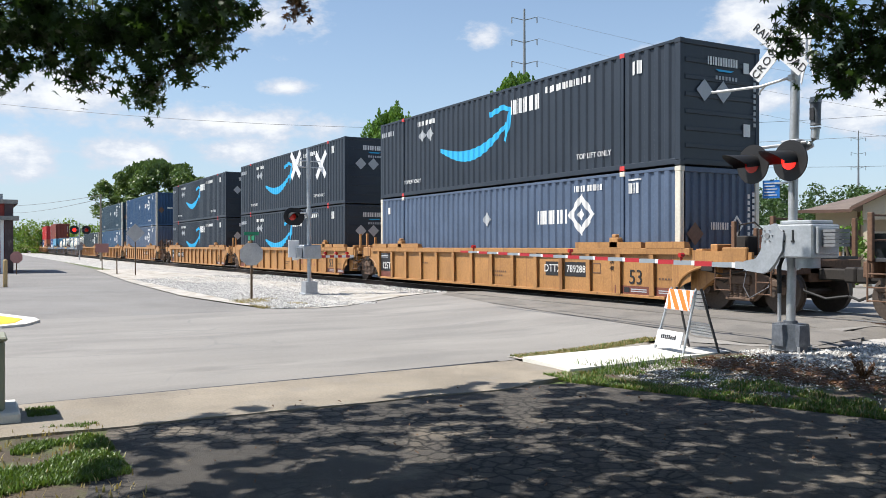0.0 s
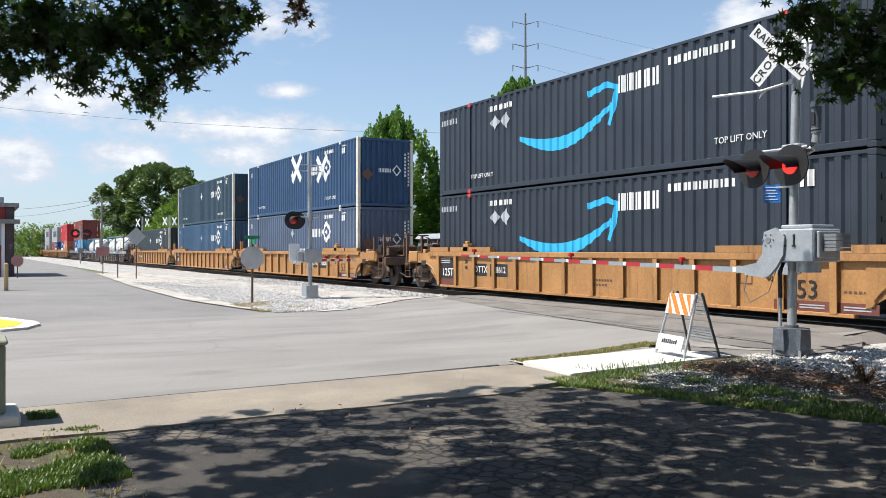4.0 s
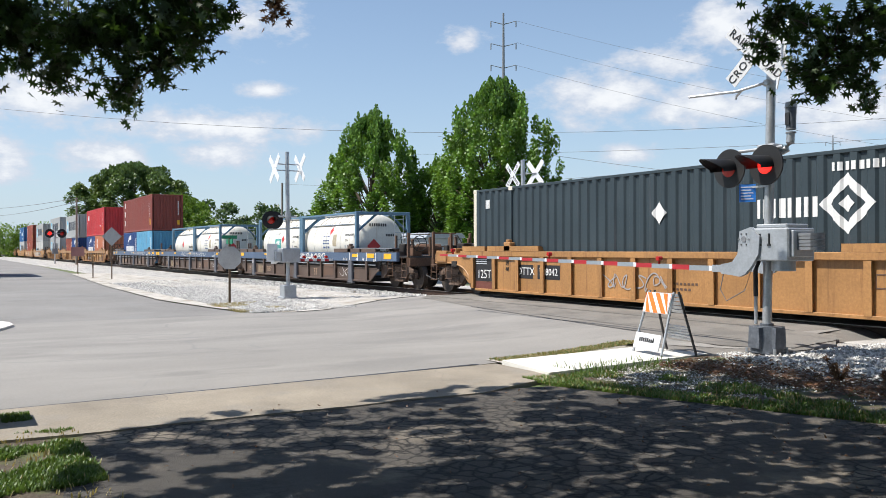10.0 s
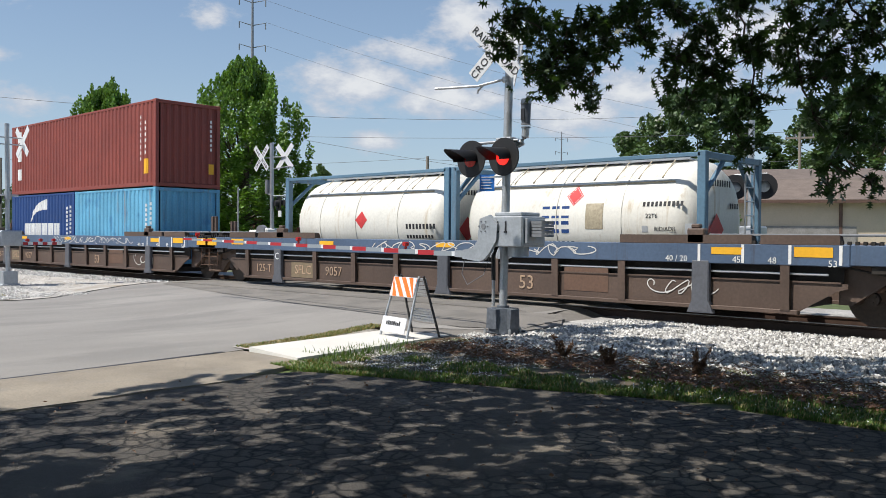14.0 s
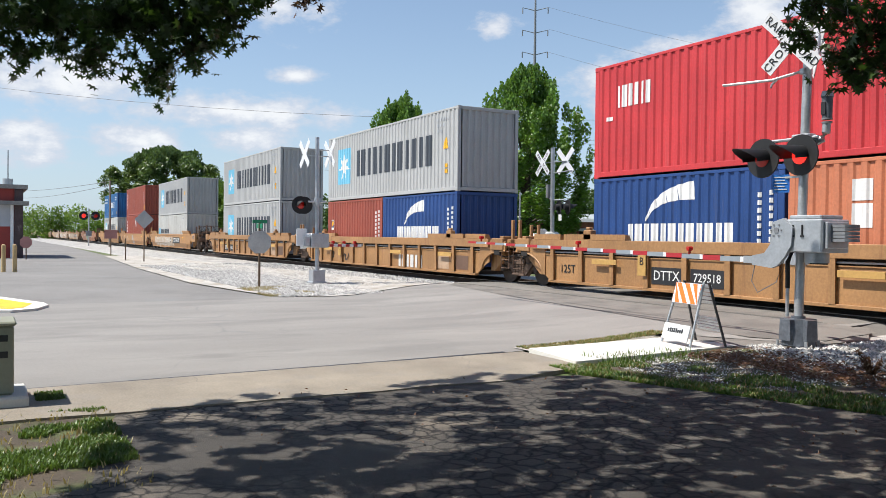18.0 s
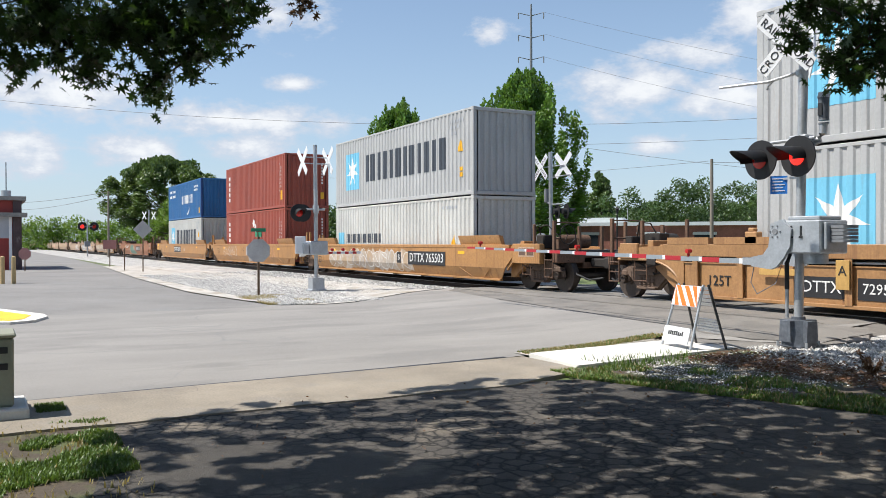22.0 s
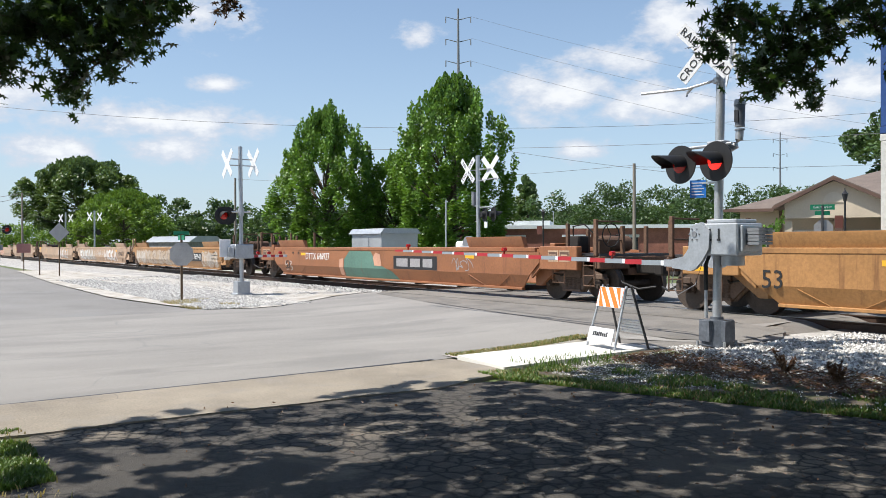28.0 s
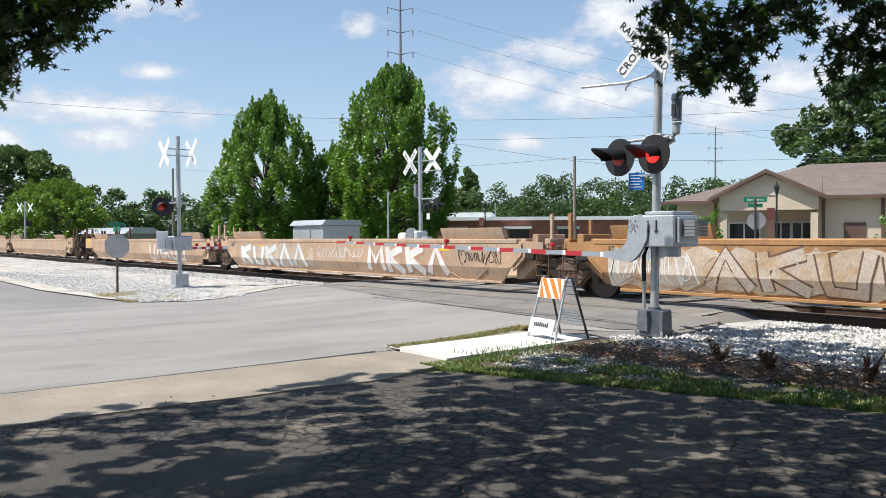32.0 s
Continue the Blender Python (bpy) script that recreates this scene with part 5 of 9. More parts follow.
def corner_signal():
    s = thing("crossing_signal", "galvanised crossing mast beyond the tracks with two round lights", "crossing signal", pose(-8.55, 20.1, 0.03))
    bm = bm_new()
    tube(bm, (0, 0, 0), (0, 0, 4.4), .07, 14)
    part("mast", bm, "galv", s)
    bm = bm_new()
    tube(bm, (-.4, -.02, 3.1), (.4, -.02, 3.1), .026, 8)
    part("light_bar", bm, "galv", s)
    for dx in (-.36, .36):
        d = flasher(s, dx, -.1, 2.8, 24, False, .24, .22)
        for ch in d.children:
            if ch.name.startswith("lens"):
                ch.data.materials[0] = M["clear_lens"]
    bm = bm_new()
    prism(bm, [(-.24, -.05), (.24, -.05), (.2, .42), (-.2, .42)], -.2, .2)
    part("junction_base", bm, "slate_box", s)
    bm = bm_new()
    box(bm, -.35, .3, -.3, .3, 1.3, 1.85, .03)
    part("gate_mechanism", bm, "alu", s)


corner_signal()


def distant_signal(x, y, lit):
    """Lights of the next crossing down the line."""
    s = thing("crossing_signal", "distant crossing signal with a glowing red light", "crossing signal", pose(x, y, 0))
    bm = bm_new()
    tube(bm, (0, 0, 0), (0, 0, 4.4), .08, 10)
    part("mast", bm, "galv", s)
    flasher(s, 0, -.55, 3.55, 90, lit, .4, .4)
    flasher(s, 0, .75, 3.55, 90, False, .4, .4)
    bm = bm_new()
    tube(bm, (0, -.6, 3.55), (0, .8, 3.55), .05, 8)
    box(bm, -.3, .3, -.3, .3, 1.2, 1.8)
    part("light_bar", bm, "grey_paint", s)


distant_signal(-107.7, 11.0, True)
for x, y in ((-110.5, 18.4), (-103.5, 20.3)):
    s = thing("crossbuck_post", "white crossbuck on a grey post beyond the tracks", "crossing sign", pose(x, y, 0))
    bm = bm_new()
    tube(bm, (0, 0, 0), (0, 0, 5.7), .1, 10)
    part("post", bm, "galv", s)
    for dx in (-.55, .55):
        for tilt in (50, -50):
            crossbuck_blade(s, .016 if tilt > 0 else 0, dx, 5.0, 25, tilt, 1.2, .2)
    bm = bm_new()
    tube(bm, (.1, .4, 3.2), (.2, .4, 3.2), .3, 14)
    part("light_back", bm, "hood_black", s)


# ---------------------------------------------------------------- street furniture
def sign_post(x, y, h, plate, label, mat_post="post_rust"):
    s = thing("road_sign", label, "road sign", pose(x, y, 0))
    bm = bm_new()
    box(bm, -.025, .025, -.03, .03, -.1, h, .006)
    part("post", bm, mat_post, s)
    bm = bm_new()
    pts, z, yaw, m_ = plate
    prism(bm, [(px, z + pz) for px, pz in pts], -.006, .006)
    bmesh.ops.transform(bm, matrix=pose(.03, 0, 0, 0, 0, yaw) @ pose(0, -.04, 0), verts=bm.verts[:])
    part("sign_plate", bm, m_, s)
    return s


OCT = [(.36 * math.cos(radians(22.5 + 45 * i)), .36 * math.sin(radians(22.5 + 45 * i))) for i in range(8)]
stop = sign_post(-24.8, 7.24, 1.95, (OCT, 1.37, 62, "sign_back"), "octagonal stop sign seen from its grey back, on a rusty post")
bm = bm_new()
box(bm, -.3, .3, -.012, .012, 1.78, 1.92)
part("street_name_plate", bm, "green_sign", stop)
bm = bm_new()
box(bm, -.012, .012, -.22, .22, 1.93, 2.03)
part("street_name_plate", bm, "green_sign", stop)
sign_post(-49.4, 7.9, 2.75, ([(-.52, 0), (0, -.52), (.52, 0), (0, .52)], 2.35, 68, "sign_back"), "diamond-shaped sign seen from its grey back")
sign_post(-52.0, 7.3, 1.3, ([(-.03, -.5), (.03, -.5), (.03, .1), (-.03, .1)], 1.1, 60, "post_rust"), "short rusty marker post")
sign_post(-60.8, 7.6, 1.75, ([(-.42, -.3), (.42, -.3), (.42, .3), (-.42, .3)], 1.5, 70, "sign_faded"), "weathered reddish rectangular sign on a post")
sign_post(-55.0, 2.25, 1.25, (OCT, .98, 70, "sign_faded"), "faded red octagonal sign beside the maroon building")


def barricade():
    b = thing("barricade", "folding A-frame barricade with orange and white striped board", "barricade", pose(-9.29, 9.26, .05, 0, 0, -11))
    for sy in (-1, 1):
        for sx in (-1, 1):
            bm = bm_new()
            p, q = Vector((sx * .37, sy * .30, 0)), Vector((sx * .31, sy * .04, .93))
            tube(bm, p, q, .019, 8)
            part("leg", bm, "galv" if sy < 0 else "dark_steel", b)
    m = Matrix.Translation((0, -.295, 0)) @ pose(0, 0, 0, -16)
    # upper striped board
    brd = bm_new()
    box(brd, -.33, .33, -.045, -.025, .62, .93, .004)
    bmesh.ops.transform(brd, matrix=m, verts=brd.verts[:])
    board = part("striped_board", brd, "white_refl", b)
    for k in range(-2, 4):
        x0 = -.31 + k * .205
        poly = [(x0 + .28, .625), (x0 + .39, .625), (x0 + .12, .925), (x0 + .01, .925)]
        cl = [(min(.325, max(-.325, px)), pz) for px, pz in poly]
        bm = bm_new()
        prism(bm, cl, -.05, -.0455)
        bmesh.ops.transform(bm, matrix=m, verts=bm.verts[:])
        part("stripe", bm, "orange_refl", board)
    bm = bm_new()
    box(bm, -.33, .33, -.06, -.04, .06, .30, .004)
    bmesh.ops.transform(bm, matrix=m, verts=bm.verts[:])
    low = part("lower_board", bm, "white_refl", b)
    bm = bm_new()
    r = random.Random(3)
    for k in range(8):
        h = r.uniform(.05, .075)
        box(bm, -.2 + .05 * k, -.165 + .05 * k, -.065, -.061, .17, .17 + h)
    bmesh.ops.transform(bm, matrix=m, verts=bm.verts[:])
    part("board_bars", bm, "letter_black", low)
    m2 = Matrix.Translation((0, .295, 0)) @ pose(0, 0, 0, 16)
    for z0, z1 in ((.62, .93), (.2, .42)):
        bm = bm_new()
        for k in range(5):
            zz = z0 + (z1 - z0) * k / 5
            box(bm, -.3, .3, .04, .055, zz, zz + (z1 - z0) / 6.5)
        bmesh.ops.transform(bm, matrix=m2, verts=bm.verts[:])
        part("rear_board", bm, "galv", b)
    return b


barricade()

# utility cabinet at the kerb
cab = thing("utility_cabinet", "olive green metal utility cabinet on a concrete base", "cabinet", pose(-8.95, -.04, 0))
bm = bm_new()
box(bm, -.35, .42, -.4, .42, -.05, .11, .02)
part("base", bm, "new_concrete", cab)
bm = bm_new()
box(bm, -.25, .28, -.3, .30, .11, .74, .02)
part("body", bm, "olive", cab)
bm = bm_new()
box(bm, -.27, .30, -.32, .32, .74, .78, .015)
part("lid", bm, "olive", cab)
bm = bm_new()
box(bm, .283, .286, -.05, .25, .60, .66)
box(bm, .283, .286, -.05, .25, .45, .51)
part("label_bars", bm, "letter_black", cab)

# maroon building down the side street
mb = thing("maroon_building", "maroon and white low building with a grey awning on the side street", "building", pose(-60, -8.0, 0), kind="structure")
bm = bm_new()
box(bm, -6, 2.0, -10, 10.2, -.05, 4.2)
part("wall", bm, "maroon", mb)
bm = bm_new()
box(bm, 2.0, 2.07, -10, 9.5, 1.9, 3.3)
part("pale_panel", bm, "awning", mb)
part("corner_post", box(bm_new(), 2.0, 2.12, 9.5, 9.68, -.05, 3.45, .01), "white", mb)
part("end_pier", box(bm_new(), 2.0, 2.16, 9.72, 10.2, -.05, 4.18, .01), "pier_brown", mb)
bm = bm_new()
box(bm, -6.2, 2.25, -10.2, 10.45, 4.2, 4.45)
box(bm, 1.0, 2.5, 8.6, 10.5, 3.2, 3.45)
part("roof_edge", bm, "stone_wall", mb)
bm = bm_new()
tube(bm, (0, 9.4, 4.45), (0, 9.4, 4.9), .3, 12)
part("roof_vent", bm, "metal_shed", mb)
bm = bm_new()
box(bm, 2.06, 2.09, 7.0, 8.6, 3.4, 3.9)
part("window", bm, "glass_dark", mb)
for y in (1.15, .75):
    bm = bm_new()
    tube(bm, (0, 0, -.05), (0, 0, 1.05), .085, 12)
    tube(bm, (0, 0, 1.05), (0, 0, 1.09), .085, 12, .04)
    solid("bollard", bm, "bollard_tan", "faded tan painted steel bollard", "bollard", pose(-38, y, 0), "bollards by the yard")


# ---------------------------------------------------------------- beyond the track
def beige_building():
    b = thing("beige_building", "beige stucco building with a brown shingle roof and a gabled porch", "building", pose(-19.2, 31.5, 0, 0, 0, 30), kind="structure")
    # local x along the front, y away
    bm = bm_new()
    box(bm, -4.3, 16, 3.0, 14, -.05, 3.15)
    box(bm, 1.6, 16, 0.9, 3.05, -.05, 3.2)
    part("wall", bm, "stucco", b)
    bm = bm_new()
    prism(bm, [(-2.2, 2.62), (1.55, 2.62), (1.55, 3.2), (-.4, 4.08), (-2.2, 3.2)], 0, .3)
    part("gable_wall", bm, "stucco", b)
    bm = bm_new()
    prism(bm, [(-.4 + .38 * math.cos(a * .314), 3.22 + .42 * math.sin(a * .314)) for a in range(11)], -.03, .0)
    part("gable_arch", bm, "arch_cream", b)
    for xx in (-2.05, -.2, 1.4):
        bm = bm_new()
        box(bm, xx - .14, xx + .14, 0.02, .3, -.05, 2.5)
        part("porch_post", bm, "stucco" if abs(xx) > 1 else "trim_brown", b)
    bm = bm_new()
    for sx, (xa, za, xb, zb) in enumerate(((-2.6, 3.02, -.4, 4.14), (-.4, 4.14, 1.9, 3.02))):
        prism(bm, [(xa, za), (xb, zb), (xb, zb + .14), (xa, za + .14)], -.25, 6.5)
    part("porch_roof", bm, "shingle", b)
    bm = bm_new()
    for xa, za, xb, zb in ((-2.65, 2.96, -.4, 4.1), (-.4, 4.1, 1.95, 2.96)):
        prism(bm, [(xa, za), (xb, zb), (xb, zb + .13), (xa, za + .13)], -.32, -.24)
    part("barge_board", bm, "trim_brown", b)
    bm = bm_new()
    ev = [bm.verts.new(p) for p in ((-4.9, 2.3, 3.1), (16.6, 2.3, 3.1), (16.6, 14.6, 3.1), (-4.9, 14.6, 3.1), (1.3, 8.4, 5.05), (12, 8.4, 5.05))]
    for q in ((0, 1, 5, 4), (1, 2, 5), (2, 3, 4, 5), (3, 0, 4), (3, 2, 1, 0)):
        bm.faces.new([ev[i] for i in q])
    bmesh.ops.recalc_face_normals(bm, faces=bm.faces[:])
    part("main_roof", bm, "shingle", b)
    bm = bm_new()
    prism(bm, [(0.45, 3.14), (3.6, 4.25), (3.6, 3.16)], 1.75, 16.4, "x")
    part("front_roof", bm, "shingle", b)
    bm = bm_new()
    box(bm, 1.9, 16.4, .42, .5, 3.06, 3.19)
    box(bm, -4.9, -2.8, 2.22, 2.3, 3.0, 3.13)
    part("gutter", bm, "trim_brown", b)
    for xx, y in ((1.75, .82), (3.9, .82), (-2.6, 2.92), (9, .82)):
        bm = bm_new()
        box(bm, xx - .06, xx + .06, y, y + .08, 0, 3.05)
        part("downpipe", bm, "trim_brown", b)
    bm = bm_new()
    box(bm, 4.0, 9.6, .84, .9, -.05, 2.1)
    part("stone_facing", bm, "stone_wall", b)
    for xx, w in ((-1.4, 1.3), (.1, .8), (.95, .8), (-3.2, .8), (11.5, 1.2)):
        y = 2.96 if xx < 1.55 else .86
        bm = bm_new()
        box(bm, xx - w / 2, xx + w / 2, y, y + .05, .1 if xx in (.1, .95) else .8, 2.15)
        win = part("window", bm, "glass_dark", b)
        bm = bm_new()
        for q in (-w / 2, 0, w / 2):
            box(bm, xx + q - .035, xx + q + .035, y - .02, y + .02, .1 if xx in (.1, .95) else .8, 2.15)
        box(bm, xx - w / 2, xx + w / 2, y - .02, y + .02, 2.12, 2.2)
        part("window_frame", bm, "new_concrete", win)
    bm = bm_new()
    box(bm, 2.5, 3.3, .86, .9, 0, 2.1)
    part("door", bm, "trim_brown", b)


beige_building()

bb = thing("brick_building", "long low red-brick building with a white flat roof edge", "building", pose(-44.5, 42.6, 0, 0, 0, 47), kind="structure")
bm = bm_new()
box(bm, -10, 6.5, 0, 10, -.05, 2.75)
part("wall", bm, "brick_wall", bb)
bm = bm_new()
box(bm, -10.2, 6.8, -.25, 10.2, 2.75, 3.0)
box(bm, -10, -3.5, .5, 8, 3.0, 3.35)
part("roof", bm, "roof_white", bb)
for xx in (-8.5, -6, -1.5, 2.0):
    bm = bm_new()
    box(bm, xx - .7, xx + .7, -.04, .02, .9, 2.1)
    w = part("window", bm, "glass_dark", bb)
    bm = bm_new()
    box(bm, xx - .8, xx + .8, -.08, 0, 2.1, 2.3)
    box(bm, xx - .8, xx + .8, -.1, 0, .8, .9)
    part("window_frame", bm, "new_concrete", w)
bm = bm_new()
box(bm, -2.6, -.6, -.6, 0, 2.15, 2.3)
part("door_canopy", bm, "roof_white", bb)
shed = thing("pale_shed", "long pale metal shed behind the brick building", "building", pose(-33, 52, 0, 0, 0, 40), kind="structure")
bm = bm_new()
box(bm, -8, 10, 0, 6, -.05, 2.4)
part("wall", bm, "metal_shed", shed)
bm = bm_new()
prism(bm, [(-.3, 2.4), (3, 3.1), (6.3, 2.4)], -8.3, 10.3, "x")
part("roof", bm, "roof_white", shed)

# signal house beyond the track
sh = thing("signal_house", "grey galvanised signal equipment house with a shallow roof", "equipment house", pose(-36.2, 20.4, 0, 0, 0, 0))
bm = bm_new()
box(bm, -1.5, 1.5, -1.0, 1.0, -.05, 2.15, .02)
part("body", bm, "metal_shed", sh)
bm = bm_new()
prism(bm, [(-1.12, 2.15), (1.12, 2.15), (.9, 2.4), (-.9, 2.4)], -1.62, 1.62, "x")
part("roof", bm, "alu", sh)
bm = bm_new()
box(bm, -.3, .3, -1.03, -1.0, .3, 1.95)
part("door", bm, "metal_shed", sh)
# low sheds far beyond
for x, y, w in ((-88, 26, 7), (-66, 34, 6), (-119, 28, 6)):
    s = thing("low_shed", "low grey shed among the trees", "shed", pose(x, y, 0, 0, 0, 20), kind="structure")
    bm = bm_new()
    box(bm, -w / 2, w / 2, -2, 2, -.05, 2.0)
    part("wall", bm, "stone_wall", s)
    bm = bm_new()
    prism(bm, [(-2.2, 2.0), (2.2, 2.0), (1.2, 2.6), (-1.2, 2.6)], -w / 2 - .2, w / 2 + .2, "x")
    part("roof", bm, "metal_shed", s)


def pole(x, y, h, label="weathered wooden utility pole", arms=(), rr=.13, material="wood_pole"):
    p = thing("utility_pole", label, "utility pole", pose(x, y, 0))
    bm = bm_new()
    tube(bm, (0, 0, -.2), (0, 0, h), rr, 10, rr * .7)
    part("post", bm, material, p)
    for z, w, yaw in arms:
        bm = bm_new()
        box(bm, -w / 2, w / 2, -.05, .05, z - .06, z + .06)
        bmesh.ops.transform(bm, matrix=pose(0, 0, 0, 0, 0, yaw), verts=bm.verts[:])
        a = part("cross_arm", bm, material, p)
        bm = bm_new()
        for q in (-.45, -.15, .15, .45):
            tube(bm, (q * w, 0, z + .06), (q * w, 0, z + .25), .05, 6)
        bmesh.ops.transform(bm, matrix=pose(0, 0, 0, 0, 0, yaw), verts=bm.verts[:])
        part("insulator", bm, "grey_paint", a)
    return p


def pylon(x, y, h, arms, yaw=60, k=1.0):
    p = thing("transmission_pole", "tall steel transmission pole with paired arms", "transmission pole", pose(x, y, 0))
    bm = bm_new()
    tube(bm, (0, 0, 0), (0, 0, h), .5 * k, 10, .16 * k)
    part("shaft", bm, "grey_paint", p)
    for i, z in enumerate(arms):
        for sx in (-1, 1):
            bm = bm_new()
            tube(bm, (0, 0, z - .3 * k), (sx * 2.2 * k, 0, z + .25 * k), .085 * k, 6, .05 * k)
            tube(bm, (sx * 2.2 * k, 0, z + .25 * k), (sx * 2.2 * k, 0, z - .8 * k), .1 * k, 6)
            bmesh.ops.transform(bm, matrix=pose(0, 0, 0, 0, 0, yaw), verts=bm.verts[:])
            part("arm", bm, "grey_paint", p)


pylon(-123.7, 84.8, 43.2, (41.5, 37.6, 33.8), 58)
pylon(-103.3, 147.4, 23.5, (22.0, 19.2, 16.5), 58, .62)
pole(-38.2, 39.6, 6.7)
pole(-31.5, 20.9, 3.6, "thin grey pole behind the signal house", rr=.05, material="galv")
pole(-84.0, 30.0, 8.5, rr=.14)
pole(-101, 12.5, 7.4)
pole(-170, 4.0, 16.0, "slim far grey metal mast", rr=.12, material="grey_paint")
pole(-21, 57, 8.6, arms=((8.2, 1.8, 20),))
pole(-26, 45.5, 5.4, "grey street light pole", rr=.07, material="galv")
pole(-47, 40.5, 4.0, "thin grey post by the trees", rr=.05, material="galv")


def cable(a, b, sag, r=.02):
    bm = bm_new()
    r *= .62
    a, b = Vector(a), Vector(b)
    n = 14
    pts = [a.lerp(b, i / n) - Vector((0, 0, sag * 4 * (i / n) * (1 - i / n))) for i in range(n + 1)]
    path_tube(bm, pts, r, 5)
    tagged(solid("overhead_cable", bm, "wire", "thin dark overhead cable", "cable"), group="overhead cables")




def bearing(az, dist, el):
    """A point at a bearing, distance and angle of height from the yard."""
    return (dist * math.cos(radians(az)), dist * math.sin(radians(az)), 1.6 + dist * math.tan(radians(el)))


cable(bearing(181, 100, 8.55), bearing(110, 100, 8.0), 3.4, .03)
cable(bearing(152, 70, 6.4), bearing(106, 70, 6.6), .6, .025)
cable(bearing(150, 60, 7.6), bearing(130.5, 55, 4.5), .2, .02)
cable((-38.2, 39.6, 6.5), bearing(108, 62, 4.9), .4, .02)
cable((-84, 30, 8.4), (-38.2, 39.6, 6.6), .6, .02)
for z in (41.8, 38, 34):
    cable((-122.5, 86.8, z), (-70, 140, z - 19), 1.5, .032)
cable((-260, 2, 13), (-101, 12.5, 7.3), .8, .05)
cable((-260, 6, 11), (-101, 12.5, 6.9), .8, .05)

# street corner beyond the crossing: name signs, lamp, banner
ss = thing("street_sign", "green street-name signs on a post with an octagonal sign back", "street sign", pose(-15.1, 23.6, 0, 0, 0, 0))
bm = bm_new()
tube(bm, (0, 0, 0), (0, 0, 2.75), .035, 8)
part("post", bm, "dark_steel", ss)
bm = bm_new()
box(bm, -.34, .34, -.01, .01, 2.62, 2.78)
bmesh.ops.transform(bm, matrix=pose(0, 0, 0, 0, 0, 40), verts=bm.verts[:])
n1 = part("name_plate", bm, "green_sign", ss)
bm = words("East Market", .105, 0, -.014, 2.70, .003)
bmesh.ops.transform(bm, matrix=pose(0, 0, 0, 0, 0, 40), verts=bm.verts[:])
part("lettering", bm, "letter_white", n1)
bm = bm_new()
box(bm, -.22, .22, -.01, .01, 2.46, 2.58)
bmesh.ops.transform(bm, matrix=pose(0, 0, 0, 0, 0, 50), verts=bm.verts[:])
part("name_plate", bm, "green_sign", ss)
bm = bm_new()
prism(bm, [(.8 * a, 2.05 + .8 * b) for a, b in OCT], -.01, .01)
bmesh.ops.transform(bm, matrix=pose(0, .05, 0, 0, 0, 40), verts=bm.verts[:])
part("sign_plate", bm, "sign_back", ss)


def lantern(x, y):
    l = thing("street_lamp", "black post-top lantern street lamp with a small banner", "street lamp", pose(x, y, 0))
    bm = bm_new()
    tube(bm, (0, 0, 0), (0, 0, .5), .12, 10, .07)
    tube(bm, (0, 0, .5), (0, 0, 2.95), .032, 8)
    part("post", bm, "black", l)
    bm = bm_new()
    tube(bm, (0, 0, 2.95), (0, 0, 3.18), .05, 6, .09)
    tube(bm, (0, 0, 3.18), (0, 0, 3.3), .11, 6, .02)
    tube(bm, (0, 0, 3.3), (0, 0, 3.37), .014, 6)
    part("lantern", bm, "black", l)
    bm = bm_new()
    box(bm, -.30, -.05, -.01, .01, 2.1, 2.5)
    bmesh.ops.transform(bm, matrix=pose(0, 0, 0, 0, 0, 40), verts=bm.verts[:])
    part("banner", bm, "car_maroon", l)


lantern(-15.6, 25.6)
lantern(-31.5, 26.5)


def parked_car(x, y, yaw):
    c = thing("parked_car", "silver hatchback parked before the beige building", "car", pose(x, y, 0, 0, 0, yaw))
    bm = bm_new()
    prism(bm, [(-2.1, .3), (2.1, .3), (2.15, .62), (1.95, .85), (1.0, .95), (.35, 1.42), (-1.25, 1.45), (-1.95, 1.0), (-2.15, .85)], -.85, .85)
    bmesh.ops.bevel(bm, geom=bm.edges[:], offset=.05, segments=2, affect="EDGES")
    part("body", bm, "car_paint", c)
    for sy in (-1, 1):
        bm = bm_new()
        prism(bm, [(.75, .98), (.3, 1.34), (-1.2, 1.36), (-1.6, 1.0)], sy * .852, sy * .858)
        part("side_window", bm, "glass_dark", c)
        for sx in (-1.35, 1.35):
            bm = bm_new()
            tube(bm, (sx, sy * .68, .32), (sx, sy * .88, .32), .32, 18)
            w = part("wheel", bm, "hose", c)
            bm = bm_new()
            tube(bm, (sx, sy * .87, .32), (sx, sy * .89, .32), .2, 14)
            part("rim", bm, "galv", w)
    bm = bm_new()
    prism(bm, [(1.02, .98), (1.06, .99), (.42, 1.42), (.38, 1.41)], -.72, .72)
    part("windscreen", bm, "glass_dark", c)


parked_car(-15.6, 26.6, 35)
crown_tree("shrub", "small leafy shrub before the beige building", -13.7, 30.0, 3.2, 1.5, .5, "gum_leaf", 31, 900, .14, "small")
crown_tree("shrub", "small leafy shrub before the beige building", -20.9, 29.5, 2.6, 1.6, .3, "gum_leaf", 32, 900, .14, "small")
crown_tree("conifer", "dark spiky conifer beyond the brick building", -73.9, 59.8, 9.1, 7.2, 1.2, "dark_leaf", 33, 9000, .3, "cone")


# ---------------------------------------------------------------- the train
RAIL_Z, TRACK_Y = 0.20, 15.33
SPEED = [(0, 11.08), (6, 11.0), (10, 10.9), (14, 10.9), (19, 11.07), (24, 11.15), (28, 11.25), (32, 11.30)]


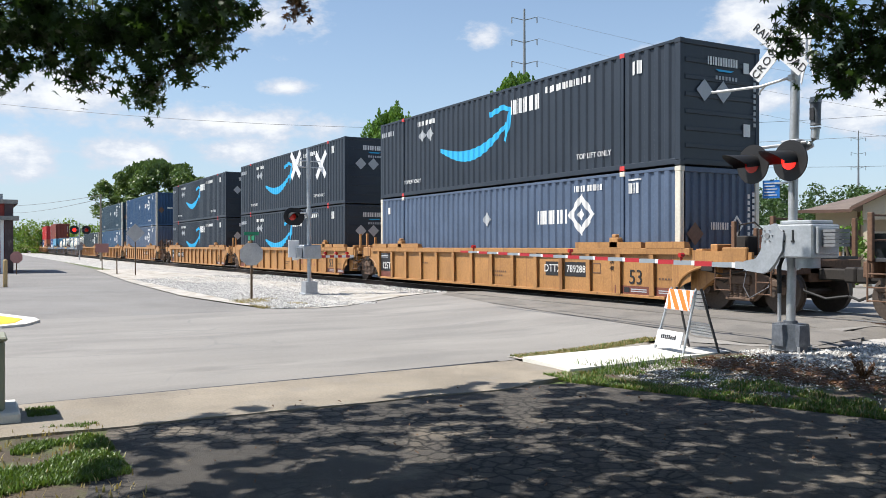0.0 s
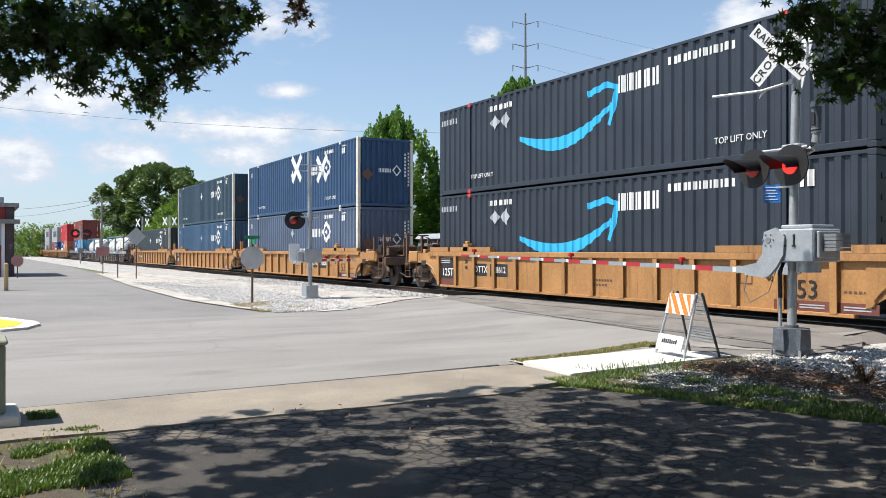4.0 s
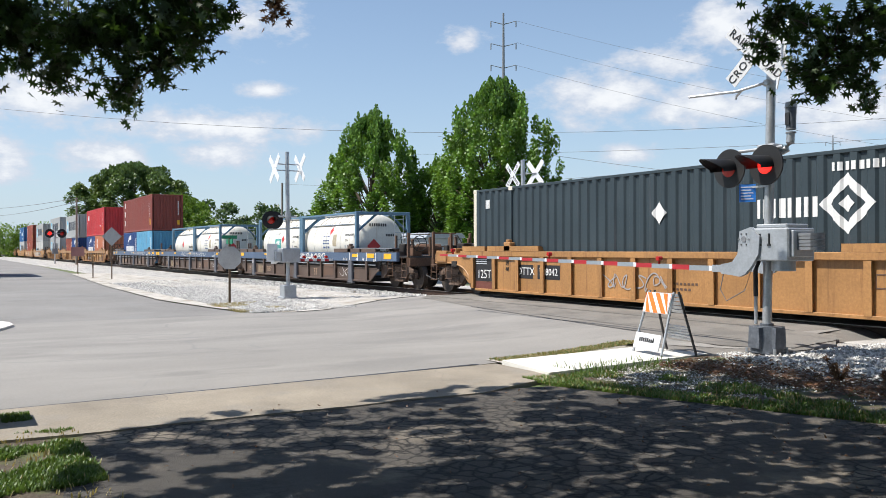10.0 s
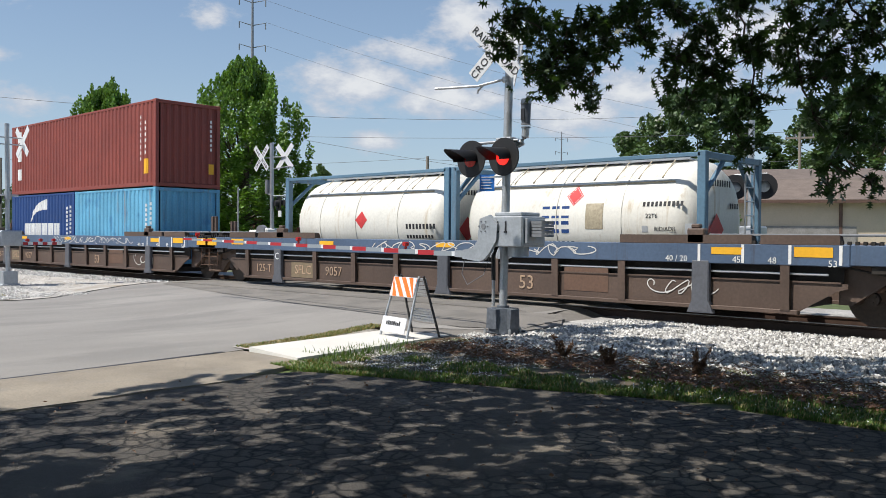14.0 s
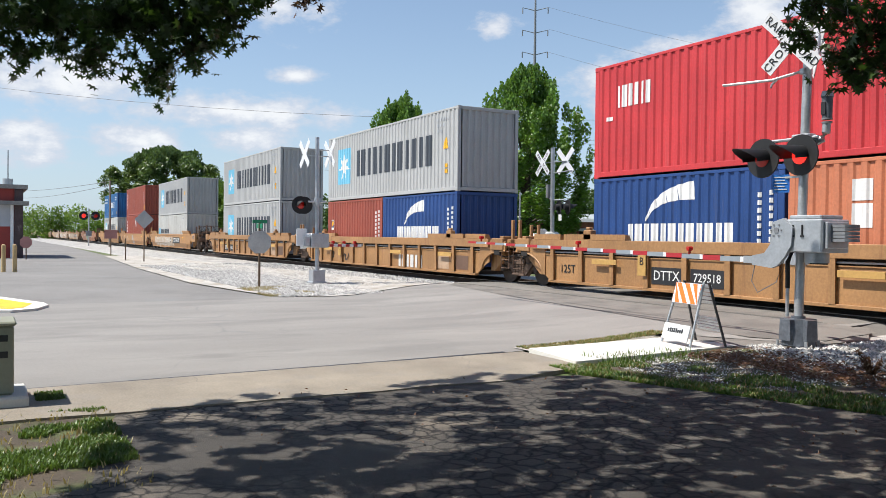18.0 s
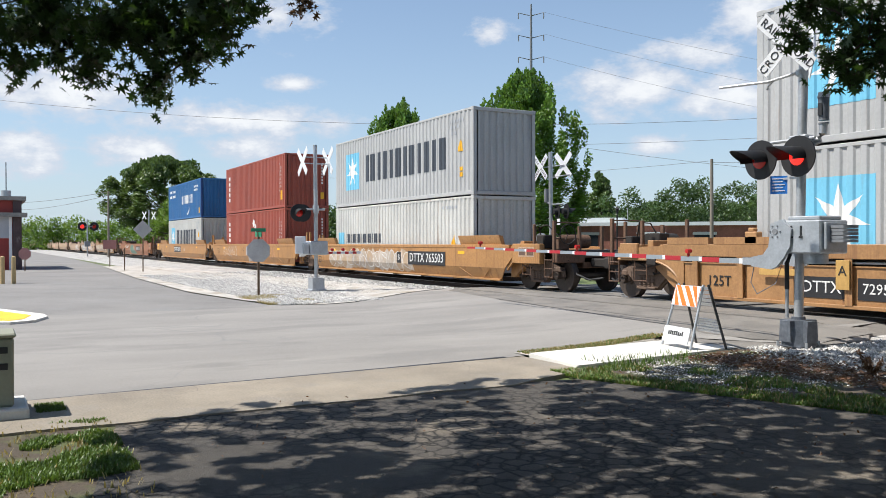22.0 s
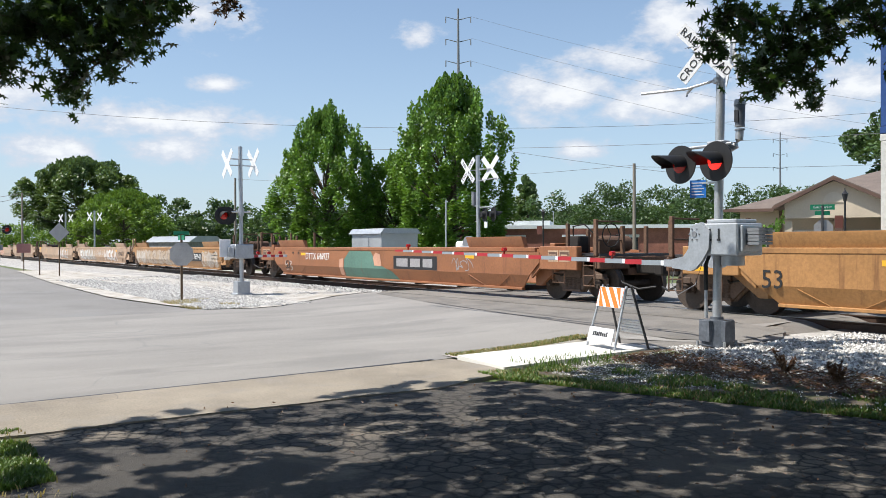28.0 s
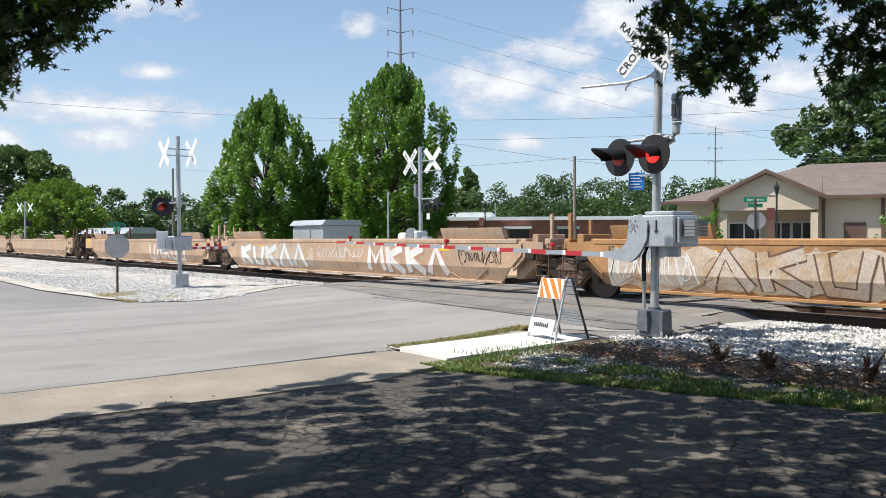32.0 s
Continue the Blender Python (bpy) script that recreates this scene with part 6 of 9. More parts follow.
def travelled(t):
    """Metres that the train has gone at t seconds."""
    s = 0.0
    for (ta, va), (tb, vb) in zip(SPEED, SPEED[1:]):
        if t <= ta:
            break
        te = min(t, tb)
        ve = va + (vb - va) * (te - ta) / (tb - ta)
        s += (te - ta) * (va + ve) / 2
    return s


def rib_profile(L, pitch, depth):
    """Breaks along a corrugated side: (x, inset)."""
    n = max(1, round((L - 0.36) / pitch))
    p = (L - 0.36) / n
    out, x = [(-L / 2 + 0.18, 0.0)], -L / 2 + 0.18
    for _ in range(n):
        out += [(x + p * 0.40, 0.0), (x + p * 0.55, depth), (x + p * 0.85, depth), (x + p, 0.0)]
        x += p
    return out


def inset_at(prof, x):
    if x <= prof[0][0] or x >= prof[-1][0]:
        return 0.0
    for (xa, ya), (xb, yb) in zip(prof, prof[1:]):
        if xa <= x <= xb:
            return ya if xb - xa < 1e-6 else ya + (yb - ya) * (x - xa) / (xb - xa)
    return 0.0


def corrugated(prof, y, z0, z1, sign=1):
    """A sheet along x with ribs that run up; sign: the way the ribs sink."""
    bm = bm_new()
    cols = [(bm.verts.new((x, y + sign * d, z0)), bm.verts.new((x, y + sign * d, z1))) for x, d in prof]
    for (a, b), (c, d) in zip(cols, cols[1:]):
        bm.faces.new((a, c, d, b) if sign > 0 else (c, a, b, d))
    return bm


def strokes(pts, w):
    """A ribbon of quads along a line of points (x, z), w wide, that share their corners."""
    n, left, right = len(pts), [], []
    closed = n > 3 and pts[0] == pts[-1]
    for i, (x, z) in enumerate(pts):
        xa, za = pts[i - 1] if i else (pts[-2] if closed else pts[0])
        xb, zb = pts[i + 1] if i < n - 1 else (pts[1] if closed else pts[-1])
        d = math.hypot(xb - xa, zb - za) or 1
        nx, nz = -(zb - za) / d * w / 2, (xb - xa) / d * w / 2
        left.append((x - nx, z - nz))
        right.append((x + nx, z + nz))
    return [[left[i], left[i + 1], right[i + 1], right[i]] for i in range(n - 1)]


def rounded(pts, k=4):
    """A soft curve through the points."""
    out, n = [], len(pts)
    closed = pts[0] == pts[-1]
    for i in range(n - 1):
        p0 = pts[i - 1] if i else (pts[-2] if closed else pts[0])
        p3 = pts[i + 2] if i + 2 < n else (pts[1] if closed else pts[-1])
        p1, p2 = pts[i], pts[i + 1]
        for s_ in range(k):
            u = s_ / k
            out.append(tuple(.5 * (2 * b + (c - a) * u + (2 * a - 5 * b + 4 * c - d) * u * u + (3 * b - a - 3 * c + d) * u ** 3) for a, b, c, d in zip(p0, p1, p2, p3)))
    return out + [pts[-1]]


def painted(bm, polys, y):
    """Faces in one sheet of paint; shared corners are joined, and crossing strokes lie a hair above one another."""
    seen = {}
    for poly in polys:
        vs = []
        for x, z in poly:
            key = (round(x, 4), round(z, 4))
            if key not in seen:
                seen[key] = bm.verts.new((x, y - .00012 * (len(seen) // 2 % 24), z))
            vs.append(seen[key])
        if len(set(vs)) > 2 and not bm.faces.get(vs):
            bm.faces.new(vs)


def rect(x0, x1, z0, z1):
    return [(x0, z0), (x1, z0), (x1, z1), (x0, z1)]


def diamond(x, z, r, rz=None):
    rz = rz or r
    return [(x - r, z), (x, z - rz), (x + r, z), (x, z + rz)]


def bars(x0, x1, z0, z1, n, fill=0.62):
    """A run of plain bars that stands for a line of small writing."""
    p = (x1 - x0) / n
    return [rect(x0 + i * p, x0 + i * p + p * fill, z0, z1) for i in range(n)]


def blocks(x0, x1, z0, z1, n):
    """A brand name as plain bars: two upright bars to a character."""
    p, out = (x1 - x0) / n, []
    for i in range(n):
        a, w = x0 + i * p, p * 0.80
        out += [rect(a, a + w * 0.30, z0, z1), rect(a + w * 0.52, a + w, z0 + (z1 - z0) * 0.0, z1)]
    return out


def decal(name, polys, material, parent, prof, W, lift=0.006):
    """Paint on a corrugated side: thin plates that follow the ribs."""
    bm = bm_new()
    painted(bm, polys, 0.0)
    xs = [v.co.x for v in bm.verts]
    for x, _ in prof:
        if min(xs) < x < max(xs):
            bmesh.ops.bisect_plane(bm, geom=bm.verts[:] + bm.edges[:] + bm.faces[:], plane_co=(x, 0, 0), plane_no=(1, 0, 0), dist=1e-5)
    for v in bm.verts:
        v.co.y += -W / 2 + inset_at(prof, v.co.x) - lift
    bmesh.ops.recalc_face_normals(bm, faces=bm.faces[:])
    for f in bm.faces:
        if f.normal.y > 0:
            f.normal_flip()
    me = finish(name, bm, material, smooth=False)
    return part(name, me, None, parent)


def container(x, z, L, H, body, post, label, marks=(), W=2.438, end_marks=(), posts_at=None, end="ribs", rail=None, group="containers on the train", texts=()):
    """A box container with its middle at x along the train and its floor at z above the rail. marks: (name, polys, material)."""
    c = thing("shipping_container", label, "container", pose(x, TRACK_Y, RAIL_Z + z), group)
    rail = rail or body
    prof = rib_profile(L, 0.335 if L > 13 else 0.278, 0.045 if L > 13 else 0.034)
    hw, hl = W / 2, L / 2
    part("side_panel", corrugated(prof, -hw, 0.14, H - 0.07, 1), body, c)
    part("side_panel", corrugated(prof, hw, 0.14, H - 0.07, -1), body, c)
    part("roof_panel", box(bm_new(), -hl + 0.1, hl - 0.1, -hw + 0.03, hw - 0.03, H - 0.045, H - 0.02), body, c)
    part("floor_panel", box(bm_new(), -hl + 0.1, hl - 0.1, -hw + 0.03, hw - 0.03, 0.1, 0.14), "dark_steel", c)
    for y0, y1 in ((-hw - 0.004, -hw + 0.06), (hw - 0.06, hw + 0.004)):
        part("top_rail", box(bm_new(), -hl + 0.17, hl - 0.17, y0, y1, H - 0.085, H - 0.012, 0.008), rail, c)
        part("bottom_rail", box(bm_new(), -hl + 0.17, hl - 0.17, y0, y1, 0.03, 0.16, 0.01), rail, c)
    for sx in (-1, 1):
        for sy in (-1, 1):
            bm = bm_new()
            xa, xb = sorted((sx * hl, sx * (hl - 0.19)))
            ya, yb = sorted((sy * (hw + 0.006), sy * (hw - 0.14)))
            box(bm, xa + 0.01, xb - 0.01, ya + 0.002, yb - 0.01, 0.118, H - 0.118, 0.012)
            box(bm, xa, xb, ya, yb, 0.0, 0.118, 0.01)
            box(bm, xa, xb, ya, yb, H - 0.118, H, 0.01)
            part("corner_post", bm, post, c)
        # end wall
        bm = bm_new()
        if end == "ribs":
            p2 = rib_profile(W, 0.25, 0.05)
            cols = [(bm.verts.new((sx * (hl - 0.03 - d), y, 0.16)), bm.verts.new((sx * (hl - 0.03 - d), y, H - 0.11))) for y, d in p2]
            for (a, b), (d_, e) in zip(cols, cols[1:]):
                bm.faces.new((a, d_, e, b) if sx > 0 else (d_, a, b, e))
        else:
            xa, xb = sorted((sx * (hl - 0.07), sx * (hl - 0.035)))
            box(bm, xa, xb, -hw + 0.12, hw - 0.12, 0.15, H - 0.1)
            for k in range(6):
                zz = 0.4 + k * (H - 0.7) / 5.6
                xa2, xb2 = sorted((sx * (hl - 0.04), sx * (hl - 0.012)))
                box(bm, xa2, xb2, -hw + 0.16, hw - 0.16, zz, zz + 0.11, 0.01)
        part("end_panel", bm, body, c)
        bm = bm_new()
        xa, xb = sorted((sx * hl, sx * (hl - 0.1)))
        box(bm, xa, xb, -hw + 0.13, hw - 0.13, 0.02, 0.15, 0.01)
        part("end_sill", bm, rail, c)
        part("end_header", box(bm_new(), xa, xb, -hw + 0.13, hw - 0.13, H - 0.13, H - 0.01, 0.01), rail, c)
    if posts_at:
        for px in (-posts_at, posts_at):
            bm = bm_new()
            box(bm, px - 0.055, px + 0.055, -hw - 0.008, -hw + 0.04, 0.0, H, 0.008)
            part("stacking_post", bm, rail, c)
            bm = bm_new()
            for zz in (0.0, H - 0.12):
                box(bm, px - 0.09, px + 0.09, -hw - 0.012, -hw + 0.06, zz, zz + 0.12, 0.008)
            part("lift_casting", bm, "red_mark" if body == "box_navy" else post, c)
    for k, (name, polys, material) in enumerate(marks):
        # large bars are pieces of their own, lines of small writing stay together
        if name.endswith(("_plate", "_plates")) or name.endswith("_bars") and len(polys) < 40 and max(q[1] for p in polys for q in p[:3]) - min(q[1] for q in polys[0]) > .3:
            for poly in polys:
                decal(name[:-1] if name.endswith("s") else name, [poly], material, c, prof, W, 0.005 + 0.003 * k)
        else:
            decal(name, polys, material, c, prof, W, 0.005 + 0.003 * k)
    for text, size, tx, tz in texts:
        part("lettering", words(text, size, tx, -hw - 0.016, tz, 0.006), "white_mark", c)
    for name, polys, material in end_marks:
        bm = bm_new()
        for poly in polys:
            f = bm.faces.new([bm.verts.new((hl + 0.006, y, zz)) for y, zz in poly])
        bmesh.ops.recalc_face_normals(bm, faces=bm.faces[:])
        part(name, finish(name, bm, material, False), None, c)
    RIDERS.append((c, x))
    return c


RIDERS = []


# --- marks of the different boxes
def smile(x0, x1, z, drop, w):
    pts, n = [], 12
    for i in range(n + 1):
        u = i / n
        pts.append((x0 + (x1 - x0) * u, z - drop * math.sin(math.pi * (0.12 + 0.76 * u) - 0.25) + drop * 0.9 * u))
    quads = []
    for i, ((xa, za), (xb, zb)) in enumerate(zip(pts, pts[1:])):
        ua, ub = i / n, (i + 1) / n
        wa, wb = w * (0.35 + 1.2 * math.sin(math.pi * ua) * 0.6), w * (0.35 + 1.2 * math.sin(math.pi * ub) * 0.6)
        quads.append([(xa, za - wa / 2), (xb, zb - wb / 2), (xb, zb + wb / 2), (xa, za + wa / 2)])
    hx, hz = x1 + 0.1, pts[-1][1] + 0.1
    quads += strokes([(hx - 1.05, hz + 0.28), (hx - 0.3, hz + 0.42), (hx + 0.08, hz + 0.30), (hx - 0.02, hz - 0.15), (hx - 0.22, hz - 0.62)], 0.17)
    return quads


def arc_marks():
    return [("cyan_arc", smile(-3.25, 0.9, 1.55, 0.9, 0.34), "cyan_mark"),
            ("white_bars", blocks(1.15, 2.65, 2.05, 2.48, 5), "white_mark"),
            ("stack_note", bars(2.9, 4.9, 2.42, 2.6, 13), "white_mark"),
            ("stack_note", bars(-4.95, -3.6, 2.44, 2.6, 9), "white_mark"),
            ("number_bars", bars(-7.9, -6.9, 2.36, 2.54, 8), "grey_mark"),
            ("width_mark", bars(6.45, 6.85, 2.3, 2.62, 2), "white_mark"),
            ("diamond_plate", [diamond(-4.55, 2.08, 0.25, 0.25), diamond(-3.95, 2.08, 0.25, 0.25)], "grey_mark")]


ARC_END = [("white_bars", blocks(-0.45, 0.55, 2.35, 2.55, 6), "white_mark"), ("cyan_arc", [[(-0.2, 2.27), (0.4, 2.27), (0.3, 2.22), (-0.1, 2.22)]], "cyan_mark"),
              ("diamond_plate", [diamond(-0.55, 1.75, 0.26), diamond(0.05, 1.75, 0.26)], "grey_mark"), ("pale_plate", [rect(0.72, 0.95, 0.75, 1.05), rect(0.72, 0.9, 2.25, 2.5)], "white_mark"),
              ("number_bars", bars(-0.2, 0.55, 2.03, 2.12, 7) + [rect(1.06, 1.14, 1.0 + 0.14 * i, 1.09 + 0.14 * i) for i in range(10)], "grey_mark")]


def ring_marks(low):
    cx, cz, r, q = 4.47, 1.9, 0.56, .34
    outer, inner = [(cx + r, cz), (cx, cz + r), (cx - r, cz), (cx, cz - r)], [(cx + q, cz), (cx, cz + q), (cx - q, cz), (cx, cz - q)]
    ring = [[outer[i], outer[i - 3], inner[i - 3], inner[i]] for i in range(4)]
    core = [("ring_core", [diamond(cx, cz, 0.16)], "white_mark")]
    return [("white_bars", blocks(2.5, 3.95, 1.68, 2.06, 4), "white_mark"), ("white_ring", ring, "white_mark")] + core + [
            ("number_bars", bars(4.15, 5.4, 2.5, 2.66, 9), "white_mark"), ("width_mark", bars(6.35, 6.75, 2.35, 2.6, 3) + [rect(6.35, 6.75, 2.66, 2.7)], "white_mark"),
            ("width_mark", bars(-7.4, -7.1, 2.3, 2.55, 2), "white_mark"), ("diamond_plate", [diamond(-.2, 1.9, 0.22, 0.28)], "grey_mark" if low else "white_mark")]


RING_END = [("white_bars", blocks(-0.35, 0.25, 1.45, 1.62, 4), "white_mark"), ("white_ring", strokes([(0.32, 1.55), (0.5, 1.76), (0.68, 1.55), (0.5, 1.34), (0.32, 1.55)], 0.08), "white_mark"),
            ("number_bars", [rect(0.86, 0.94, 1.3 + 0.15 * i, 1.4 + 0.15 * i) for i in range(7)] + [rect(1.02, 1.1, 0.9 + 0.15 * i, 1.0 + 0.15 * i) for i in range(10)], "white_mark"), ("rust_diamond", [diamond(-0.85, 1.35, 0.27)], "placard_brown")]


def star_marks():
    out = [("blue_square", [rect(-4.95, -3.42, 0.72, 2.28)], "sky_mark")]
    cx, cz = -4.18, 1.5
    pts = []
    for i in range(14):
        r = 0.66 if i % 2 == 0 else 0.24
        a = math.pi / 2 + i * math.pi / 7
        pts.append((cx + r * math.cos(a), cz + r * math.sin(a)))
    out.append(("white_star", [[(cx, cz), pts[i], pts[(i + 1) % 14]] for i in range(14)], "white_mark"))
    out.append(("dark_bars", blocks(-2.75, 4.4, 0.98, 2.08, 6), "slate_mark"))
    out.append(("number_bars", bars(4.5, 5.5, 2.5, 2.6, 9) + bars(4.6, 5.2, 2.3, 2.4, 5) + bars(4.6, 5.0, 2.1, 2.2, 3), "grey_mark"))
    out.append(("amber_triangle", [[(5.04, 1.5), (5.44, 1.5), (5.24, 1.9)]], "amber_mark"))
    out.append(("amber_plate", [rect(5.2, 5.4, 0.65, 0.8), rect(5.2, 5.4, 0.85, 0.98)], "amber_mark"))
    return out


def swoosh_marks():
    """The white stroke with a row of bars under it, on a six metre box."""
    pts = [(-1.05, 1.5), (-0.95, 1.7), (-0.72, 1.9), (-0.4, 2.05), (0.0, 2.13), (0.5, 2.17)]
    q = []
    for i, ((xa, za), (xb, zb)) in enumerate(zip(pts, pts[1:])):
        wa, wb = 0.05 + 0.075 * i, 0.05 + 0.075 * (i + 1)
        q.append([(xa + wa * 0.3, za - wa / 2), (xb + wb * 0.2, zb - wb / 2), (xb, zb + wb / 2), (xa, za + wa / 2)])
    return [("white_stroke", q, "white_mark"), ("white_bars", blocks(-1.65, 1.8, 0.88, 1.42, 6), "white_mark"), ("number_bars", [rect(2.35, 2.43, 0.5 + 0.16 * i, 0.6 + 0.16 * i) for i in range(10)] + [rect(2.65, 2.72, 0.7 + 0.16 * i, 0.8 + 0.16 * i) for i in range(9)], "white_mark")]


def plain_marks(left=True):
    out = [("number_bars", [rect(5.0, 5.12, 0.9 + 0.2 * i, 1.02 + 0.2 * i) for i in range(8)] + [rect(5.35, 5.45, 1.1 + 0.2 * i, 1.22 + 0.2 * i) for i in range(6)], "white_mark"), ("amber_plate", [rect(5.25, 5.55, 0.45, 0.95)], "amber_mark")]
    if left:
        out.append(("white_bars", [rect(-5.45, -5.15, 0.75 + 0.34 * i, 0.98 + 0.34 * i) for i in range(5)], "white_mark"))
    return out


# --- running gear
def wheelset_mesh():
    bm = bm_new()
    tube(bm, (0, -0.98, 0), (0, 0.98, 0), 0.075, 10)
    for s in (-1, 1):
        tube(bm, (0, s * 0.68, 0), (0, s * 0.81, 0), 0.455, 28)
        tube(bm, (0, s * 0.655, 0), (0, s * 0.682, 0), 0.482, 28)
        tube(bm, (0, s * 0.806, 0), (0, s * 0.816, 0), 0.37, 24)
        tube(bm, (0, s * 0.80, 0), (0, s * 0.85, 0), 0.13, 14)
        tube(bm, (0, s * 0.96, 0), (0, s * 1.10, 0), 0.105, 14)
        for k in range(3):
            a = 2.0944 * k
            tube(bm, (0.06 * math.cos(a), s * 1.10, 0.06 * math.sin(a)), (0.06 * math.cos(a), s * 1.125, 0.06 * math.sin(a)), 0.02, 6)
    return finish("wheelset", bm, "wheel_steel")


def side_frame_mesh():
    bm = bm_new()
    prism(bm, [(-1.12, .60), (-1.12, .42), (-.72, .42), (-.70, .55), (-.36, .24), (.36, .24), (.70, .55), (.72, .42), (1.12, .42), (1.12, .60), (.95, .68), (.45, .86), (-.45, .86), (-.95, .68)], 0.93, 0.985)
    prism(bm, [(-1.12, .60), (-1.12, .56), (-.70, .60), (-.36, .30), (-.30, .24), (.30, .24), (.36, .30), (.70, .60), (1.12, .56), (1.12, .60), (.95, .70), (.45, .88), (-.45, .88), (-.95, .70)], 0.985, 1.06)
    for xx in (-0.89, 0.89):
        box(bm, xx - 0.17, xx + 0.17, 0.9, 1.08, 0.56, 0.70, 0.02)
    return finish("side_frame", bm, "side_frame_rust")


def spring_mesh():
    bm = bm_new()
    for xx in (-0.22, -0.07, 0.08, 0.23):
        for k in range(5):
            tube(bm, (xx, 1.04, 0.32 + k * 0.055), (xx, 1.04, 0.35 + k * 0.055), 0.066, 10)
    box(bm, -0.33, 0.33, 0.9, 1.12, 0.59, 0.78, 0.02)
    box(bm, -0.33, 0.33, 0.9, 1.12, 0.25, 0.31, 0.01)
    return finish("spring_nest", bm, "side_frame_rust")


MESH = {"wheelset": wheelset_mesh(), "side_frame": side_frame_mesh(), "spring_nest": spring_mesh()}
ROLLING = []


def bogie(car, x):
    b = new("bogie")
    b.parent, b.empty_display_size = car, 0.2
    b.matrix_basis = pose(x, 0, 0)
    for turn in (0, 180):
        for n in ("side_frame", "spring_nest"):
            o = part(n, MESH[n], None, b)
            o.matrix_basis = pose(0, 0, 0, 0, 0, turn)
    bol = bm_new()
    box(bol, -0.2, 0.2, -0.95, 0.95, 0.48, 0.82, 0.03)
    part("bolster", bol, "undercarriage", b)
    for dx in (-0.89, 0.89):
        w = part("wheelset", MESH["wheelset"], None, b)
        w.matrix_basis = pose(dx, 0, 0.455)
        ROLLING.append((w, dx, x))
    return b


LADDER = [finish("ladder_stile", tube(bm_new(), (0, 0, 0), (0, 0, .8), .013, 6), "car_rust"), finish("ladder_rung", tube(bm_new(), (-.21, 0, 0), (.21, 0, 0), .012, 6), "car_rust")]


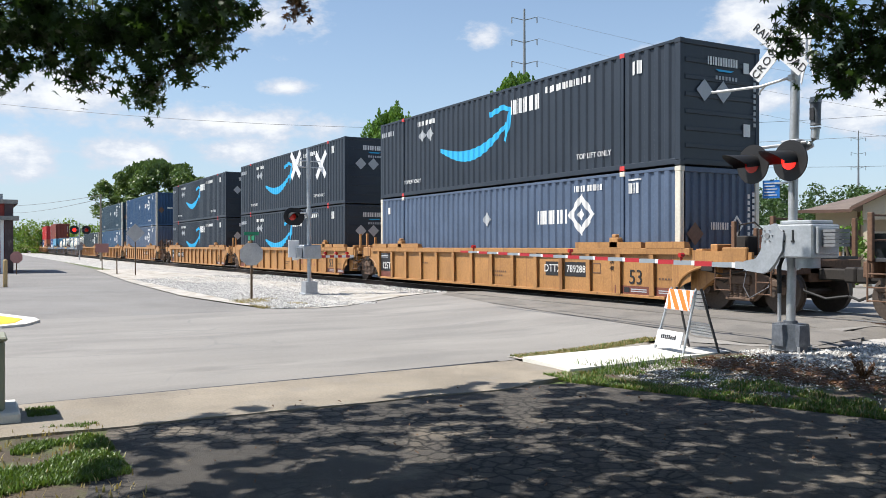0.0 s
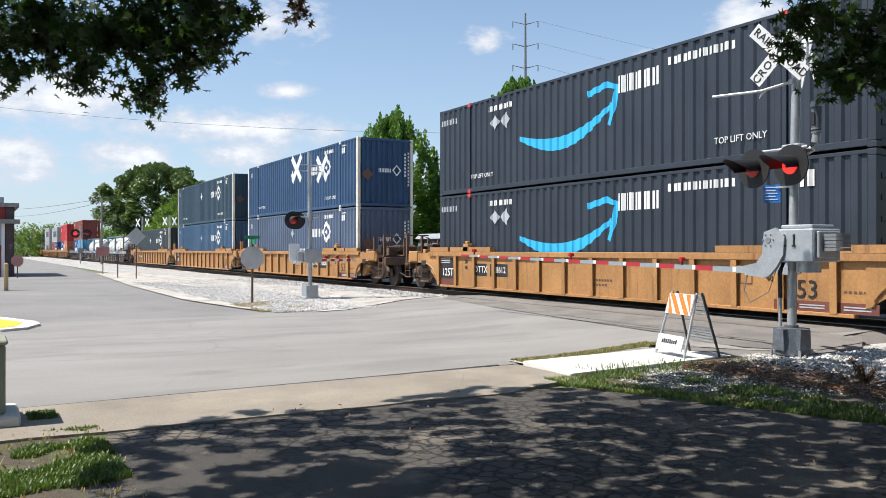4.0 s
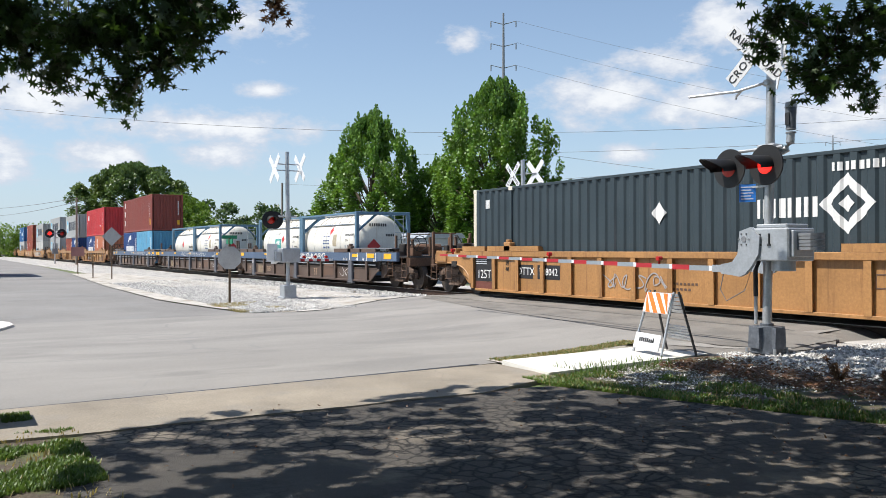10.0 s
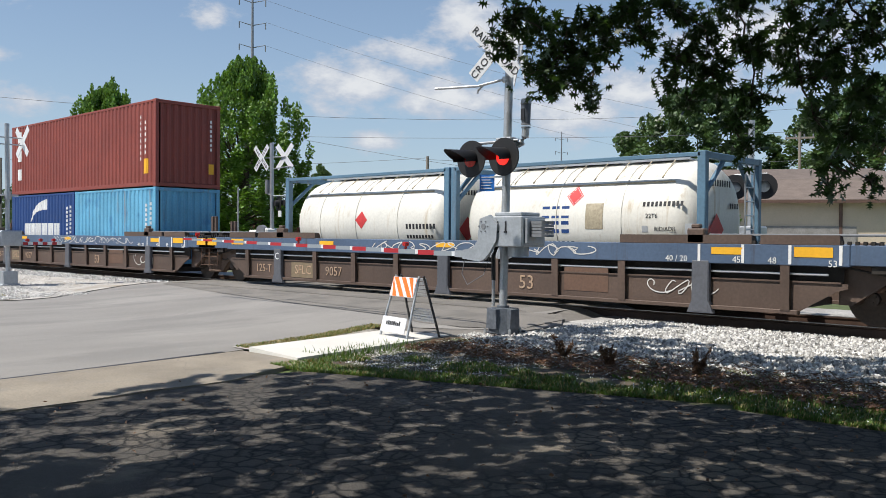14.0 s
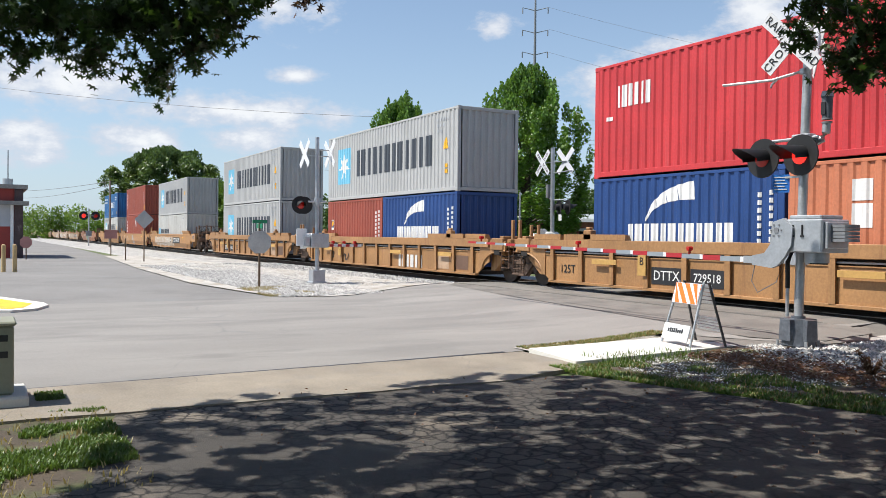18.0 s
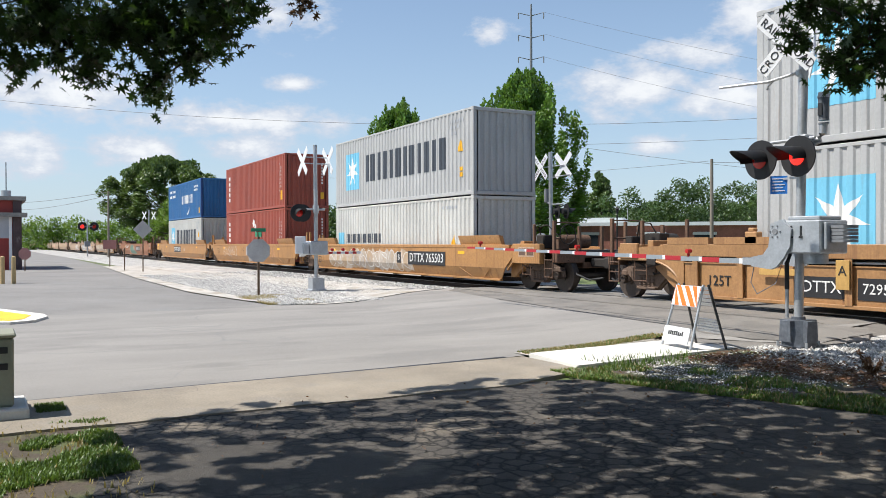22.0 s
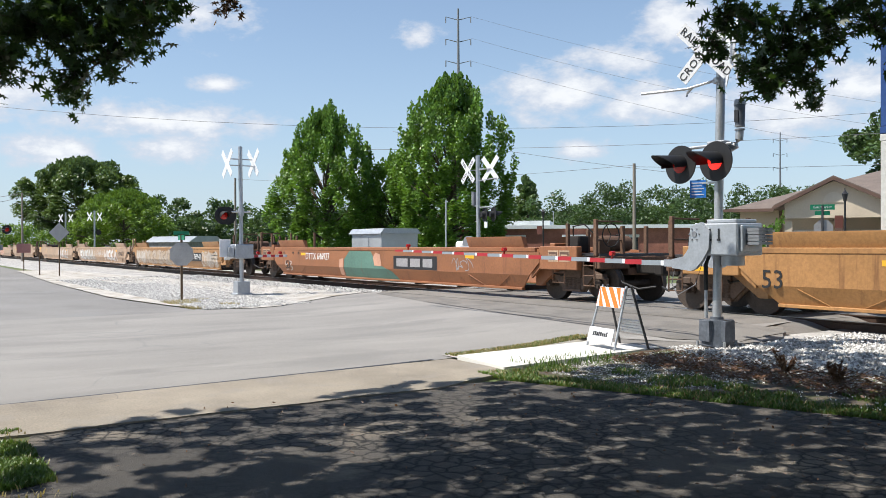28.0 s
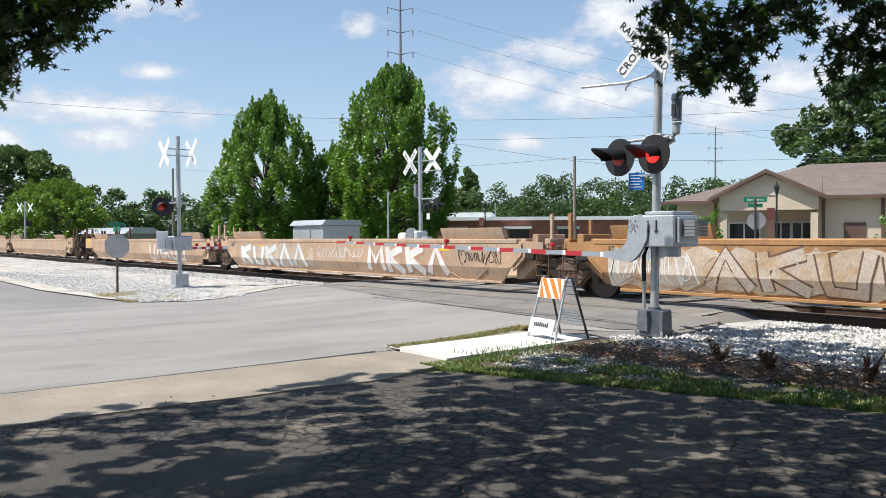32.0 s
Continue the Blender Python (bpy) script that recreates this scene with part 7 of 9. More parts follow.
def car_shared(car, colour, ends, top=1.35, beam=1.36, square=False, boxed=False):
    """Floor beams, end platforms, bolsters and bogies of one well unit. ends: 'joint' or 'coupler' at front and rear."""
    for k in range(7):
        xx = -7.2 + k * 2.4
        part("cross_beam", box(bm_new(), xx - 0.14, xx + 0.14, -beam, beam, 0.17, 0.31), "undercarriage", car)
    for sx, kind in ((1, ends[0]), (-1, ends[1])):
        bm = bm_new()
        xa, xb = sorted((sx * 8.35, sx * 9.75))
        box(bm, xa, xb, -0.42, 0.42, 0.72, 1.02, 0.03)
        part("draft_sill", bm, colour, car)
        bm = bm_new()
        prism(bm, [(sx * 8.3, 0.35), (sx * 8.5, 0.35), (sx * 9.1, 0.78), (sx * 9.1, 1.0), (sx * 8.3, 1.2)], -1.2, 1.2)
        part("end_sill", bm, colour, car)
        bm = bm_new()
        xa, xb = sorted((sx * 8.45, sx * 9.68))
        box(bm, xa, xb, -1.34, 1.34, 1.08, 1.2, 0.02)
        part("end_platform", bm, colour, car)
        for k in range(3):
            xx = sx * (8.6 + 0.42 * k)
            part("platform_block", box(bm_new(), min(xx, xx + sx * .2), max(xx, xx + sx * .2), -1.36, -0.7 + 0.25 * (k % 2), 1.2, 1.34 + 0.1 * (k % 2), 0.015), colour, car)
        if square:
            # the blue top rail runs on over the bogie; a row of short teeth stands on it
            for sy in (-1, 1):
                part("rail_extension", box(bm_new(), *sorted((sx * 8.55, sx * 10.1)), *sorted((sy * 1.36, sy * 1.495)), .98, top, .012), "car_slate", car)
            part("amber_plate", box(bm_new(), *sorted((sx * 9.1, sx * 9.7)), -1.5, -1.495, 1.06, 1.26), "amber_mark", car)
            bm = bm_new()
            for k in range(34):
                xx = sx * (6.0 + .115 * k)
                box(bm, xx - .028, xx + .028, -1.49, -1.44, top, top + .055)
            part("guide_teeth", bm, "undercarriage", car)
            part("walk_plank", box(bm_new(), *sorted((sx * 6.2, sx * 9.6)), -1.40, -1.08, top + .13, top + .17, .008), "grey_paint", car)
            for xx in (6.6, 8.0, 9.3):
                part("plank_bracket", box(bm_new(), sx * xx - .03, sx * xx + .03, -1.38, -1.12, top - .05, top + .13), "dark_steel", car)
            continue_ends = ()
        else:
            continue_ends = (-1, 1)
        if boxed and kind == "coupler":
            x0, x1 = sorted((sx * 8.75, sx * 10.15))
            eb = part("end_box", box(bm_new(), x0, x1, -1.475, -1.30, .78, 1.36, .02), colour, car)
            if sx < 0 and colour != "car_oxide":
                part("amber_plate", box(bm_new(), -9.75, -9.15, -1.481, -1.476, 1.12, 1.34), "amber_mark", eb)
                part("pale_label", box(bm_new(), -9.8, -9.5, -1.481, -1.476, .86, 1.02), "amber_mark", eb)
            else:
                # two dark notices in pale frames
                for xx in (9.1, 9.52) if sx > 0 else (-9.5, -9.92):
                    nb = part("notice_frame", box(bm_new(), xx, xx + .38, -1.481, -1.476, .98, 1.26), "car_tan", eb)
                    part("notice_face", box(bm_new(), xx + .03, xx + .35, -1.4835, -1.4815, 1.02, 1.22), "placard_brown", nb)
                    part("notice_line", box(bm_new(), xx + .06, xx + .3, -1.4855, -1.484, 1.13, 1.16), "car_tan", nb)
        for sy in continue_ends:
            far = 10.2 if kind == "coupler" and not boxed else 9.45
            if boxed:
                edge = [(8.95, 1.0), (8.62, .72), (8.4, .55)]
            else:
                edge = [(9.25 - 1.15 * math.sin(a * .1745), .40 + .58 * math.cos(a * .1745)) for a in range(10)] + [(7.95, .36)]
            bm = bm_new()
            prism(bm, [(sx * px, pz) for px, pz in [(edge[-1][0], top - .03), (far, top - .08), (far, .98)] + edge], sy * 1.36, sy * 1.43)
            part("end_bracket", bm, colour, car)
            if not boxed:
                # the rolled lip of the wheel opening
                part("arch_lip", path_tube(bm_new(), [(sx * px, sy * 1.42, pz) for px, pz in [(far, .98)] + edge[:-1]], .028, 6), colour, car)
                part("end_block", box(bm_new(), *sorted((sx * (far - .75), sx * (far - .1))), *sorted((sy * 1.38, sy * 1.475)), 1.0, top + .02, .02), colour, car)
        # steps, grab irons and standing posts
        for xx in (9.2, 9.62):
            o_ = part("ladder_stile", LADDER[0], None, car)
            o_.matrix_basis = pose(sx * xx, -1.40, 0.45)
        for zz in (0.47, 0.72, 0.97, 1.2):
            o_ = part("ladder_rung", LADDER[1], None, car)
            o_.matrix_basis = pose(sx * 9.41, -1.40, zz)
        for yy in (-1.22, -0.55):
            bm = bm_new()
            box(bm, sx * 9.55 - 0.045, sx * 9.55 + 0.045, yy - 0.04, yy + 0.04, 1.2, 1.92 if yy < -1 else 1.78, 0.01)
            part("end_post", bm, "car_rust" if kind == "coupler" else colour, car)
        for k_, (za, yy) in enumerate(((1.0, -1.3), (.82, -1.1))):
            part("train_pipe", path_tube(bm_new(), [(sx * 8.2, yy, za), (sx * 8.8, yy - .06, za - .12), (sx * 9.3, yy, za - .2), (sx * 9.9, yy + .2, za - .1)], .02, 6), "undercarriage", car)
        part("lever_box", box(bm_new(), sx * 9.0 - .16, sx * 9.0 + .16, -1.45, -1.36, .86, 1.04, .01), "undercarriage", car)
        if kind == "coupler":
            for k_ in range(4):
                part("brake_rod", tube(bm_new(), (sx * (9.2 + .35 * k_), -1.15 + .1 * k_, .62 + .05 * (k_ % 2)), (sx * (9.7 + .35 * k_), -.9, .9), .022, 6), "undercarriage", car)
            part("valve_block", box(bm_new(), sx * 9.45 - .2, sx * 9.45 + .2, -.95, -.6, 1.2, 1.62, .03), "undercarriage", car)
            part("retainer_pipe", path_tube(bm_new(), [(sx * 9.4, -.9, 1.6), (sx * 9.5, -1.0, 1.85), (sx * 9.9, -1.0, 1.9), (sx * 10.2, -.8, 1.55)], .018, 6), "undercarriage", car)
            bm = bm_new()
            xa, xb = sorted((sx * 9.75, sx * 10.75))
            box(bm, xa, xb, -0.36, 0.36, 0.66, 1.0, 0.03)
            xa, xb = sorted((sx * 10.55, sx * 10.75))
            box(bm, xa, xb, -1.3, 1.3, 0.82, 1.12, 0.02)
            part("buffer_beam", bm, "car_rust", car)
            bm = bm_new()
            xa, xb = sorted((sx * 9.7, sx * 10.7))
            box(bm, xa, xb, -1.25, 1.25, 1.12, 1.18)
            part("walkway", bm, "dark_steel", car)
            bm = bm_new()
            xa, xb = sorted((sx * 10.75, sx * 11.5))
            box(bm, xa, xb, -0.12, 0.12, 0.70, 0.94, 0.03)
            xa, xb = sorted((sx * 11.4, sx * 11.66))
            box(bm, xa, xb, -0.2, 0.14, 0.66, 0.98, 0.04)
            part("coupler", bm, "undercarriage", car)
            bm = bm_new()
            path_tube(bm, [(sx * 10.6, -0.7, 0.85), (sx * 10.9, -0.72, 0.5), (sx * 11.3, -0.6, 0.36), (sx * 11.65, -0.4, 0.42)], 0.028, 6)
            part("brake_hose", bm, "hose", car)
            for yy in (-1.28, -0.4, 0.4, 1.28):
                part("railing_post", box(bm_new(), sx * 10.6 - 0.05, sx * 10.6 + 0.05, yy - 0.04, yy + 0.04, 1.12, 2.0 if abs(yy) > 1 else 1.85, 0.01), "car_rust", car)
            for zz in (1.5, 1.95):
                part("railing_bar", tube(bm_new(), (sx * 10.6, -1.28, zz), (sx * 10.6, -0.4, zz), 0.02, 6), "car_rust", car)
            bm = bm_new()
            for yy in (-1.3,):
                for xx in (10.25, 10.62):
                    tube(bm, (sx * xx, yy - 0.05, 0.4), (sx * xx, yy - 0.05, 1.15), 0.017, 6)
                for zz in (0.42, 0.66, 0.9):
                    tube(bm, (sx * 10.25, yy - 0.05, zz), (sx * 10.62, yy - 0.05, zz), 0.015, 6)
            part("step", bm, "car_rust", car)
            # brake gear
            bm = bm_new()
            tube(bm, (sx * 10.05, -0.6, 1.42), (sx * 10.05, 0.3, 1.42), 0.2, 14)
            box(bm, sx * 10.3 - 0.12, sx * 10.3 + 0.12, -1.0, -0.62, 1.18, 1.55, 0.02)
            part("brake_reservoir", bm, "car_rust" if sx > 0 else "undercarriage", car)
            if sx > 0:
                bm = bm_new()
                ring = [(sx * 10.66, -0.85 + 0.28 * math.cos(a * 0.5236), 1.62 + 0.28 * math.sin(a * 0.5236)) for a in range(13)]
                path_tube(bm, ring, 0.016, 6)
                for a in (0, 4, 8):
                    tube(bm, ring[a], (sx * 10.66, -0.85, 1.62), 0.012, 5)
                part("hand_brake_wheel", bm, "undercarriage", car)
            bogie(car, sx * 9.8 - sx * 0.25)
        elif sx < 0:
            bogie(car, -9.8)


def paint_flat(car, name, polys, material, y, label=""):
    """Paint on a car's side; below z = 0.62 it follows the bent plate when y is just proud of it."""
    bm = bm_new()
    painted(bm, polys, y)
    if -1.5 < y < -1.47 and min(v.co.z for v in bm.verts) < .6:
        bmesh.ops.bisect_plane(bm, geom=bm.verts[:] + bm.edges[:] + bm.faces[:], plane_co=(0, 0, .62), plane_no=(0, 0, 1))
        for v in bm.verts:
            v.co.y += max(0, .62 - v.co.z) * .396
    bmesh.ops.recalc_face_normals(bm, faces=bm.faces[:])
    for f in bm.faces:
        if f.normal.y > 0:
            f.normal_flip()
    return part(name, finish(name, bm, material, False), None, car, label)


def text_on(car, text, size, x, z, y, material="letter_white", name="lettering"):
    return part(name, words(text, size, x, y, z, 0.006), material, car)


def ribbed_unit(x, ends, colour, label, extras=(), panel=None, chord=None, chord_low=1.2, rib_n=15, rib_col=None, top=1.35, wide_ribs=(), recess=0.0, square=False, first_rib=None, pitch=1.17):
    """A well car unit with ribbed plate sides."""
    car = thing("well_car", label, "railcar", pose(x, TRACK_Y, RAIL_Z), "well cars of the train")
    panel, chord, rib_col = panel or colour, chord or colour, rib_col or colour
    for sy in (-1, 1):
        bm = bm_new()
        box(bm, -8.55, 8.55, min(sy * 1.37, sy * 1.50), max(sy * 1.37, sy * 1.50), chord_low, top, 0.012)
        part("top_chord", bm, chord, car)
        bm = bm_new()
        prism(bm, [(-8.5, chord_low - recess), (8.5, chord_low - recess), (8.5, .62), (8.3, .55), (7.75, .22), (-7.75, .22), (-8.3, .55), (-8.5, .62)], sy * 1.37, sy * 1.40)
        part("side_plate", bm, panel, car)
        if recess:
            # near-black plate added behind the gap, stands in for the chord's shade
            ya, yb = sorted((sy * 1.27, sy * 1.30))
            part("inner_plate", box(bm_new(), -8.4, 8.4, ya, yb, .6, chord_low), "undercarriage", car)
            part("plate_lip", box(bm_new(), -8.4, 8.4, *sorted((sy * 1.37, sy * 1.425)), chord_low - recess, chord_low - recess + .025), panel, car)
            part("air_pipe", tube(bm_new(), (-8.2, sy * 1.40, chord_low - recess * .45), (8.2, sy * 1.40, chord_low - recess * .5), .021, 7), "grey_mark", car)
        bm = bm_new()
        box(bm, -7.75, 7.75, min(sy * 1.33, sy * 1.47), max(sy * 1.33, sy * 1.47), 0.17, 0.24, 0.008)
        part("bottom_flange", bm, colour, car)
    rib = bm_new()
    prism(rib, [(-1.40, 0.23), (-1.475, 0.23), (-1.475, 0.30), (-1.49, chord_low), (-1.40, chord_low)], -0.035, 0.035, "x")
    prism(rib, [(-1.465, 0.23), (-1.48, 0.23), (-1.495, chord_low), (-1.475, chord_low)], -0.075, 0.075, "x")
    rib_me = finish("rib", rib, rib_col)
    for k in range(rib_n):
        o = part("rib", rib_me, None, car)
        o.matrix_basis = pose(-7.55 + 15.1 * k / (rib_n - 1) if first_rib is None else first_rib + pitch * k, 0, 0)
    for xx in wide_ribs:
        bm = bm_new()
        box(bm, xx - 0.16, xx + 0.16, -1.515, -1.40, 0.1, chord_low + 0.05, 0.02)
        prism(bm, [(xx - 0.24, 0.1), (xx + 0.24, 0.1), (xx + 0.16, 0.3), (xx - 0.16, 0.3)], -1.51, -1.40)
        part("jacking_post", bm, "post_grey", car)
    for sx in (-1, 1):
        for xa, xb in ((4.5, 7.0), (7.15, 8.4)):
            bm = bm_new()
            x0, x1 = sorted((sx * xa, sx * xb))
            prism(bm, [(-1.50, top), (-1.30, top), (-1.36, top + 0.13), (-1.50, top + 0.15)], x0, x1, "x")
            part("container_guide", bm, colour, car)
        for xx in (6.0,):
            bm = bm_new()
            box(bm, sx * xx - 0.16, sx * xx + 0.16, -1.50, -1.32, top, top + 0.26, 0.02)
            box(bm, sx * xx - 0.1, sx * xx + 0.06, -1.47, -1.34, top + 0.26, top + 0.34, 0.02)
            part("locking_block", bm, colour, car)
    car_shared(car, colour, ends, top, square=square)
    for n in extras:
        n(car)
    RIDERS.append((car, x))
    return car


def smooth_unit(x, ends, colour, label, extras=()):
    """A well car unit with plain plate sides that bend in below."""
    car = thing("well_car", label, "railcar", pose(x, TRACK_Y, RAIL_Z), "well cars of the train")
    for sy in (-1, 1):
        bm = bm_new()
        box(bm, -8.6, 8.6, min(sy * 1.32, sy * 1.485), max(sy * 1.32, sy * 1.485), 1.22, 1.33, 0.012)
        part("top_chord", bm, colour, car)
        bm = bm_new()
        prism(bm, [(-8.75, 1.22), (8.75, 1.22), (8.75, .95), (8.35, .62), (-8.35, .62), (-8.75, .95)], sy * 1.44, sy * 1.47)
        part("upper_plate", bm, colour, car)
        bm = bm_new()
        a = [bm.verts.new(p) for p in ((-8.35, sy * 1.47, .62), (8.35, sy * 1.47, .62), (7.95, sy * 1.335, .28), (-7.95, sy * 1.335, .28))]
        b = [bm.verts.new(p) for p in ((-8.35, sy * 1.44, .62), (8.35, sy * 1.44, .62), (7.95, sy * 1.305, .28), (-7.95, sy * 1.305, .28))]
        bm.faces.new(a)
        bm.faces.new(b[::-1])
        for i in range(4):
            j = (i + 1) % 4
            bm.faces.new((a[i], b[i], b[j], a[j]))
        bmesh.ops.recalc_face_normals(bm, faces=bm.faces[:])
        part("lower_plate", bm, colour, car)
        bm = bm_new()
        box(bm, -7.95, 7.95, min(sy * 1.27, sy * 1.385), max(sy * 1.27, sy * 1.385), 0.22, 0.285, 0.008)
        part("bottom_flange", bm, colour, car)
    for sx in (-1, 1):
        bm = bm_new()
        for p, q in (((5.6, .58), (6.3, .28)), ((6.3, .28), (6.9, .28)), ((6.9, .28), (7.5, .58))):
            y0, y1 = (-1.475 + (0.62 - p[1]) * 0.4 - 0.004, -1.475 + (0.62 - q[1]) * 0.4 - 0.004)
            tube(bm, (sx * p[0], y0, p[1]), (sx * q[0], y1, q[1]), 0.009, 5)
        part("weld_bead", bm, colour, car)
        bm = bm_new()
        x0, x1 = sorted((sx * 5.6, sx * 8.1))
        prism(bm, [(-1.42, 1.33), (-1.30, 1.33), (-1.38, 1.60), (-1.52, 1.62), (-1.52, 1.58)], x0, x1, "x")
        part("container_guide", bm, colour, car)
        paint_flat(car, "reflector", [rect(sx * 5.7 - .22, sx * 5.7 + .22, 1.02, 1.12)], "amber_mark", -1.474)
    car_shared(car, colour, ends, 1.33, 1.2, boxed=True)
    for n in extras:
        n(car)
    RIDERS.append((car, x))
    return car


# --- lettering helpers for the sides
def t_(text, size, x, z, y=-1.412, m="letter_black"):
    return lambda c: text_on(c, text, size, x, z, y, m)


def p_(name, polys, m, y=-1.408):
    if name.endswith(("_bars", "_plate", "_tick")) and len(polys) < 9:
        return lambda c: [paint_flat(c, name[:-1] if name.endswith("s") else name, [q], m, y) for q in polys]
    return lambda c: paint_flat(c, name, polys, m, y)


def dttx(num, x, y=-1.478, size=0.36, z=0.92, plate=True):
    out = [t_("DTTX " + num, size, x, z, y - 0.004, "letter_white")]
    if plate:
        out.insert(0, p_("dark_plate", [rect(x - size * 3.25, x + size * 3.25, z - size * 0.55, z + size * 0.55)], "black_mark", y))
    return out


def scrawl(seed, x0, x1, z0, z1, n, w=0.045):
    """Loose sprayed loops that run on like a pen being tried."""
    r = random.Random(seed)
    polys = []
    step, zm, h = (x1 - x0) / n, (z0 + z1) / 2, (z1 - z0) / 2
    run, ph = [], r.uniform(0, 6.28)
    for i in range(n):
        fx, fz, amp = r.uniform(.9, 1.7), r.choice((1, 1, 2)), r.uniform(.45, .95)
        for s in range(9):
            u = s / 9
            a = ph + 6.283 * u
            run.append((x0 + (i + u) * step + step * .38 * math.cos(a * fx), zm + h * amp * math.sin(a * fz + .6 * i)))
        if r.random() < .35 or i == n - 1:
            polys += strokes(rounded(run, 2), w) if len(run) > 2 else []
            run = []
    return polys


def wavy_patch(r, x0, x1, z0, z1, rough=.5):
    """One irregular patch of paint: a band with an uneven upper and lower edge."""
    n = max(6, int((x1 - x0) / .22))
    up = [(x0 + (x1 - x0) * k / n, z1 - (z1 - z0) * rough * r.random() * (.5 if 0 < k < n else 1)) for k in range(n + 1)]
    dn = [(x0 + (x1 - x0) * k / n, z0 + (z1 - z0) * rough * .4 * r.random()) for k in range(n + 1)]
    return [[dn[k], dn[k + 1], up[k + 1], up[k]] for k in range(n)]


def lump_outlines(r, x0, x1, z0, z1, n, w):
    """Rounded outlines side by side, as in sprayed throw-ups."""
    out, step, zm, h = [], (x1 - x0) / n, (z0 + z1) / 2, (z1 - z0) / 2
    for i in range(n):
        cx, lean = x0 + (i + .5) * step, r.uniform(-.1, .3)
        k = r.choice((5, 6, 7))
        ring = []
        for j in range(k):
            a = 6.283 * j / k + r.uniform(-.35, .35)
            q = r.uniform(.55, 1.08)
            dz = math.sin(a) * h * q
            ring.append((cx + math.cos(a) * step * .62 * q + lean * dz, zm + dz))
        ring.append(ring[0])
        out += strokes(rounded(ring), w)
        if r.random() < .5:
            out += strokes(rounded([(cx - step * .3, zm + h * r.uniform(.0, .6)), (cx + step * .1, zm + h * r.uniform(-.2, .4)), (cx + step * .45, zm + h * r.uniform(-.6, .2))]), w)
    return out


def angular(seed, x0, x1, z0, z1, n, w):
    """Thin pointed slashes that cross one another."""
    r = random.Random(seed)
    out, x = [], x0
    for i in range(n):
        x = x0 + (x1 - x0) * i / n
        p = [(x + r.uniform(-.2, .3), r.uniform(z0, z1)) for _ in range(3)]
        p = [(q[0] + .25 * k, q[1]) for k, q in enumerate(p)]
        out += strokes(p, w)
    return out


def mural(seed, x0, x1, z0, z1, n, y, fill="graffiti_white", line="graffiti_grey"):
    """A washed patch of paint with rounded outlines over it."""
    r = random.Random(seed)
    return [p_("paint_wash", wavy_patch(r, x0, x1, z0, z1), fill, y), p_("sprayed_outline", lump_outlines(r, x0 + .1, x1 - .1, z0 + .1, z1 - .06, n, .03), line, y - 0.003)]


def bold(seed, x0, x1, z0, z1, n, y, fill="graffiti_pale", line="placard_brown"):
    """Broad sprayed strokes that lean on one another, each with a darker edge."""
    r = random.Random(seed)
    edge, face, step = [], [], (x1 - x0) / n
    for i in range(n):
        a = x0 + i * step
        kind = r.randrange(4)
        top, low = z1 - r.uniform(0, .06), z0 + r.uniform(0, .08)
        if kind == 0:
            run = [[(a, low), (a + .35 * step, top), (a + .8 * step, low)]]
        elif kind == 1:
            run = [[(a + .1 * step, low), (a + .02 * step, top)], [(a + .05 * step, (top + low) / 2 + .1), (a + .75 * step, top - .02)], [(a + .2 * step, (top + low) / 2), (a + .8 * step, low)]]
        elif kind == 2:
            run = [[(a, top), (a + .12 * step, low + .04), (a + .6 * step, low), (a + .75 * step, top)]]
        else:
            run = [[(a, low), (a + .1 * step, top), (a + .4 * step, low + .25), (a + .7 * step, top), (a + .8 * step, low)]]
        for q in run:
            edge += strokes(q, .30)
            face += strokes(q, .22)
    return [p_("sprayed_edge", edge, line, y), p_("sprayed_stroke", face, fill, y - .0035)]


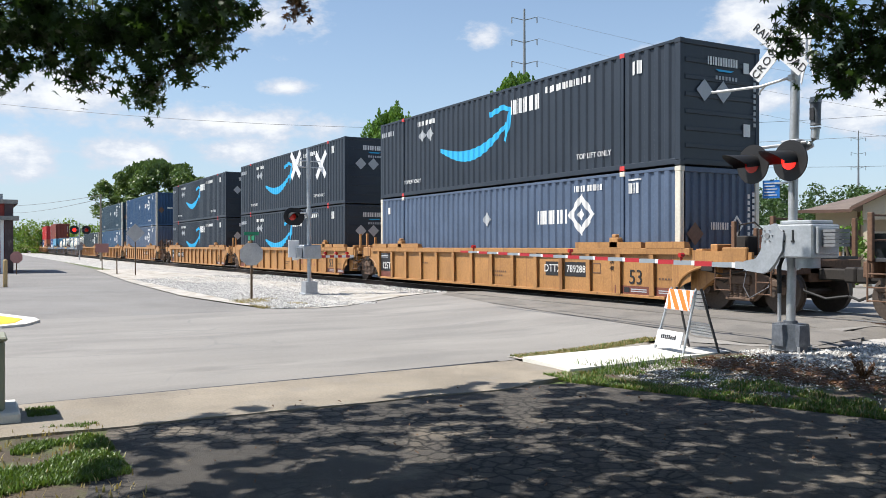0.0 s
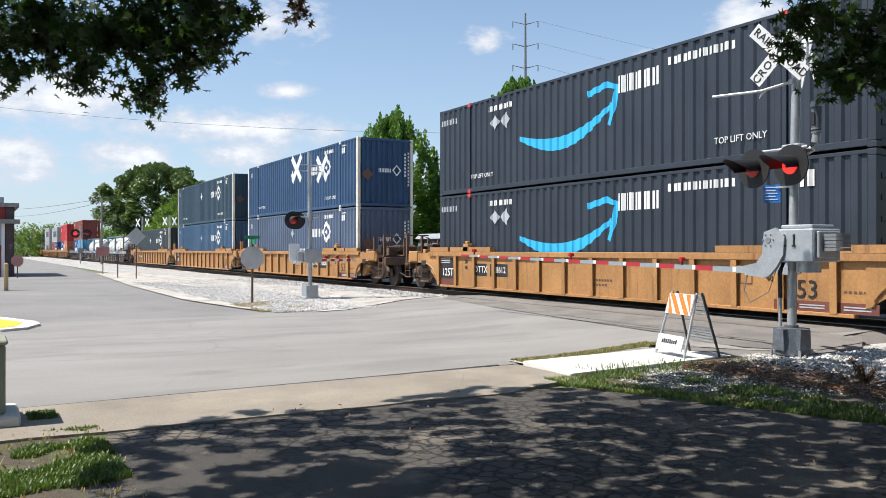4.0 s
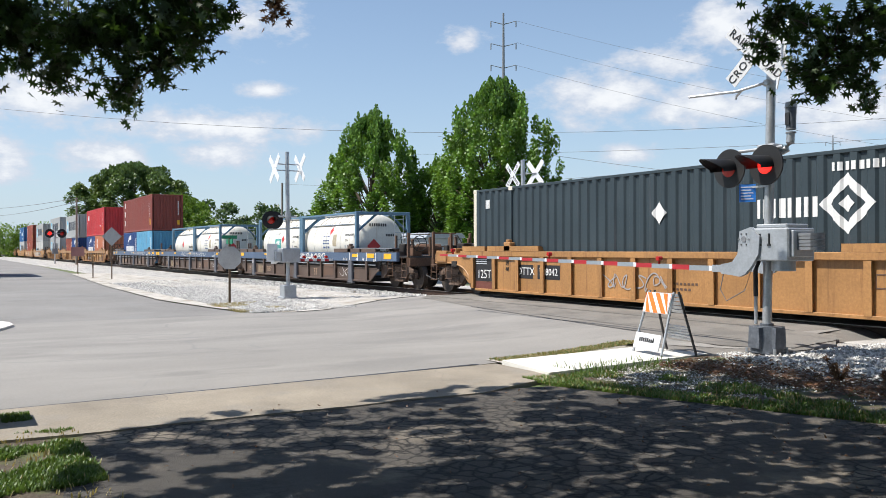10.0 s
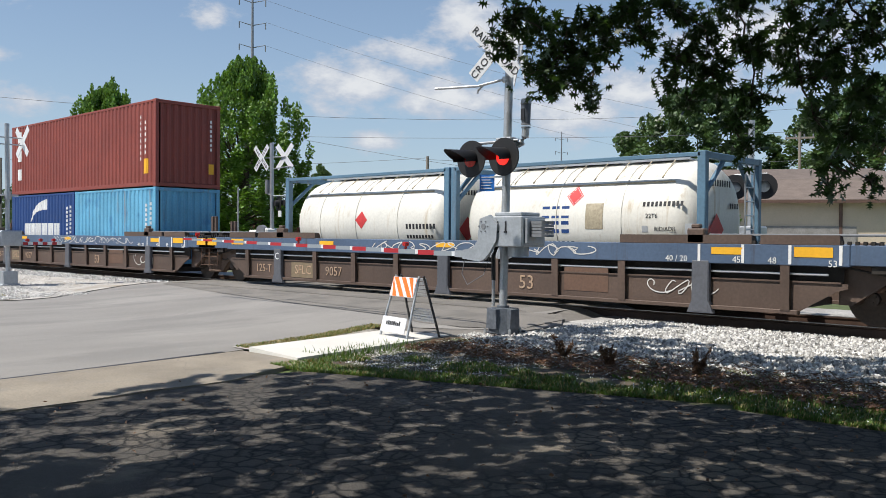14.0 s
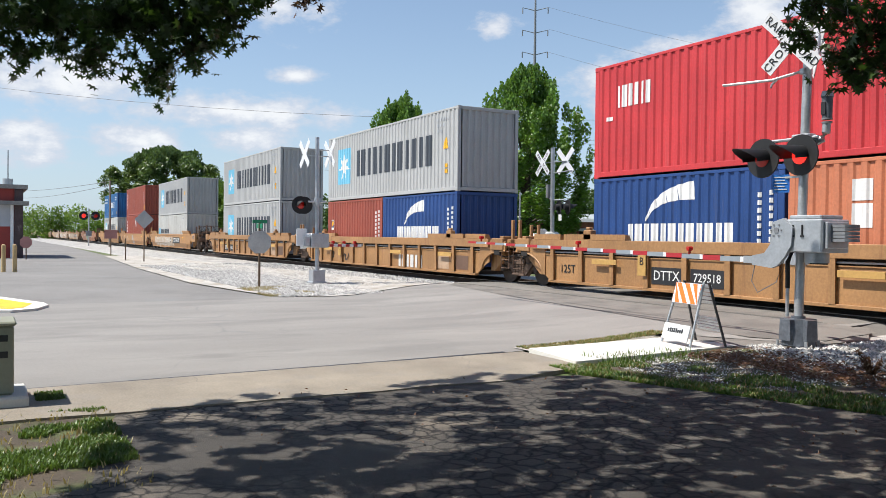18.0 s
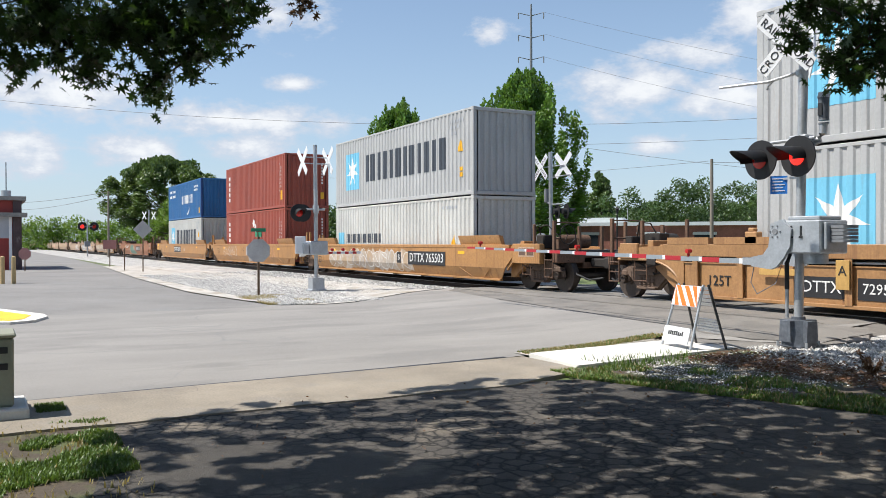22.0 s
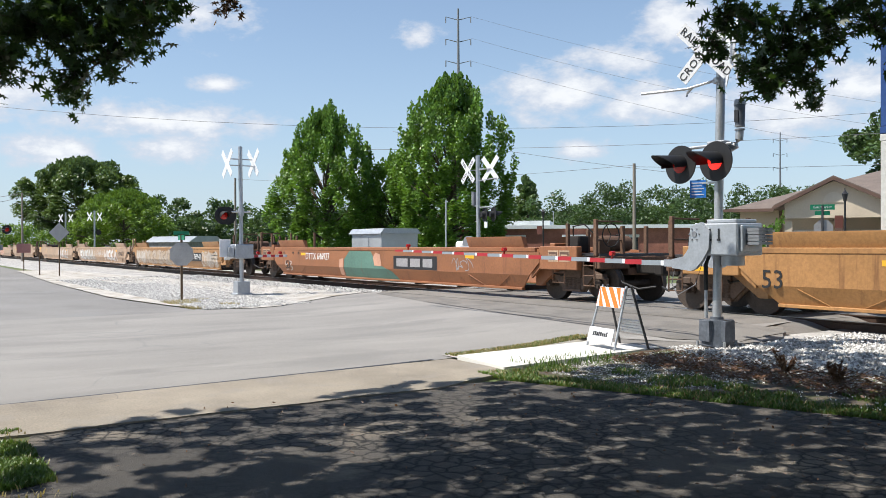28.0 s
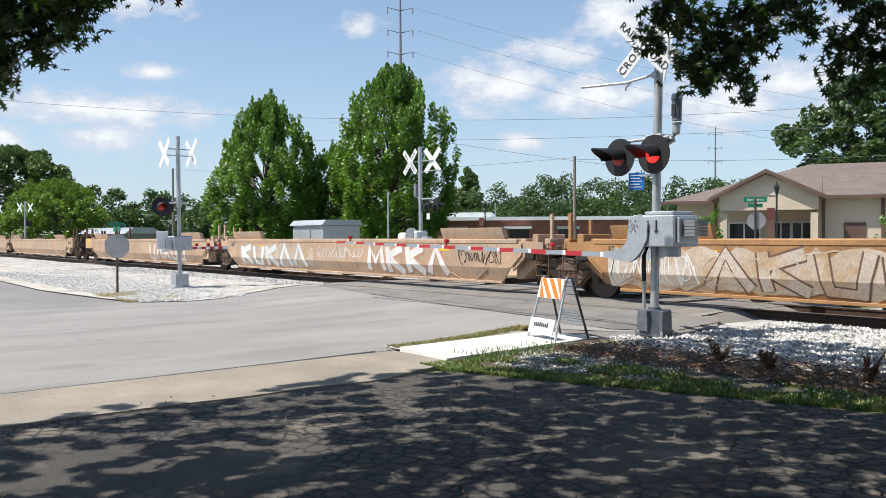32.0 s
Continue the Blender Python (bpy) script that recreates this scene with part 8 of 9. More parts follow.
def end_marks_a(num, at):
    """What the yellow ribbed units carry: numbers between the ribs and the dark warning panels."""
    g = [p_("dark_panel", [rect(5.95, 7.2, .24, .44)], "car_maroon"), p_("dark_panel", [rect(7.36, 8.2, .24, .44)], "car_maroon"), p_("dark_panel", [rect(-7.8, -6.9, .46, 1.14)], "black_mark"), p_("red_panel", [rect(-7.8, -6.9, .24, .45)], "car_maroon"), p_("warning_bars", [rect(-7.75, -7.15, .97 + .06 * i, 1.0 + .06 * i) for i in range(3)], "grey_mark", -1.413),
         p_("warning_bars", [rect(6.55, 7.1, .3 + .05 * i, .325 + .05 * i) for i in range(2)] + [rect(7.5, 8.05, .3 + .05 * i, .325 + .05 * i) for i in range(2)], "grey_mark", -1.413), p_("black_notice", [rect(6.3, 6.5, .28, .4)], "black_mark", -1.413),
         p_("stencil_bars", bars(.2, 1.1, .62, .67, 8) + bars(.2, .9, .5, .55, 6) + bars(-4.6, -3.9, .8, .85, 6) + bars(7.5, 8.1, .62, .66, 6), "placard_brown"), p_("stencil_frame", strokes([(5.1, .72), (5.4, .72), (5.4, .96), (5.1, .96), (5.1, .72)], .03), "placard_brown"),
         t_("53", 0.5, 6.72, .64, -1.413), t_("125T", .36, -7.3, .66, -1.413, "letter_white"),
         t_("20", .17, 5.85, 1.02), t_("40", .17, 5.85, .84)]
    if at is None:
        # the middle unit carries a faded mark instead of the number
        g += [p_("faded_block", [rect(2.2, 3.0, .55, 1.0)], "faded_red"), p_("faded_block", [rect(3.4, 4.2, .55, 1.0)], "faded_red"), p_("faded_block", strokes([(4.5, 1.0), (4.95, .75), (4.5, .5)], .12), "faded_red")]
    else:
        g += [p_("dark_plate", [rect(at - .93, at - .26, .6, .98)], "black_mark"), p_("dark_plate", [rect(at - .06, at + .92, .6, .98)], "black_mark"), t_("DTTX", .3, at - .59, .79, -1.413, "letter_white"), t_(num, .27, at + .43, .79, -1.413, "letter_white")]
    if at is not None and at < 0:
        g += [t_("20", .17, -6.1, 1.02), t_("40", .17, -6.1, .84)]
    return g


# --- the consist, front to rear
YEL = "yellow-painted steel double-stack well car with ribbed sides, worn and stained"
A_, J_ = "coupler", "joint"
for i, (x, ends, num) in enumerate(((1.0, (A_, A_), None), (-22.33, (A_, J_), "789288"), (-42.1, (J_, J_), "788094"), (-61.78, (J_, A_), "788612"))):
    if i == 0:
        ribbed_unit(x, ends, "car_maroon", "maroon steel well car coupled at the front, dusty")
        continue
    extras = end_marks_a(num, (0, 3.98, None, -4.6)[i])
    ribbed_unit(x, ends, "car_yellow", YEL, extras, rib_n=14, first_rib=-7.88)
for i, (x, ends, num) in enumerate(((-85.0, (A_, J_), "780096"), (-104.47, (J_, J_), "780111"), (-124.07, (J_, A_), "788042"))):
    extras = end_marks_a(num, (3.98, None, -4.6)[i])
    if i == 0:
        extras += [p_("scribble", scrawl(4, 2.1, 3.0, .25, 1.0, 4, .035), "graffiti_grey", -1.413)]
    if i == 2:
        extras += [p_("scribble", scrawl(8, -1.9, 0.2, .35, .95, 6, .03), "graffiti_grey", -1.413)]
    ribbed_unit(x, ends, "car_yellow", YEL, extras, rib_n=14, first_rib=-7.88)


def _signboards(letter):
    def put(car):
        for xx in (-5.75, 1.4, 5.3):
            part("signboard", box(bm_new(), xx, xx + .95, -1.53, -1.505, .74, .87, .004), "car_gold", car)
        p_b = part("letter_board", box(bm_new(), -4.0, -3.72, -1.535, -1.51, .52, 1.06, .004), "car_gold", car)
        part("lettering", words(letter, .26, -3.86, -1.541, .86, .004), "letter_black", p_b)
    return put


BRN = "brown steel well car with slate-blue top rail, scribbled with graffiti"
for i, (x, ends) in enumerate(((-147.05, (A_, J_)), (-166.5, (J_, J_)), (-185.78, (J_, A_)))):
    extras = [t_("53", .4, 2.27, .45, -1.413, "car_tan"), p_("tan_panel", [rect(-5.6, -4.66, .26, .66)], "stencil_tan"), t_("SFLC", .33, -5.1, .46, -1.413, "car_tan"), t_("9057", .33, -3.85, .46, -1.413, "car_tan"), t_("125-T", .3, -6.85, .46, -1.413, "car_tan"),
             t_(("B", "C", "A")[i], .26, -6.1, .8, -1.522, "letter_white"), p_("amber_plate", [rect(-4.3, -3.75, 1.14, 1.24), rect(-0.2, .35, 1.14, 1.24), rect(6.3, 6.85, 1.12, 1.24)], "amber_mark", -1.507),
             p_("white_tick", [rect(6.05 + .78 * k, 6.1 + .78 * k, .98, 1.29) for k in range(4)], "white_mark", -1.507), p_("pale_panel", [rect(3.2, 4.2, .35, .85)], "placard_brown"), p_("amber_plate", [rect(7.7, 8.3, 1.1, 1.26)], "amber_mark", -1.507), p_("amber_plate", [rect(-8.3, -7.7, 1.1, 1.26)], "amber_mark", -1.507), t_("40 / 20", .15, 5.65, 1.03, -1.508, "letter_white"), t_("45", .15, 6.75, 1.03, -1.508, "letter_white"), t_("48", .15, 7.35, 1.03, -1.508, "letter_white"), t_("53", .15, 8.3, 1.0, -1.508, "letter_white"),
             p_("scribble", scrawl(20 + i, -3.2 + i, 3.0 + i, 1.0, 1.28, 14, .022), "graffiti_white", -1.508), p_("scribble", scrawl(30 + i, 5.0, 6.3, .3, .75, 3, .02), "graffiti_white", -1.413)]
    if i == 0:
        extras.append(p_("big_scribble", scrawl(77, -1.5, 3.6, 1.0, 1.28, 11, .045), "graffiti_white", -1.509))
    ribbed_unit(x, ends, "car_brown", BRN, extras, chord="car_slate", chord_low=0.96, rib_n=11, rib_col="car_brown", top=1.3, wide_ribs=(-6.1, 0.0, 6.1), recess=.27, square=True)
for i, (x, ends) in enumerate(((-209.2, (A_, J_)), (-228.68, (J_, J_)), (-248.14, (J_, A_)))):
    extras = [_signboards(("B", "C", "A")[i]), t_("53", .42, (4.4, -5.0, -1.89)[i], .54, -1.413), t_("125T", .32, -6.92, .56, -1.413, "letter_black"), p_("pale_panel", [rect(4.9, 5.9, .3, .8)], "car_tan"), p_("dark_panel", [rect(6.35, 7.2, .32, .78)], "placard_brown")]
    if i == 1:
        extras += [p_("pale_bars", blocks(1.95, 4.05, .26, .72, 3), "graffiti_white", -1.413), p_("black_ring", scrawl(3, -3.95, -3.1, .24, .74, 3, .05), "black_mark", -1.413)]
    else:
        xc = -4.4 if i else -3.15
        extras += [p_("dark_plate", [rect(xc - .5, xc + .5, .34, .74), rect(xc + .76, xc + 1.76, .34, .74)], "black_mark", -1.412), t_("DTTX", .32, xc, .54, -1.416, "letter_white"), t_("729518", .27, xc + 1.26, .54, -1.416, "letter_white")]
    ribbed_unit(x, ends, "car_yellow_dusty", "ochre steel double-stack well car with tapered ribs, dusty", extras, rib_n=13, chord_low=1.08, recess=.15)
SMO = "ochre steel well car with plain bent sides, dusty"
e = [mural(41, -6.3, 2.1, .24, 1.2, 12, -1.4745, "graffiti_pale", "graffiti_white") + dttx("765503", 3.2, -1.481, .44, .84) + [p_("dark_plate", [rect(.8, 1.16, .64, 1.04)], "black_mark", -1.4815), t_("B", .3, .98, .84, -1.4855, "letter_white"), t_("53", .42, -7.5, .62, -1.48), p_("scribble", scrawl(90, -3.6, -1.7, .3, 1.0, 6, .02), "graffiti_grey", -1.481), t_("125T", .2, -8.45, 1.12, -1.474)],
     [t_("53", .5, -7.2, .85, -1.474), t_("C", .3, -1.2, 1.0, -1.474)] + [p_("paint_wash", [[(-.6, .66), (.55, .64), (.6, .9), (.1, .92), (.4, 1.12), (-.55, 1.18)], [(-.3, .3), (1.0, .34), (1.1, .55), (-.1, .6)]], "graffiti_grey", -1.4745), p_("scribble", angular(42, .6, 5.0, .35, 1.2, 26, .022), "graffiti_pink", -1.478), p_("scribble", lump_outlines(random.Random(43), -5.8, -2.6, .55, 1.16, 6, .024), "graffiti_white", -1.475)],
     dttx("765503", -1.2, -1.474, .4, .9) + [t_("A", .34, 1.4, .9, -1.474, "letter_white"), t_("53", .5, -8.0, .72, -1.48)]]
for i, (x, ends) in enumerate(((-271.82, (A_, J_)), (-291.35, (J_, J_)), (-310.79, (J_, A_)))):
    smooth_unit(x, ends, "car_yellow", SMO, e[i])
smooth_unit(-334.3, (A_, A_), "car_oxide", "rust-brown steel well car with green graffiti, empty",
            dttx("646927", -4.4, -1.474, .36, .98, False) + [p_("green_shape", [[(-2.2, .2), (1.75, .2), (1.25, .55), (.5, .74), (.1, .95), (-.15, 1.2), (-1.7, 1.21), (-2.15, .9)]], "graffiti_green", -1.475),
             p_("pink_shape", [[(.12, .72), (.62, .7), (.5, 1.1), (.2, 1.16), (.02, 1.0)]], "graffiti_pink", -1.479), p_("pale_shape", [[(-2.55, .35), (-2.25, .3), (-2.2, .95), (-2.5, .9)]], "graffiti_pink", -1.479),
             p_("dark_plate", [rect(1.4, 4.0, .64, 1.06)], "black_mark", -1.474), p_("pale_block", [rect(1.6, 2.3, .72, .98)], "graffiti_grey", -1.479), p_("pale_block", [rect(2.45, 3.05, .72, .98)], "graffiti_grey", -1.479), p_("pale_block", [rect(3.2, 3.75, .72, .98)], "graffiti_grey", -1.479), p_("scribble", scrawl(50, 4.9, 5.8, .65, 1.05, 3, .025), "graffiti_grey", -1.475), t_("53", .46, -7.2, .62, -1.48), p_("scribble", strokes([(-7.5, .8), (-7.42, .62), (-7.2, .66), (-7.22, .45), (-7.5, .42)], .03) + strokes(rounded([(-7.05, .78), (-6.8, .72), (-7.0, .6), (-6.78, .5), (-7.05, .4)]), .03), "graffiti_white", -1.486)] + [t_(w_, .15, x_, 1.1, -1.476) for w_, x_ in (("53", -7.6), ("48", -6.7), ("45", -6.15), ("40", -5.1))])
rnd = random.Random(11)
TAN = "tan steel well car with plain sides covered in graffiti, empty"
xs = [-358.2, -377.9, -397.6]
g = [mural(70, 5.3, 7.9, .26, 1.2, 5, -1.4745, "graffiti_pale", "graffiti_white") + dttx("765942", 4.1, -1.483, .4, .82) + mural(7, -8.2, 1.6, .22, 1.21, 9, -1.4745, "graffiti_pale", "graffiti_pale") + bold(72, -5.7, 1.1, .34, 1.12, 6, -1.4785) + [p_("scribble", scrawl(73, -8.1, -5.9, .4, 1.1, 10, .028), "graffiti_white", -1.4785)] + [p_("scribble", lump_outlines(random.Random(71), 1.7, 2.8, .72, 1.18, 2, .05), "graffiti_grey", -1.486), p_("stencil_bars", bars(-1.8, -.4, .92, .97, 10) + bars(6.9, 8.1, .9, .96, 7) + bars(6.9, 8.1, .72, .78, 8), "letter_black", -1.479)] + [t_("53", .2, -8.1, 1.1, -1.474), t_("L 201-1", .14, 7.4, 1.05, -1.479)],
     mural(8, -7.5, -1.6, .26, 1.2, 5, -1.475, "graffiti_pale", "graffiti_pale") + bold(82, -7.3, -1.9, .36, 1.12, 5, -1.479, "graffiti_white", "graffiti_grey") + bold(83, 1.9, 6.0, .36, 1.12, 4, -1.475, "graffiti_white", "graffiti_pink") + [p_("scribble", scrawl(61, -1.3, 1.6, .65, 1.15, 12, .025), "graffiti_white", -1.475), p_("scribble", scrawl(62, 6.3, 8.0, .65, 1.1, 9, .022), "black_mark", -1.475), t_("125T", .2, -8.2, 1.12, -1.474)],
     bold(84, 1.5, 6.5, .36, 1.12, 5, -1.475, "graffiti_white", "graffiti_pink")]
for i, x in enumerate(xs):
    smooth_unit(x, ((A_, J_), (J_, J_), (J_, A_))[i], "car_tan" if i else "car_yellow_dusty", TAN, g[i])
x = -421.0
for k in range(3):
    for i in range(3):
        smooth_unit(x, ((A_, J_), (J_, J_), (J_, A_))[i], rnd.choice(("car_tan", "car_tan", "car_tan")), "dusty ochre steel well car with plain sides, empty", mural(20 + 3 * k + i, rnd.uniform(-6, -3), rnd.uniform(0, 5), .26, 1.2, 4, -1.475, rnd.choice(("graffiti_white", "graffiti_grey", "graffiti_pink")), "graffiti_white") if rnd.random() < 0.7 else ())
        x -= 19.65
    x -= 3.7

# --- the boxes that ride on it
F0 = 0.33
AMZ, UMX = "near-black navy ribbed container with a cyan arc mark", "blue ribbed freight container with white corner posts and white marks"
L53, H53 = 16.154, 2.896
K53 = dict(W=2.59, posts_at=6.1, texts=(("TOP LIFT ONLY", .2, 5.0, .5), ("TOP LIFT ONLY", .19, -5.3, .5)))
container(-22.33, F0, L53, H53, "ring_slate", "cream_post", UMX, ring_marks(True), end_marks=RING_END, **K53)
container(-22.33, F0 + H53 + 0.02, L53, H53, "box_navy", "box_navy", AMZ, arc_marks(), end_marks=ARC_END, end="bars", **K53)
for x in (-42.15, -61.78):
    container(x, F0, L53, H53, "box_navy", "box_navy", AMZ, arc_marks(), end_marks=ARC_END, end="bars", **K53)
    container(x, F0 + H53 + 0.02, L53, H53, "box_navy", "box_navy", AMZ, arc_marks(), end_marks=ARC_END, end="bars", **K53)
for x, lo, hi in ((-85.05, "ring_slate", "ring_navy"), (-104.47, "ring_blue", "ring_dark"), (-124.07, "ring_grey", None)):
    container(x, F0, L53, H53, lo, "cream_post", UMX, ring_marks(hi is not None), end_marks=RING_END, **K53)
    if hi:
        container(x, F0 + H53 + 0.02, L53, H53, hi, "cream_post", UMX.replace("blue", "dark blue"), ring_marks(False), end_marks=RING_END, **K53)

H40, H8 = 2.896, 2.591
SEA = "pale grey ribbed sea container with a star mark and dark bars"
LOW = F0 + 0.02


def red_box(x, z, L=12.192, colour="brick_red", word="brick-red", marks=None, H=H40):
    return container(x, z, L, H, colour, colour, word + " ribbed steel sea container", plain_marks() if marks is None else marks, end_marks=[("amber_plate", [rect(0.75, 0.95, .5, .85)], "amber_mark"), ("number_bars", [rect(0.8, .88, 1.3 + .16 * i, 1.4 + .16 * i) for i in range(7)], "white_mark")])


# two six-metre boxes below, one long one above
def pair(x, left, right, lm, rm, words_):
    container(x - 3.06, LOW, 6.058, H8, left, left, words_[0] + " short ribbed sea container", lm)
    container(x + 3.06, LOW, 6.058, H8, right, right, words_[1] + " short ribbed sea container", rm)


NUM20 = [("number_bars", [rect(2.35, 2.43, 0.5 + 0.16 * i, 0.6 + 0.16 * i) for i in range(10)] + [rect(2.65, 2.72, 0.7 + 0.16 * i, 0.8 + 0.16 * i) for i in range(9)], "white_mark")]
pair(-185.78, "deep_blue", "light_blue", swoosh_marks(), NUM20 + [("blue_patch", [rect(.4, 2.0, .12, .5)], "mid_blue")], ("deep blue", "faded light blue"))
red_box(-185.78, LOW + H8 + .01, colour="oxide_red", word="oxide-red", marks=plain_marks()[:2] + [("white_bars", [rect(-5.5, -5.05, .62 + .78 * i, 1.08 + .78 * i) for i in range(3)], "white_mark")])
pair(-209.2, "deep_blue", "tan_orange", swoosh_marks(), NUM20 + [("white_bars", [rect(-1.6, -1.2, 1.3, 1.75), rect(-1.6, -1.2, 1.8, 2.2)], "white_mark")], ("deep blue", "orange-tan"))
red_box(-209.2, LOW + H8 + .01, colour="bright_red", word="bright red", marks=plain_marks(False) + [("white_bars", blocks(-5.2, -3.9, 1.75, 2.3, 3), "white_mark"), ("small_plates", [rect(-5.6, -5.35, 1.45, 1.55), rect(3.6, 4.0, .95, 1.1)], "white_mark")])
pair(-228.68, "brick_red", "deep_blue", NUM20 + [("white_plate", [rect(-2.6, -2.25, 1.3, 1.75)], "white_mark"), ("blue_patch", [rect(-2.57, -2.28, 1.40, 1.72)], "deep_blue"), ("amber_patch", [[(-2.54, 1.46), (-2.44, 1.46), (-2.31, 1.68), (-2.48, 1.68)]], "amber_mark")], swoosh_marks(), ("brick-red", "deep blue"))
container(-228.68, LOW + H8 + .01, 12.192, H40, "sea_grey", "sea_grey", SEA, star_marks())
container(-248.14, LOW, 12.192, H40, "sea_grey", "sea_grey", SEA, star_marks())
container(-248.14, LOW + H40 + .01, 12.192, H40, "sea_grey", "sea_grey", SEA, star_marks())
container(-271.82, LOW, 12.192, H8, "pale_grey", "pale_grey", "weathered pale grey sea container with rust streaks", [("blue_square", [rect(-5.8, -5.2, .9, 1.5)], "sky_mark"), ("dark_bars", blocks(-4.9, -1.2, 1.05, 1.42, 10), "slate_mark"), ("number_bars", bars(3.9, 5.0, 2.2, 2.3, 9), "grey_mark"), ("amber_triangle", [[(4.55, .9), (4.95, .9), (4.75, 1.3)]], "amber_mark")])
container(-271.82, LOW + H8 + .01, 12.192, H40, "sea_grey", "sea_grey", SEA, star_marks())
red_box(-291.35, LOW, marks=plain_marks() + [("diamond_plate", [diamond(.2, 2.2, .25), diamond(.55, 1.9, .25)], "white_mark")])
red_box(-291.35, LOW + H40 + .01)
container(-310.79, LOW, 12.192, H40, "pale_grey", "pale_grey", "white sea container with rust streaks and a star mark", star_marks())
container(-310.79, LOW + H40 + .01, 12.192, H40, "mid_blue", "deep_blue", "mid-blue ribbed sea container with white bars",
          [("white_bars", blocks(-.6, 3.2, 1.2, 1.85, 6), "white_mark"), ("note_bars", bars(-5.3, -3.2, 2.25, 2.45, 9) + bars(-5.3, -3.0, 1.85, 2.05, 10) + bars(3.6, 5.2, 2.3, 2.45, 9) + bars(3.6, 5.0, 2.05, 2.2, 8), "white_mark"), ("white_stroke", strokes([(1.2, .35), (1.8, .5), (2.1, .85)], .12), "white_mark"), ("amber_plate", [rect(5.3, 5.6, .35, .75)], "amber_mark")])


def tank(x, marks, texts=()):
    """A white tank in a blue six-metre frame."""
    c = thing("tank_container", "white liquid tank in a slate-blue steel frame, stained", "tank container", pose(x, TRACK_Y, RAIL_Z + LOW), "tank containers on the train")
    L, W, H = 6.058, 2.438, 2.591
    hl, hw = L / 2, W / 2
    bm = bm_new()
    prof = [(-hl + .2, 0.0), (-hl + .22, .62), (-hl + .32, .95), (-hl + .5, 1.12), (-hl + .72, 1.165), (hl - .72, 1.165), (hl - .5, 1.12), (hl - .32, .95), (hl - .22, .62), (hl - .2, 0.0)]
    n = 64
    rings = [[bm.verts.new((px, r * math.cos(6.28318 * i / n), 1.36 + r * math.sin(6.28318 * i / n))) for i in range(n)] for px, r in prof if r > 0]
    for a, b in zip(rings, rings[1:]):
        for i in range(n):
            bm.faces.new((a[i], a[(i + 1) % n], b[(i + 1) % n], b[i]))
    bm.faces.new(rings[0])
    bm.faces.new(rings[-1][::-1])
    bmesh.ops.recalc_face_normals(bm, faces=bm.faces[:])
    part("tank_shell", bm, "tank_white", c)
    for k in (-1.6, -0.2, 1.3):
        bm = bm_new()
        for i in range(n):
            a0, a1 = 6.28318 * i / n, 6.28318 * (i + 1) / n
            tube(bm, (k, 1.17 * math.cos(a0), 1.36 + 1.17 * math.sin(a0)), (k, 1.17 * math.cos(a1), 1.36 + 1.17 * math.sin(a1)), .012, 4, caps=False)
        part("cladding_band", bm, "tank_white", c)
    for sx in (-1, 1):
        for sy in (-1, 1):
            bm = bm_new()
            xa, xb = sorted((sx * hl, sx * (hl - .16)))
            ya, yb = sorted((sy * hw, sy * (hw - .14)))
            box(bm, xa, xb, ya, yb, 0, H, .012)
            part("corner_post", bm, "frame_blue", c)
            bm = bm_new()
            tube(bm, (sx * (hl - .08), sy * (hw - .1), .9), (sx * (hl - .08), sy * .35, .12), .05, 6)
            part("end_brace", bm, "frame_blue", c)
            bm = bm_new()
            tube(bm, (sx * (hl - .08), sy * (hw - .1), 1.8), (sx * (hl - .08), sy * .3, H - .1), .05, 6)
            part("end_brace", bm, "frame_blue", c)
        bm = bm_new()
        xa, xb = sorted((sx * hl, sx * (hl - .12)))
        box(bm, xa, xb, -hw + .1, hw - .1, 0.02, .16, .01)
        part("end_rail", bm, "frame_blue", c)
        bm = bm_new()
        box(bm, xa, xb, -hw + .1, hw - .1, H - .13, H - .01, .01)
        part("end_rail", bm, "frame_blue", c)
    for sy in (-1, 1):
        ya, yb = sorted((sy * hw, sy * (hw - .09)))
        part("top_rail", box(bm_new(), -hl + .1, hl - .1, ya, yb, H - .1, H - .02, .01), "frame_blue", c)
        part("bottom_rail", box(bm_new(), -hl + .1, hl - .1, ya, yb, .02, .14, .01), "frame_blue", c)
    bm = bm_new()
    box(bm, -2.2, 2.2, -.28, .28, 2.545, 2.575)
    part("walkway", bm, "galv", c)
    bm = bm_new()
    for k in range(8):
        tube(bm, (hl - .02, .5, .4 + k * .27), (hl - .02, .9, .4 + k * .27), .014, 5)
    for yy in (.5, .9):
        tube(bm, (hl - .02, yy, .2), (hl - .02, yy, H - .1), .018, 6)
    part("ladder", bm, "galv", c)
    for name, polys, material in marks:
        bm = bm_new()
        for poly in polys:
            vs = []
            for px, pz in poly:
                a = math.asin(max(-.99, min(.99, (pz - 1.36) / 1.169)))
                vs.append(bm.verts.new((px, -1.169 * math.cos(a), pz)))
            bm.faces.new(vs)
        if len(polys) < 5:
            bmesh.ops.subdivide_edges(bm, edges=bm.edges[:], cuts=3, use_grid_fill=True)
            for v in bm.verts:
                v.co.y = -1.1695 * math.cos(math.asin(max(-.99, min(.99, (v.co.z - 1.36) / 1.1695))))
        bmesh.ops.recalc_face_normals(bm, faces=bm.faces[:])
        for f in bm.faces:
            if f.normal.y > 0:
                f.normal_flip()
        part(name, finish(name, bm, material, False), None, c)
    bm = bm_new()
    bm.faces.new([bm.verts.new((hl - .19, y, z)) for y, z in diamond(-.35, 1.2, .3)])
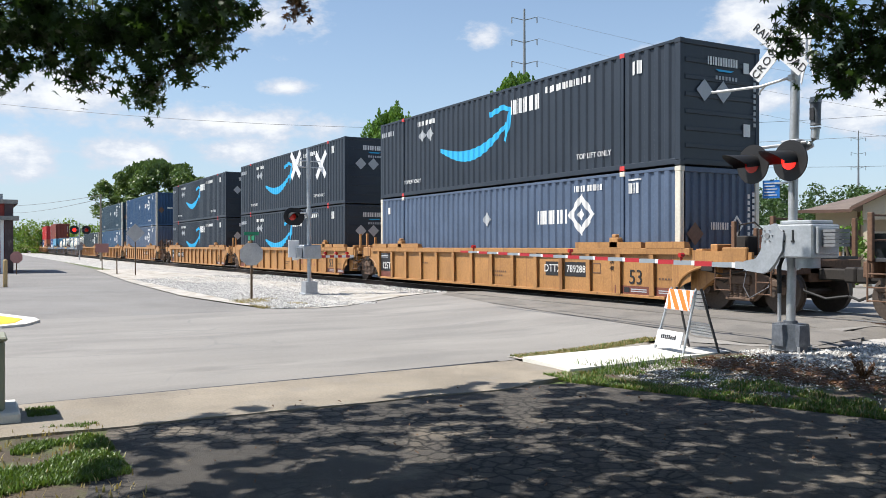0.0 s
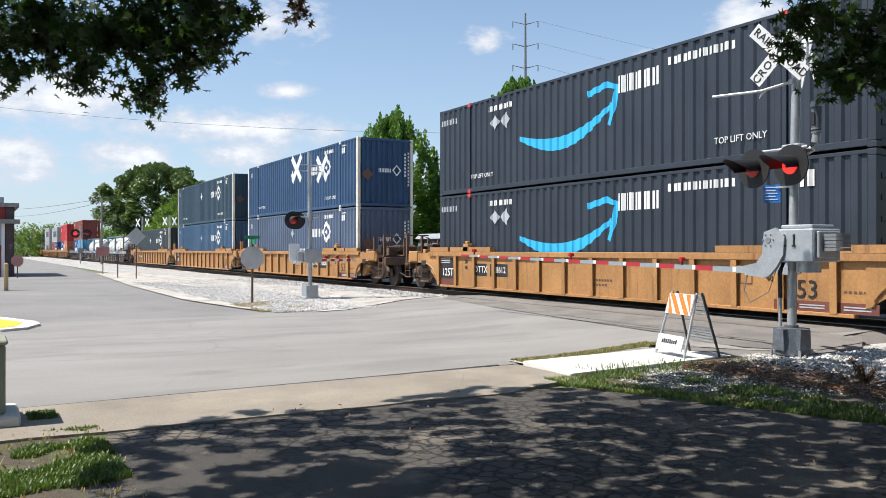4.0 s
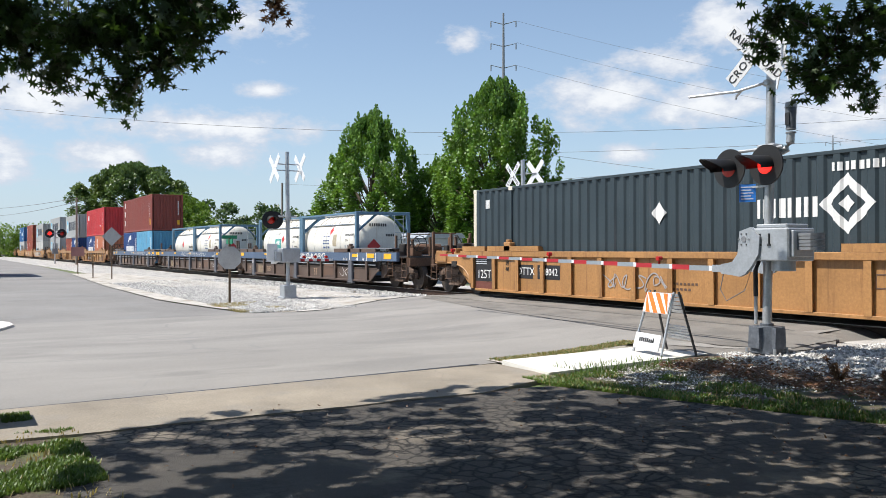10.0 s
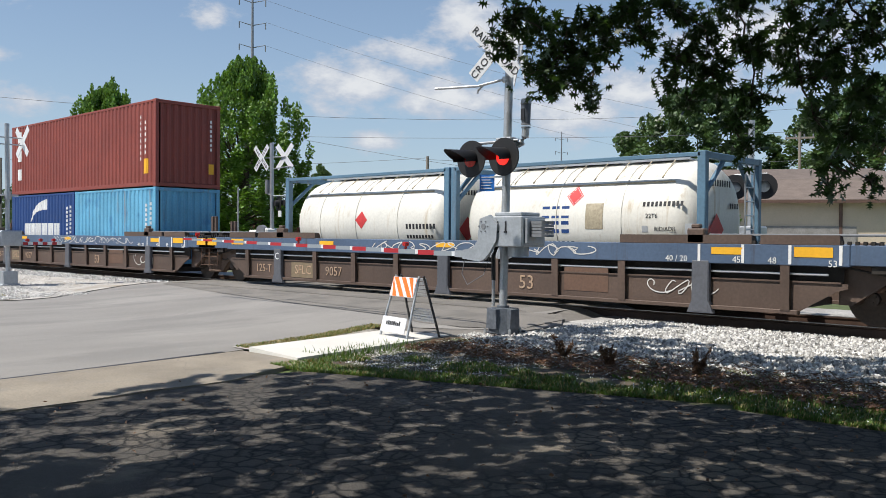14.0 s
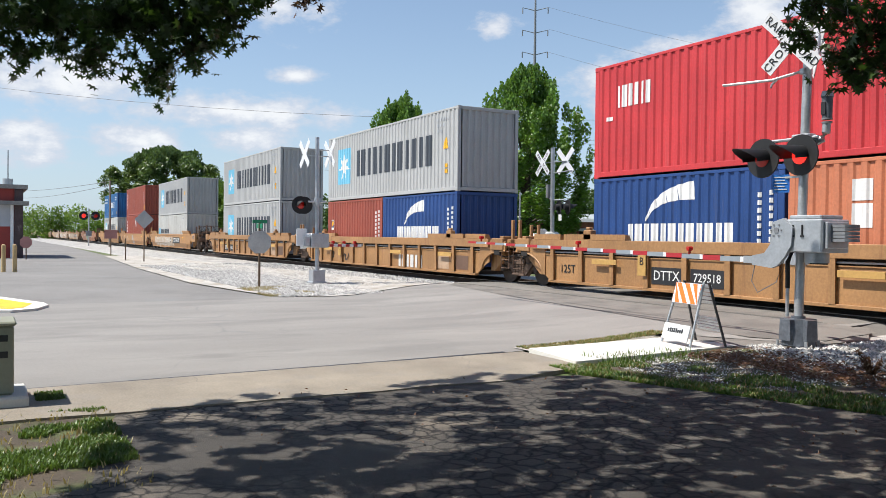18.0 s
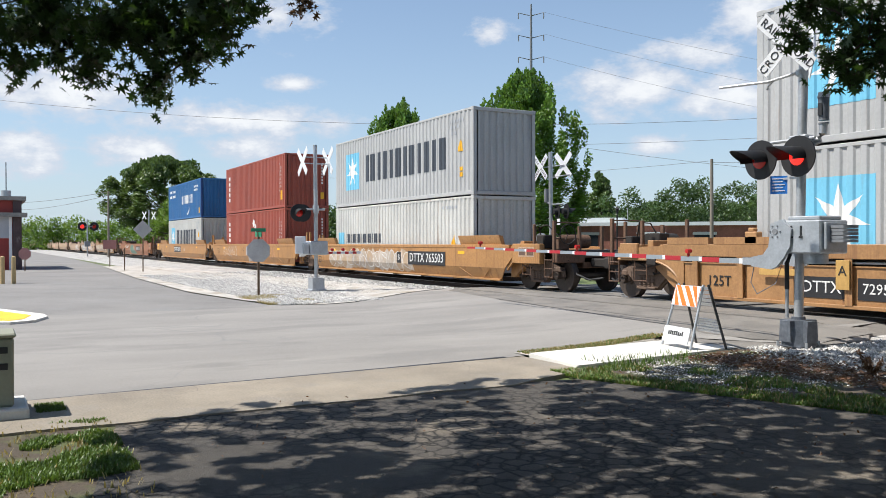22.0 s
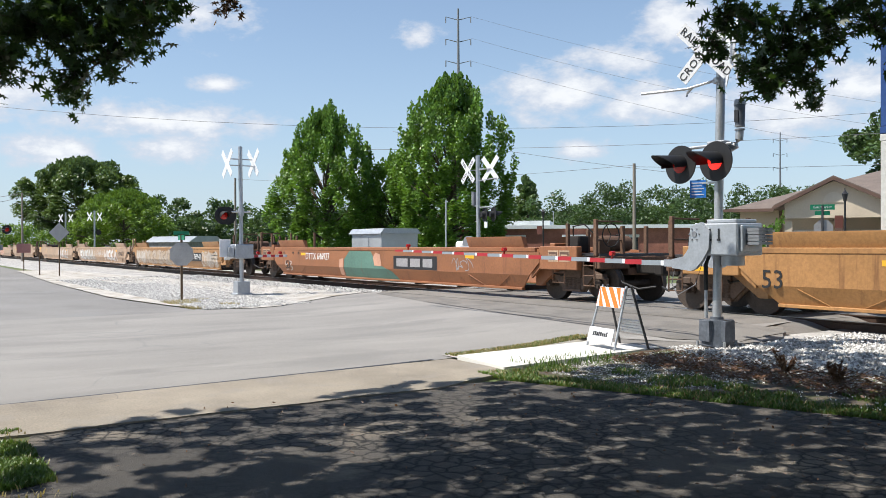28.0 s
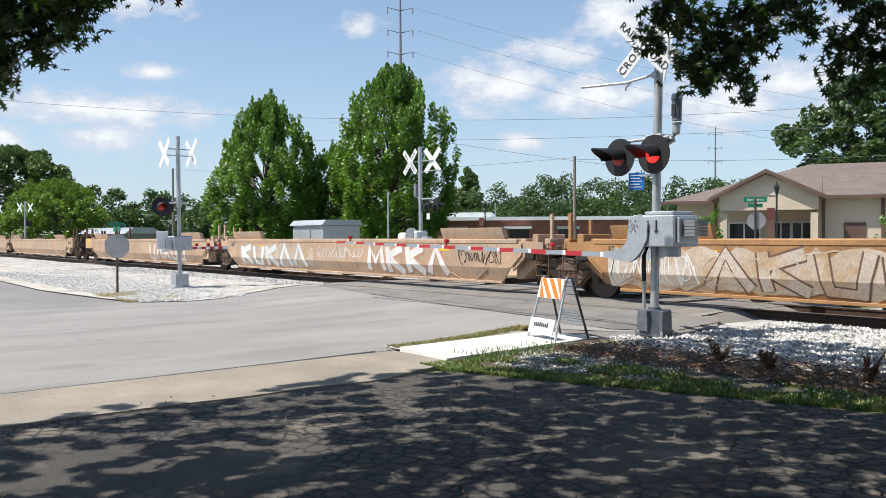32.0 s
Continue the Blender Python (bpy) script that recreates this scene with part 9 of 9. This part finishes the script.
    part("red_placard", finish("red_placard", bm, "red_mark", False), None, c)
    bm = bm_new()
    for poly in bars(-.55, .25, 2.0, 2.12, 8) + bars(.2, .6, 1.6, 1.7, 4):
        bm.faces.new([bm.verts.new((hl - .19, y, z)) for y, z in poly])
    part("number_bars", finish("number_bars", bm, "black_mark", False), None, c)
    for text, size, tx, tz in texts:
        part("lettering", words(text, size, tx, -1.165 * math.cos(math.asin((tz - 1.36) / 1.165)) - .006, tz, .003), "letter_black", c)
    # hatch ring, top fittings and stains along the top
    for tx in (-.9, .9):
        part("manhole", tube(bm_new(), (tx, 0, 2.50), (tx, 0, 2.62), .26, 16), "galv", c)
    for sy in (-.34, .34):
        part("walkway_edge", box(bm_new(), -2.3, 2.3, sy - .02, sy + .02, 2.53, 2.60), "galv", c)
    for k in range(9):
        part("seam_line", tube(bm_new(), (-2.0 + .5 * k, -.32, 2.56), (-2.0 + .5 * k, -.86, 2.17), .012, 5), "tank_stain", c)
    part("rain_gutter", path_tube(bm_new(), [(-2.3, -.93, 2.09), (0, -.93, 2.07), (2.3, -.93, 2.09)], .018, 6), "tank_stain", c)
    RIDERS.append((c, x))
    return c


def slices(x0, x1, z0, z1, k=3):
    dz = (z1 - z0) / k
    return [rect(x0, x1, z0 + i * dz, z0 + (i + 1) * dz) for i in range(k)]


def haz(x, z):
    return [("red_placard", [diamond(x, z, .2)], "red_mark"), ("placard_border", strokes([(x - .165, z), (x, z + .165), (x + .165, z), (x, z - .165), (x - .165, z)], .014), "white_mark"), ("number_bars", bars(1.75, 2.6, 1.62, 1.71, 10), "black_mark"),
            ("small_plates", [rect(1.75, 1.87, 1.14, 1.26), rect(2.62, 2.78, 1.1, 1.3)], "grey_mark")]


TXT = [("22T6", .12, 1.95, 1.44), ("RID/ADR", .11, 2.22, 1.2)]
T_A = [("teal_panel", slices(-.62, .22, 1.12, 1.6), "teal_mark"), ("pale_oval", slices(-.42, .02, 1.3, 1.5, 2), "white_mark"), ("teal_bars", blocks(-2.0, .3, .66, .96, 9), "teal_mark"), ("note_bars", bars(-.8, -.1, 1.8, 1.86, 9), "grey_mark"), ("pale_stain", slices(.95, 1.3, 1.05, 1.6), "tank_stain")] + haz(.48, 1.56)
T_B = [("blue_hexagons", [rect(-.55 + .24 * k, -.37 + .24 * k, 1.12 + .3 * j, 1.36 + .3 * j) for k in range(3) for j in range(2)], "deep_blue"), ("dark_word", blocks(-1.5, .25, .62, .96, 8), "slate_mark"), ("pale_stain", slices(.5, .9, 1.2, 1.7), "tank_stain")] + haz(.2, 1.86)
T_C = [("red_placard", [[(-.2, 1.42), (.02, 1.2), (.24, 1.42), (.02, 1.64)]], "red_mark"), ("number_bars", bars(1.6, 2.6, 1.2, 1.32, 9) + bars(1.6, 2.5, .98, 1.06, 9) + bars(1.6, 2.3, .76, .84, 7), "black_mark")]
tank(-147.05 - 3.06, T_A, TXT)
tank(-147.05 + 3.06, T_B, TXT)
tank(-166.55 - 3.06, T_C)
tank(-166.55 + 3.06, T_B, TXT)


def motions():
    """The train rolls by along +x; what rides on it goes with it."""
    stops = [0.0, 2.0, 4.0, 6.0, 8.0, 10.0, 12.0, 14.0, 16.5, 19.0, 21.5, 24.0, 26.0, 28.0, 30.0, 32.0]
    for ob, x in RIDERS:
        m = ob.matrix_basis.copy()
        base = m.translation.copy()
        walk(ob, [(t, pose(base.x + travelled(t), base.y, base.z)) for t in stops])
    # wheels turn while they pass the viewer
    where = {ob.name: x for ob, x in RIDERS}
    for w, dx, bx in ROLLING:
        x0 = where[w.parent.parent.name] + bx + dx
        still = [i / FPS for i in range(int(32 * FPS) + 1) if -42 < x0 + travelled(i / FPS) < 3]
        if not still:
            continue
        rows = [(t, pose(dx, 0, .455, 0, math.degrees((travelled(t) - travelled(still[0])) / .455), 0)) for t in still]
        rows = ([(0.0, pose(dx, 0, .455))] if still[0] > 0 else []) + rows
        if still[-1] < 32:
            rows.append((32.0, rows[-1][1]))
        walk(w, rows)


motions()
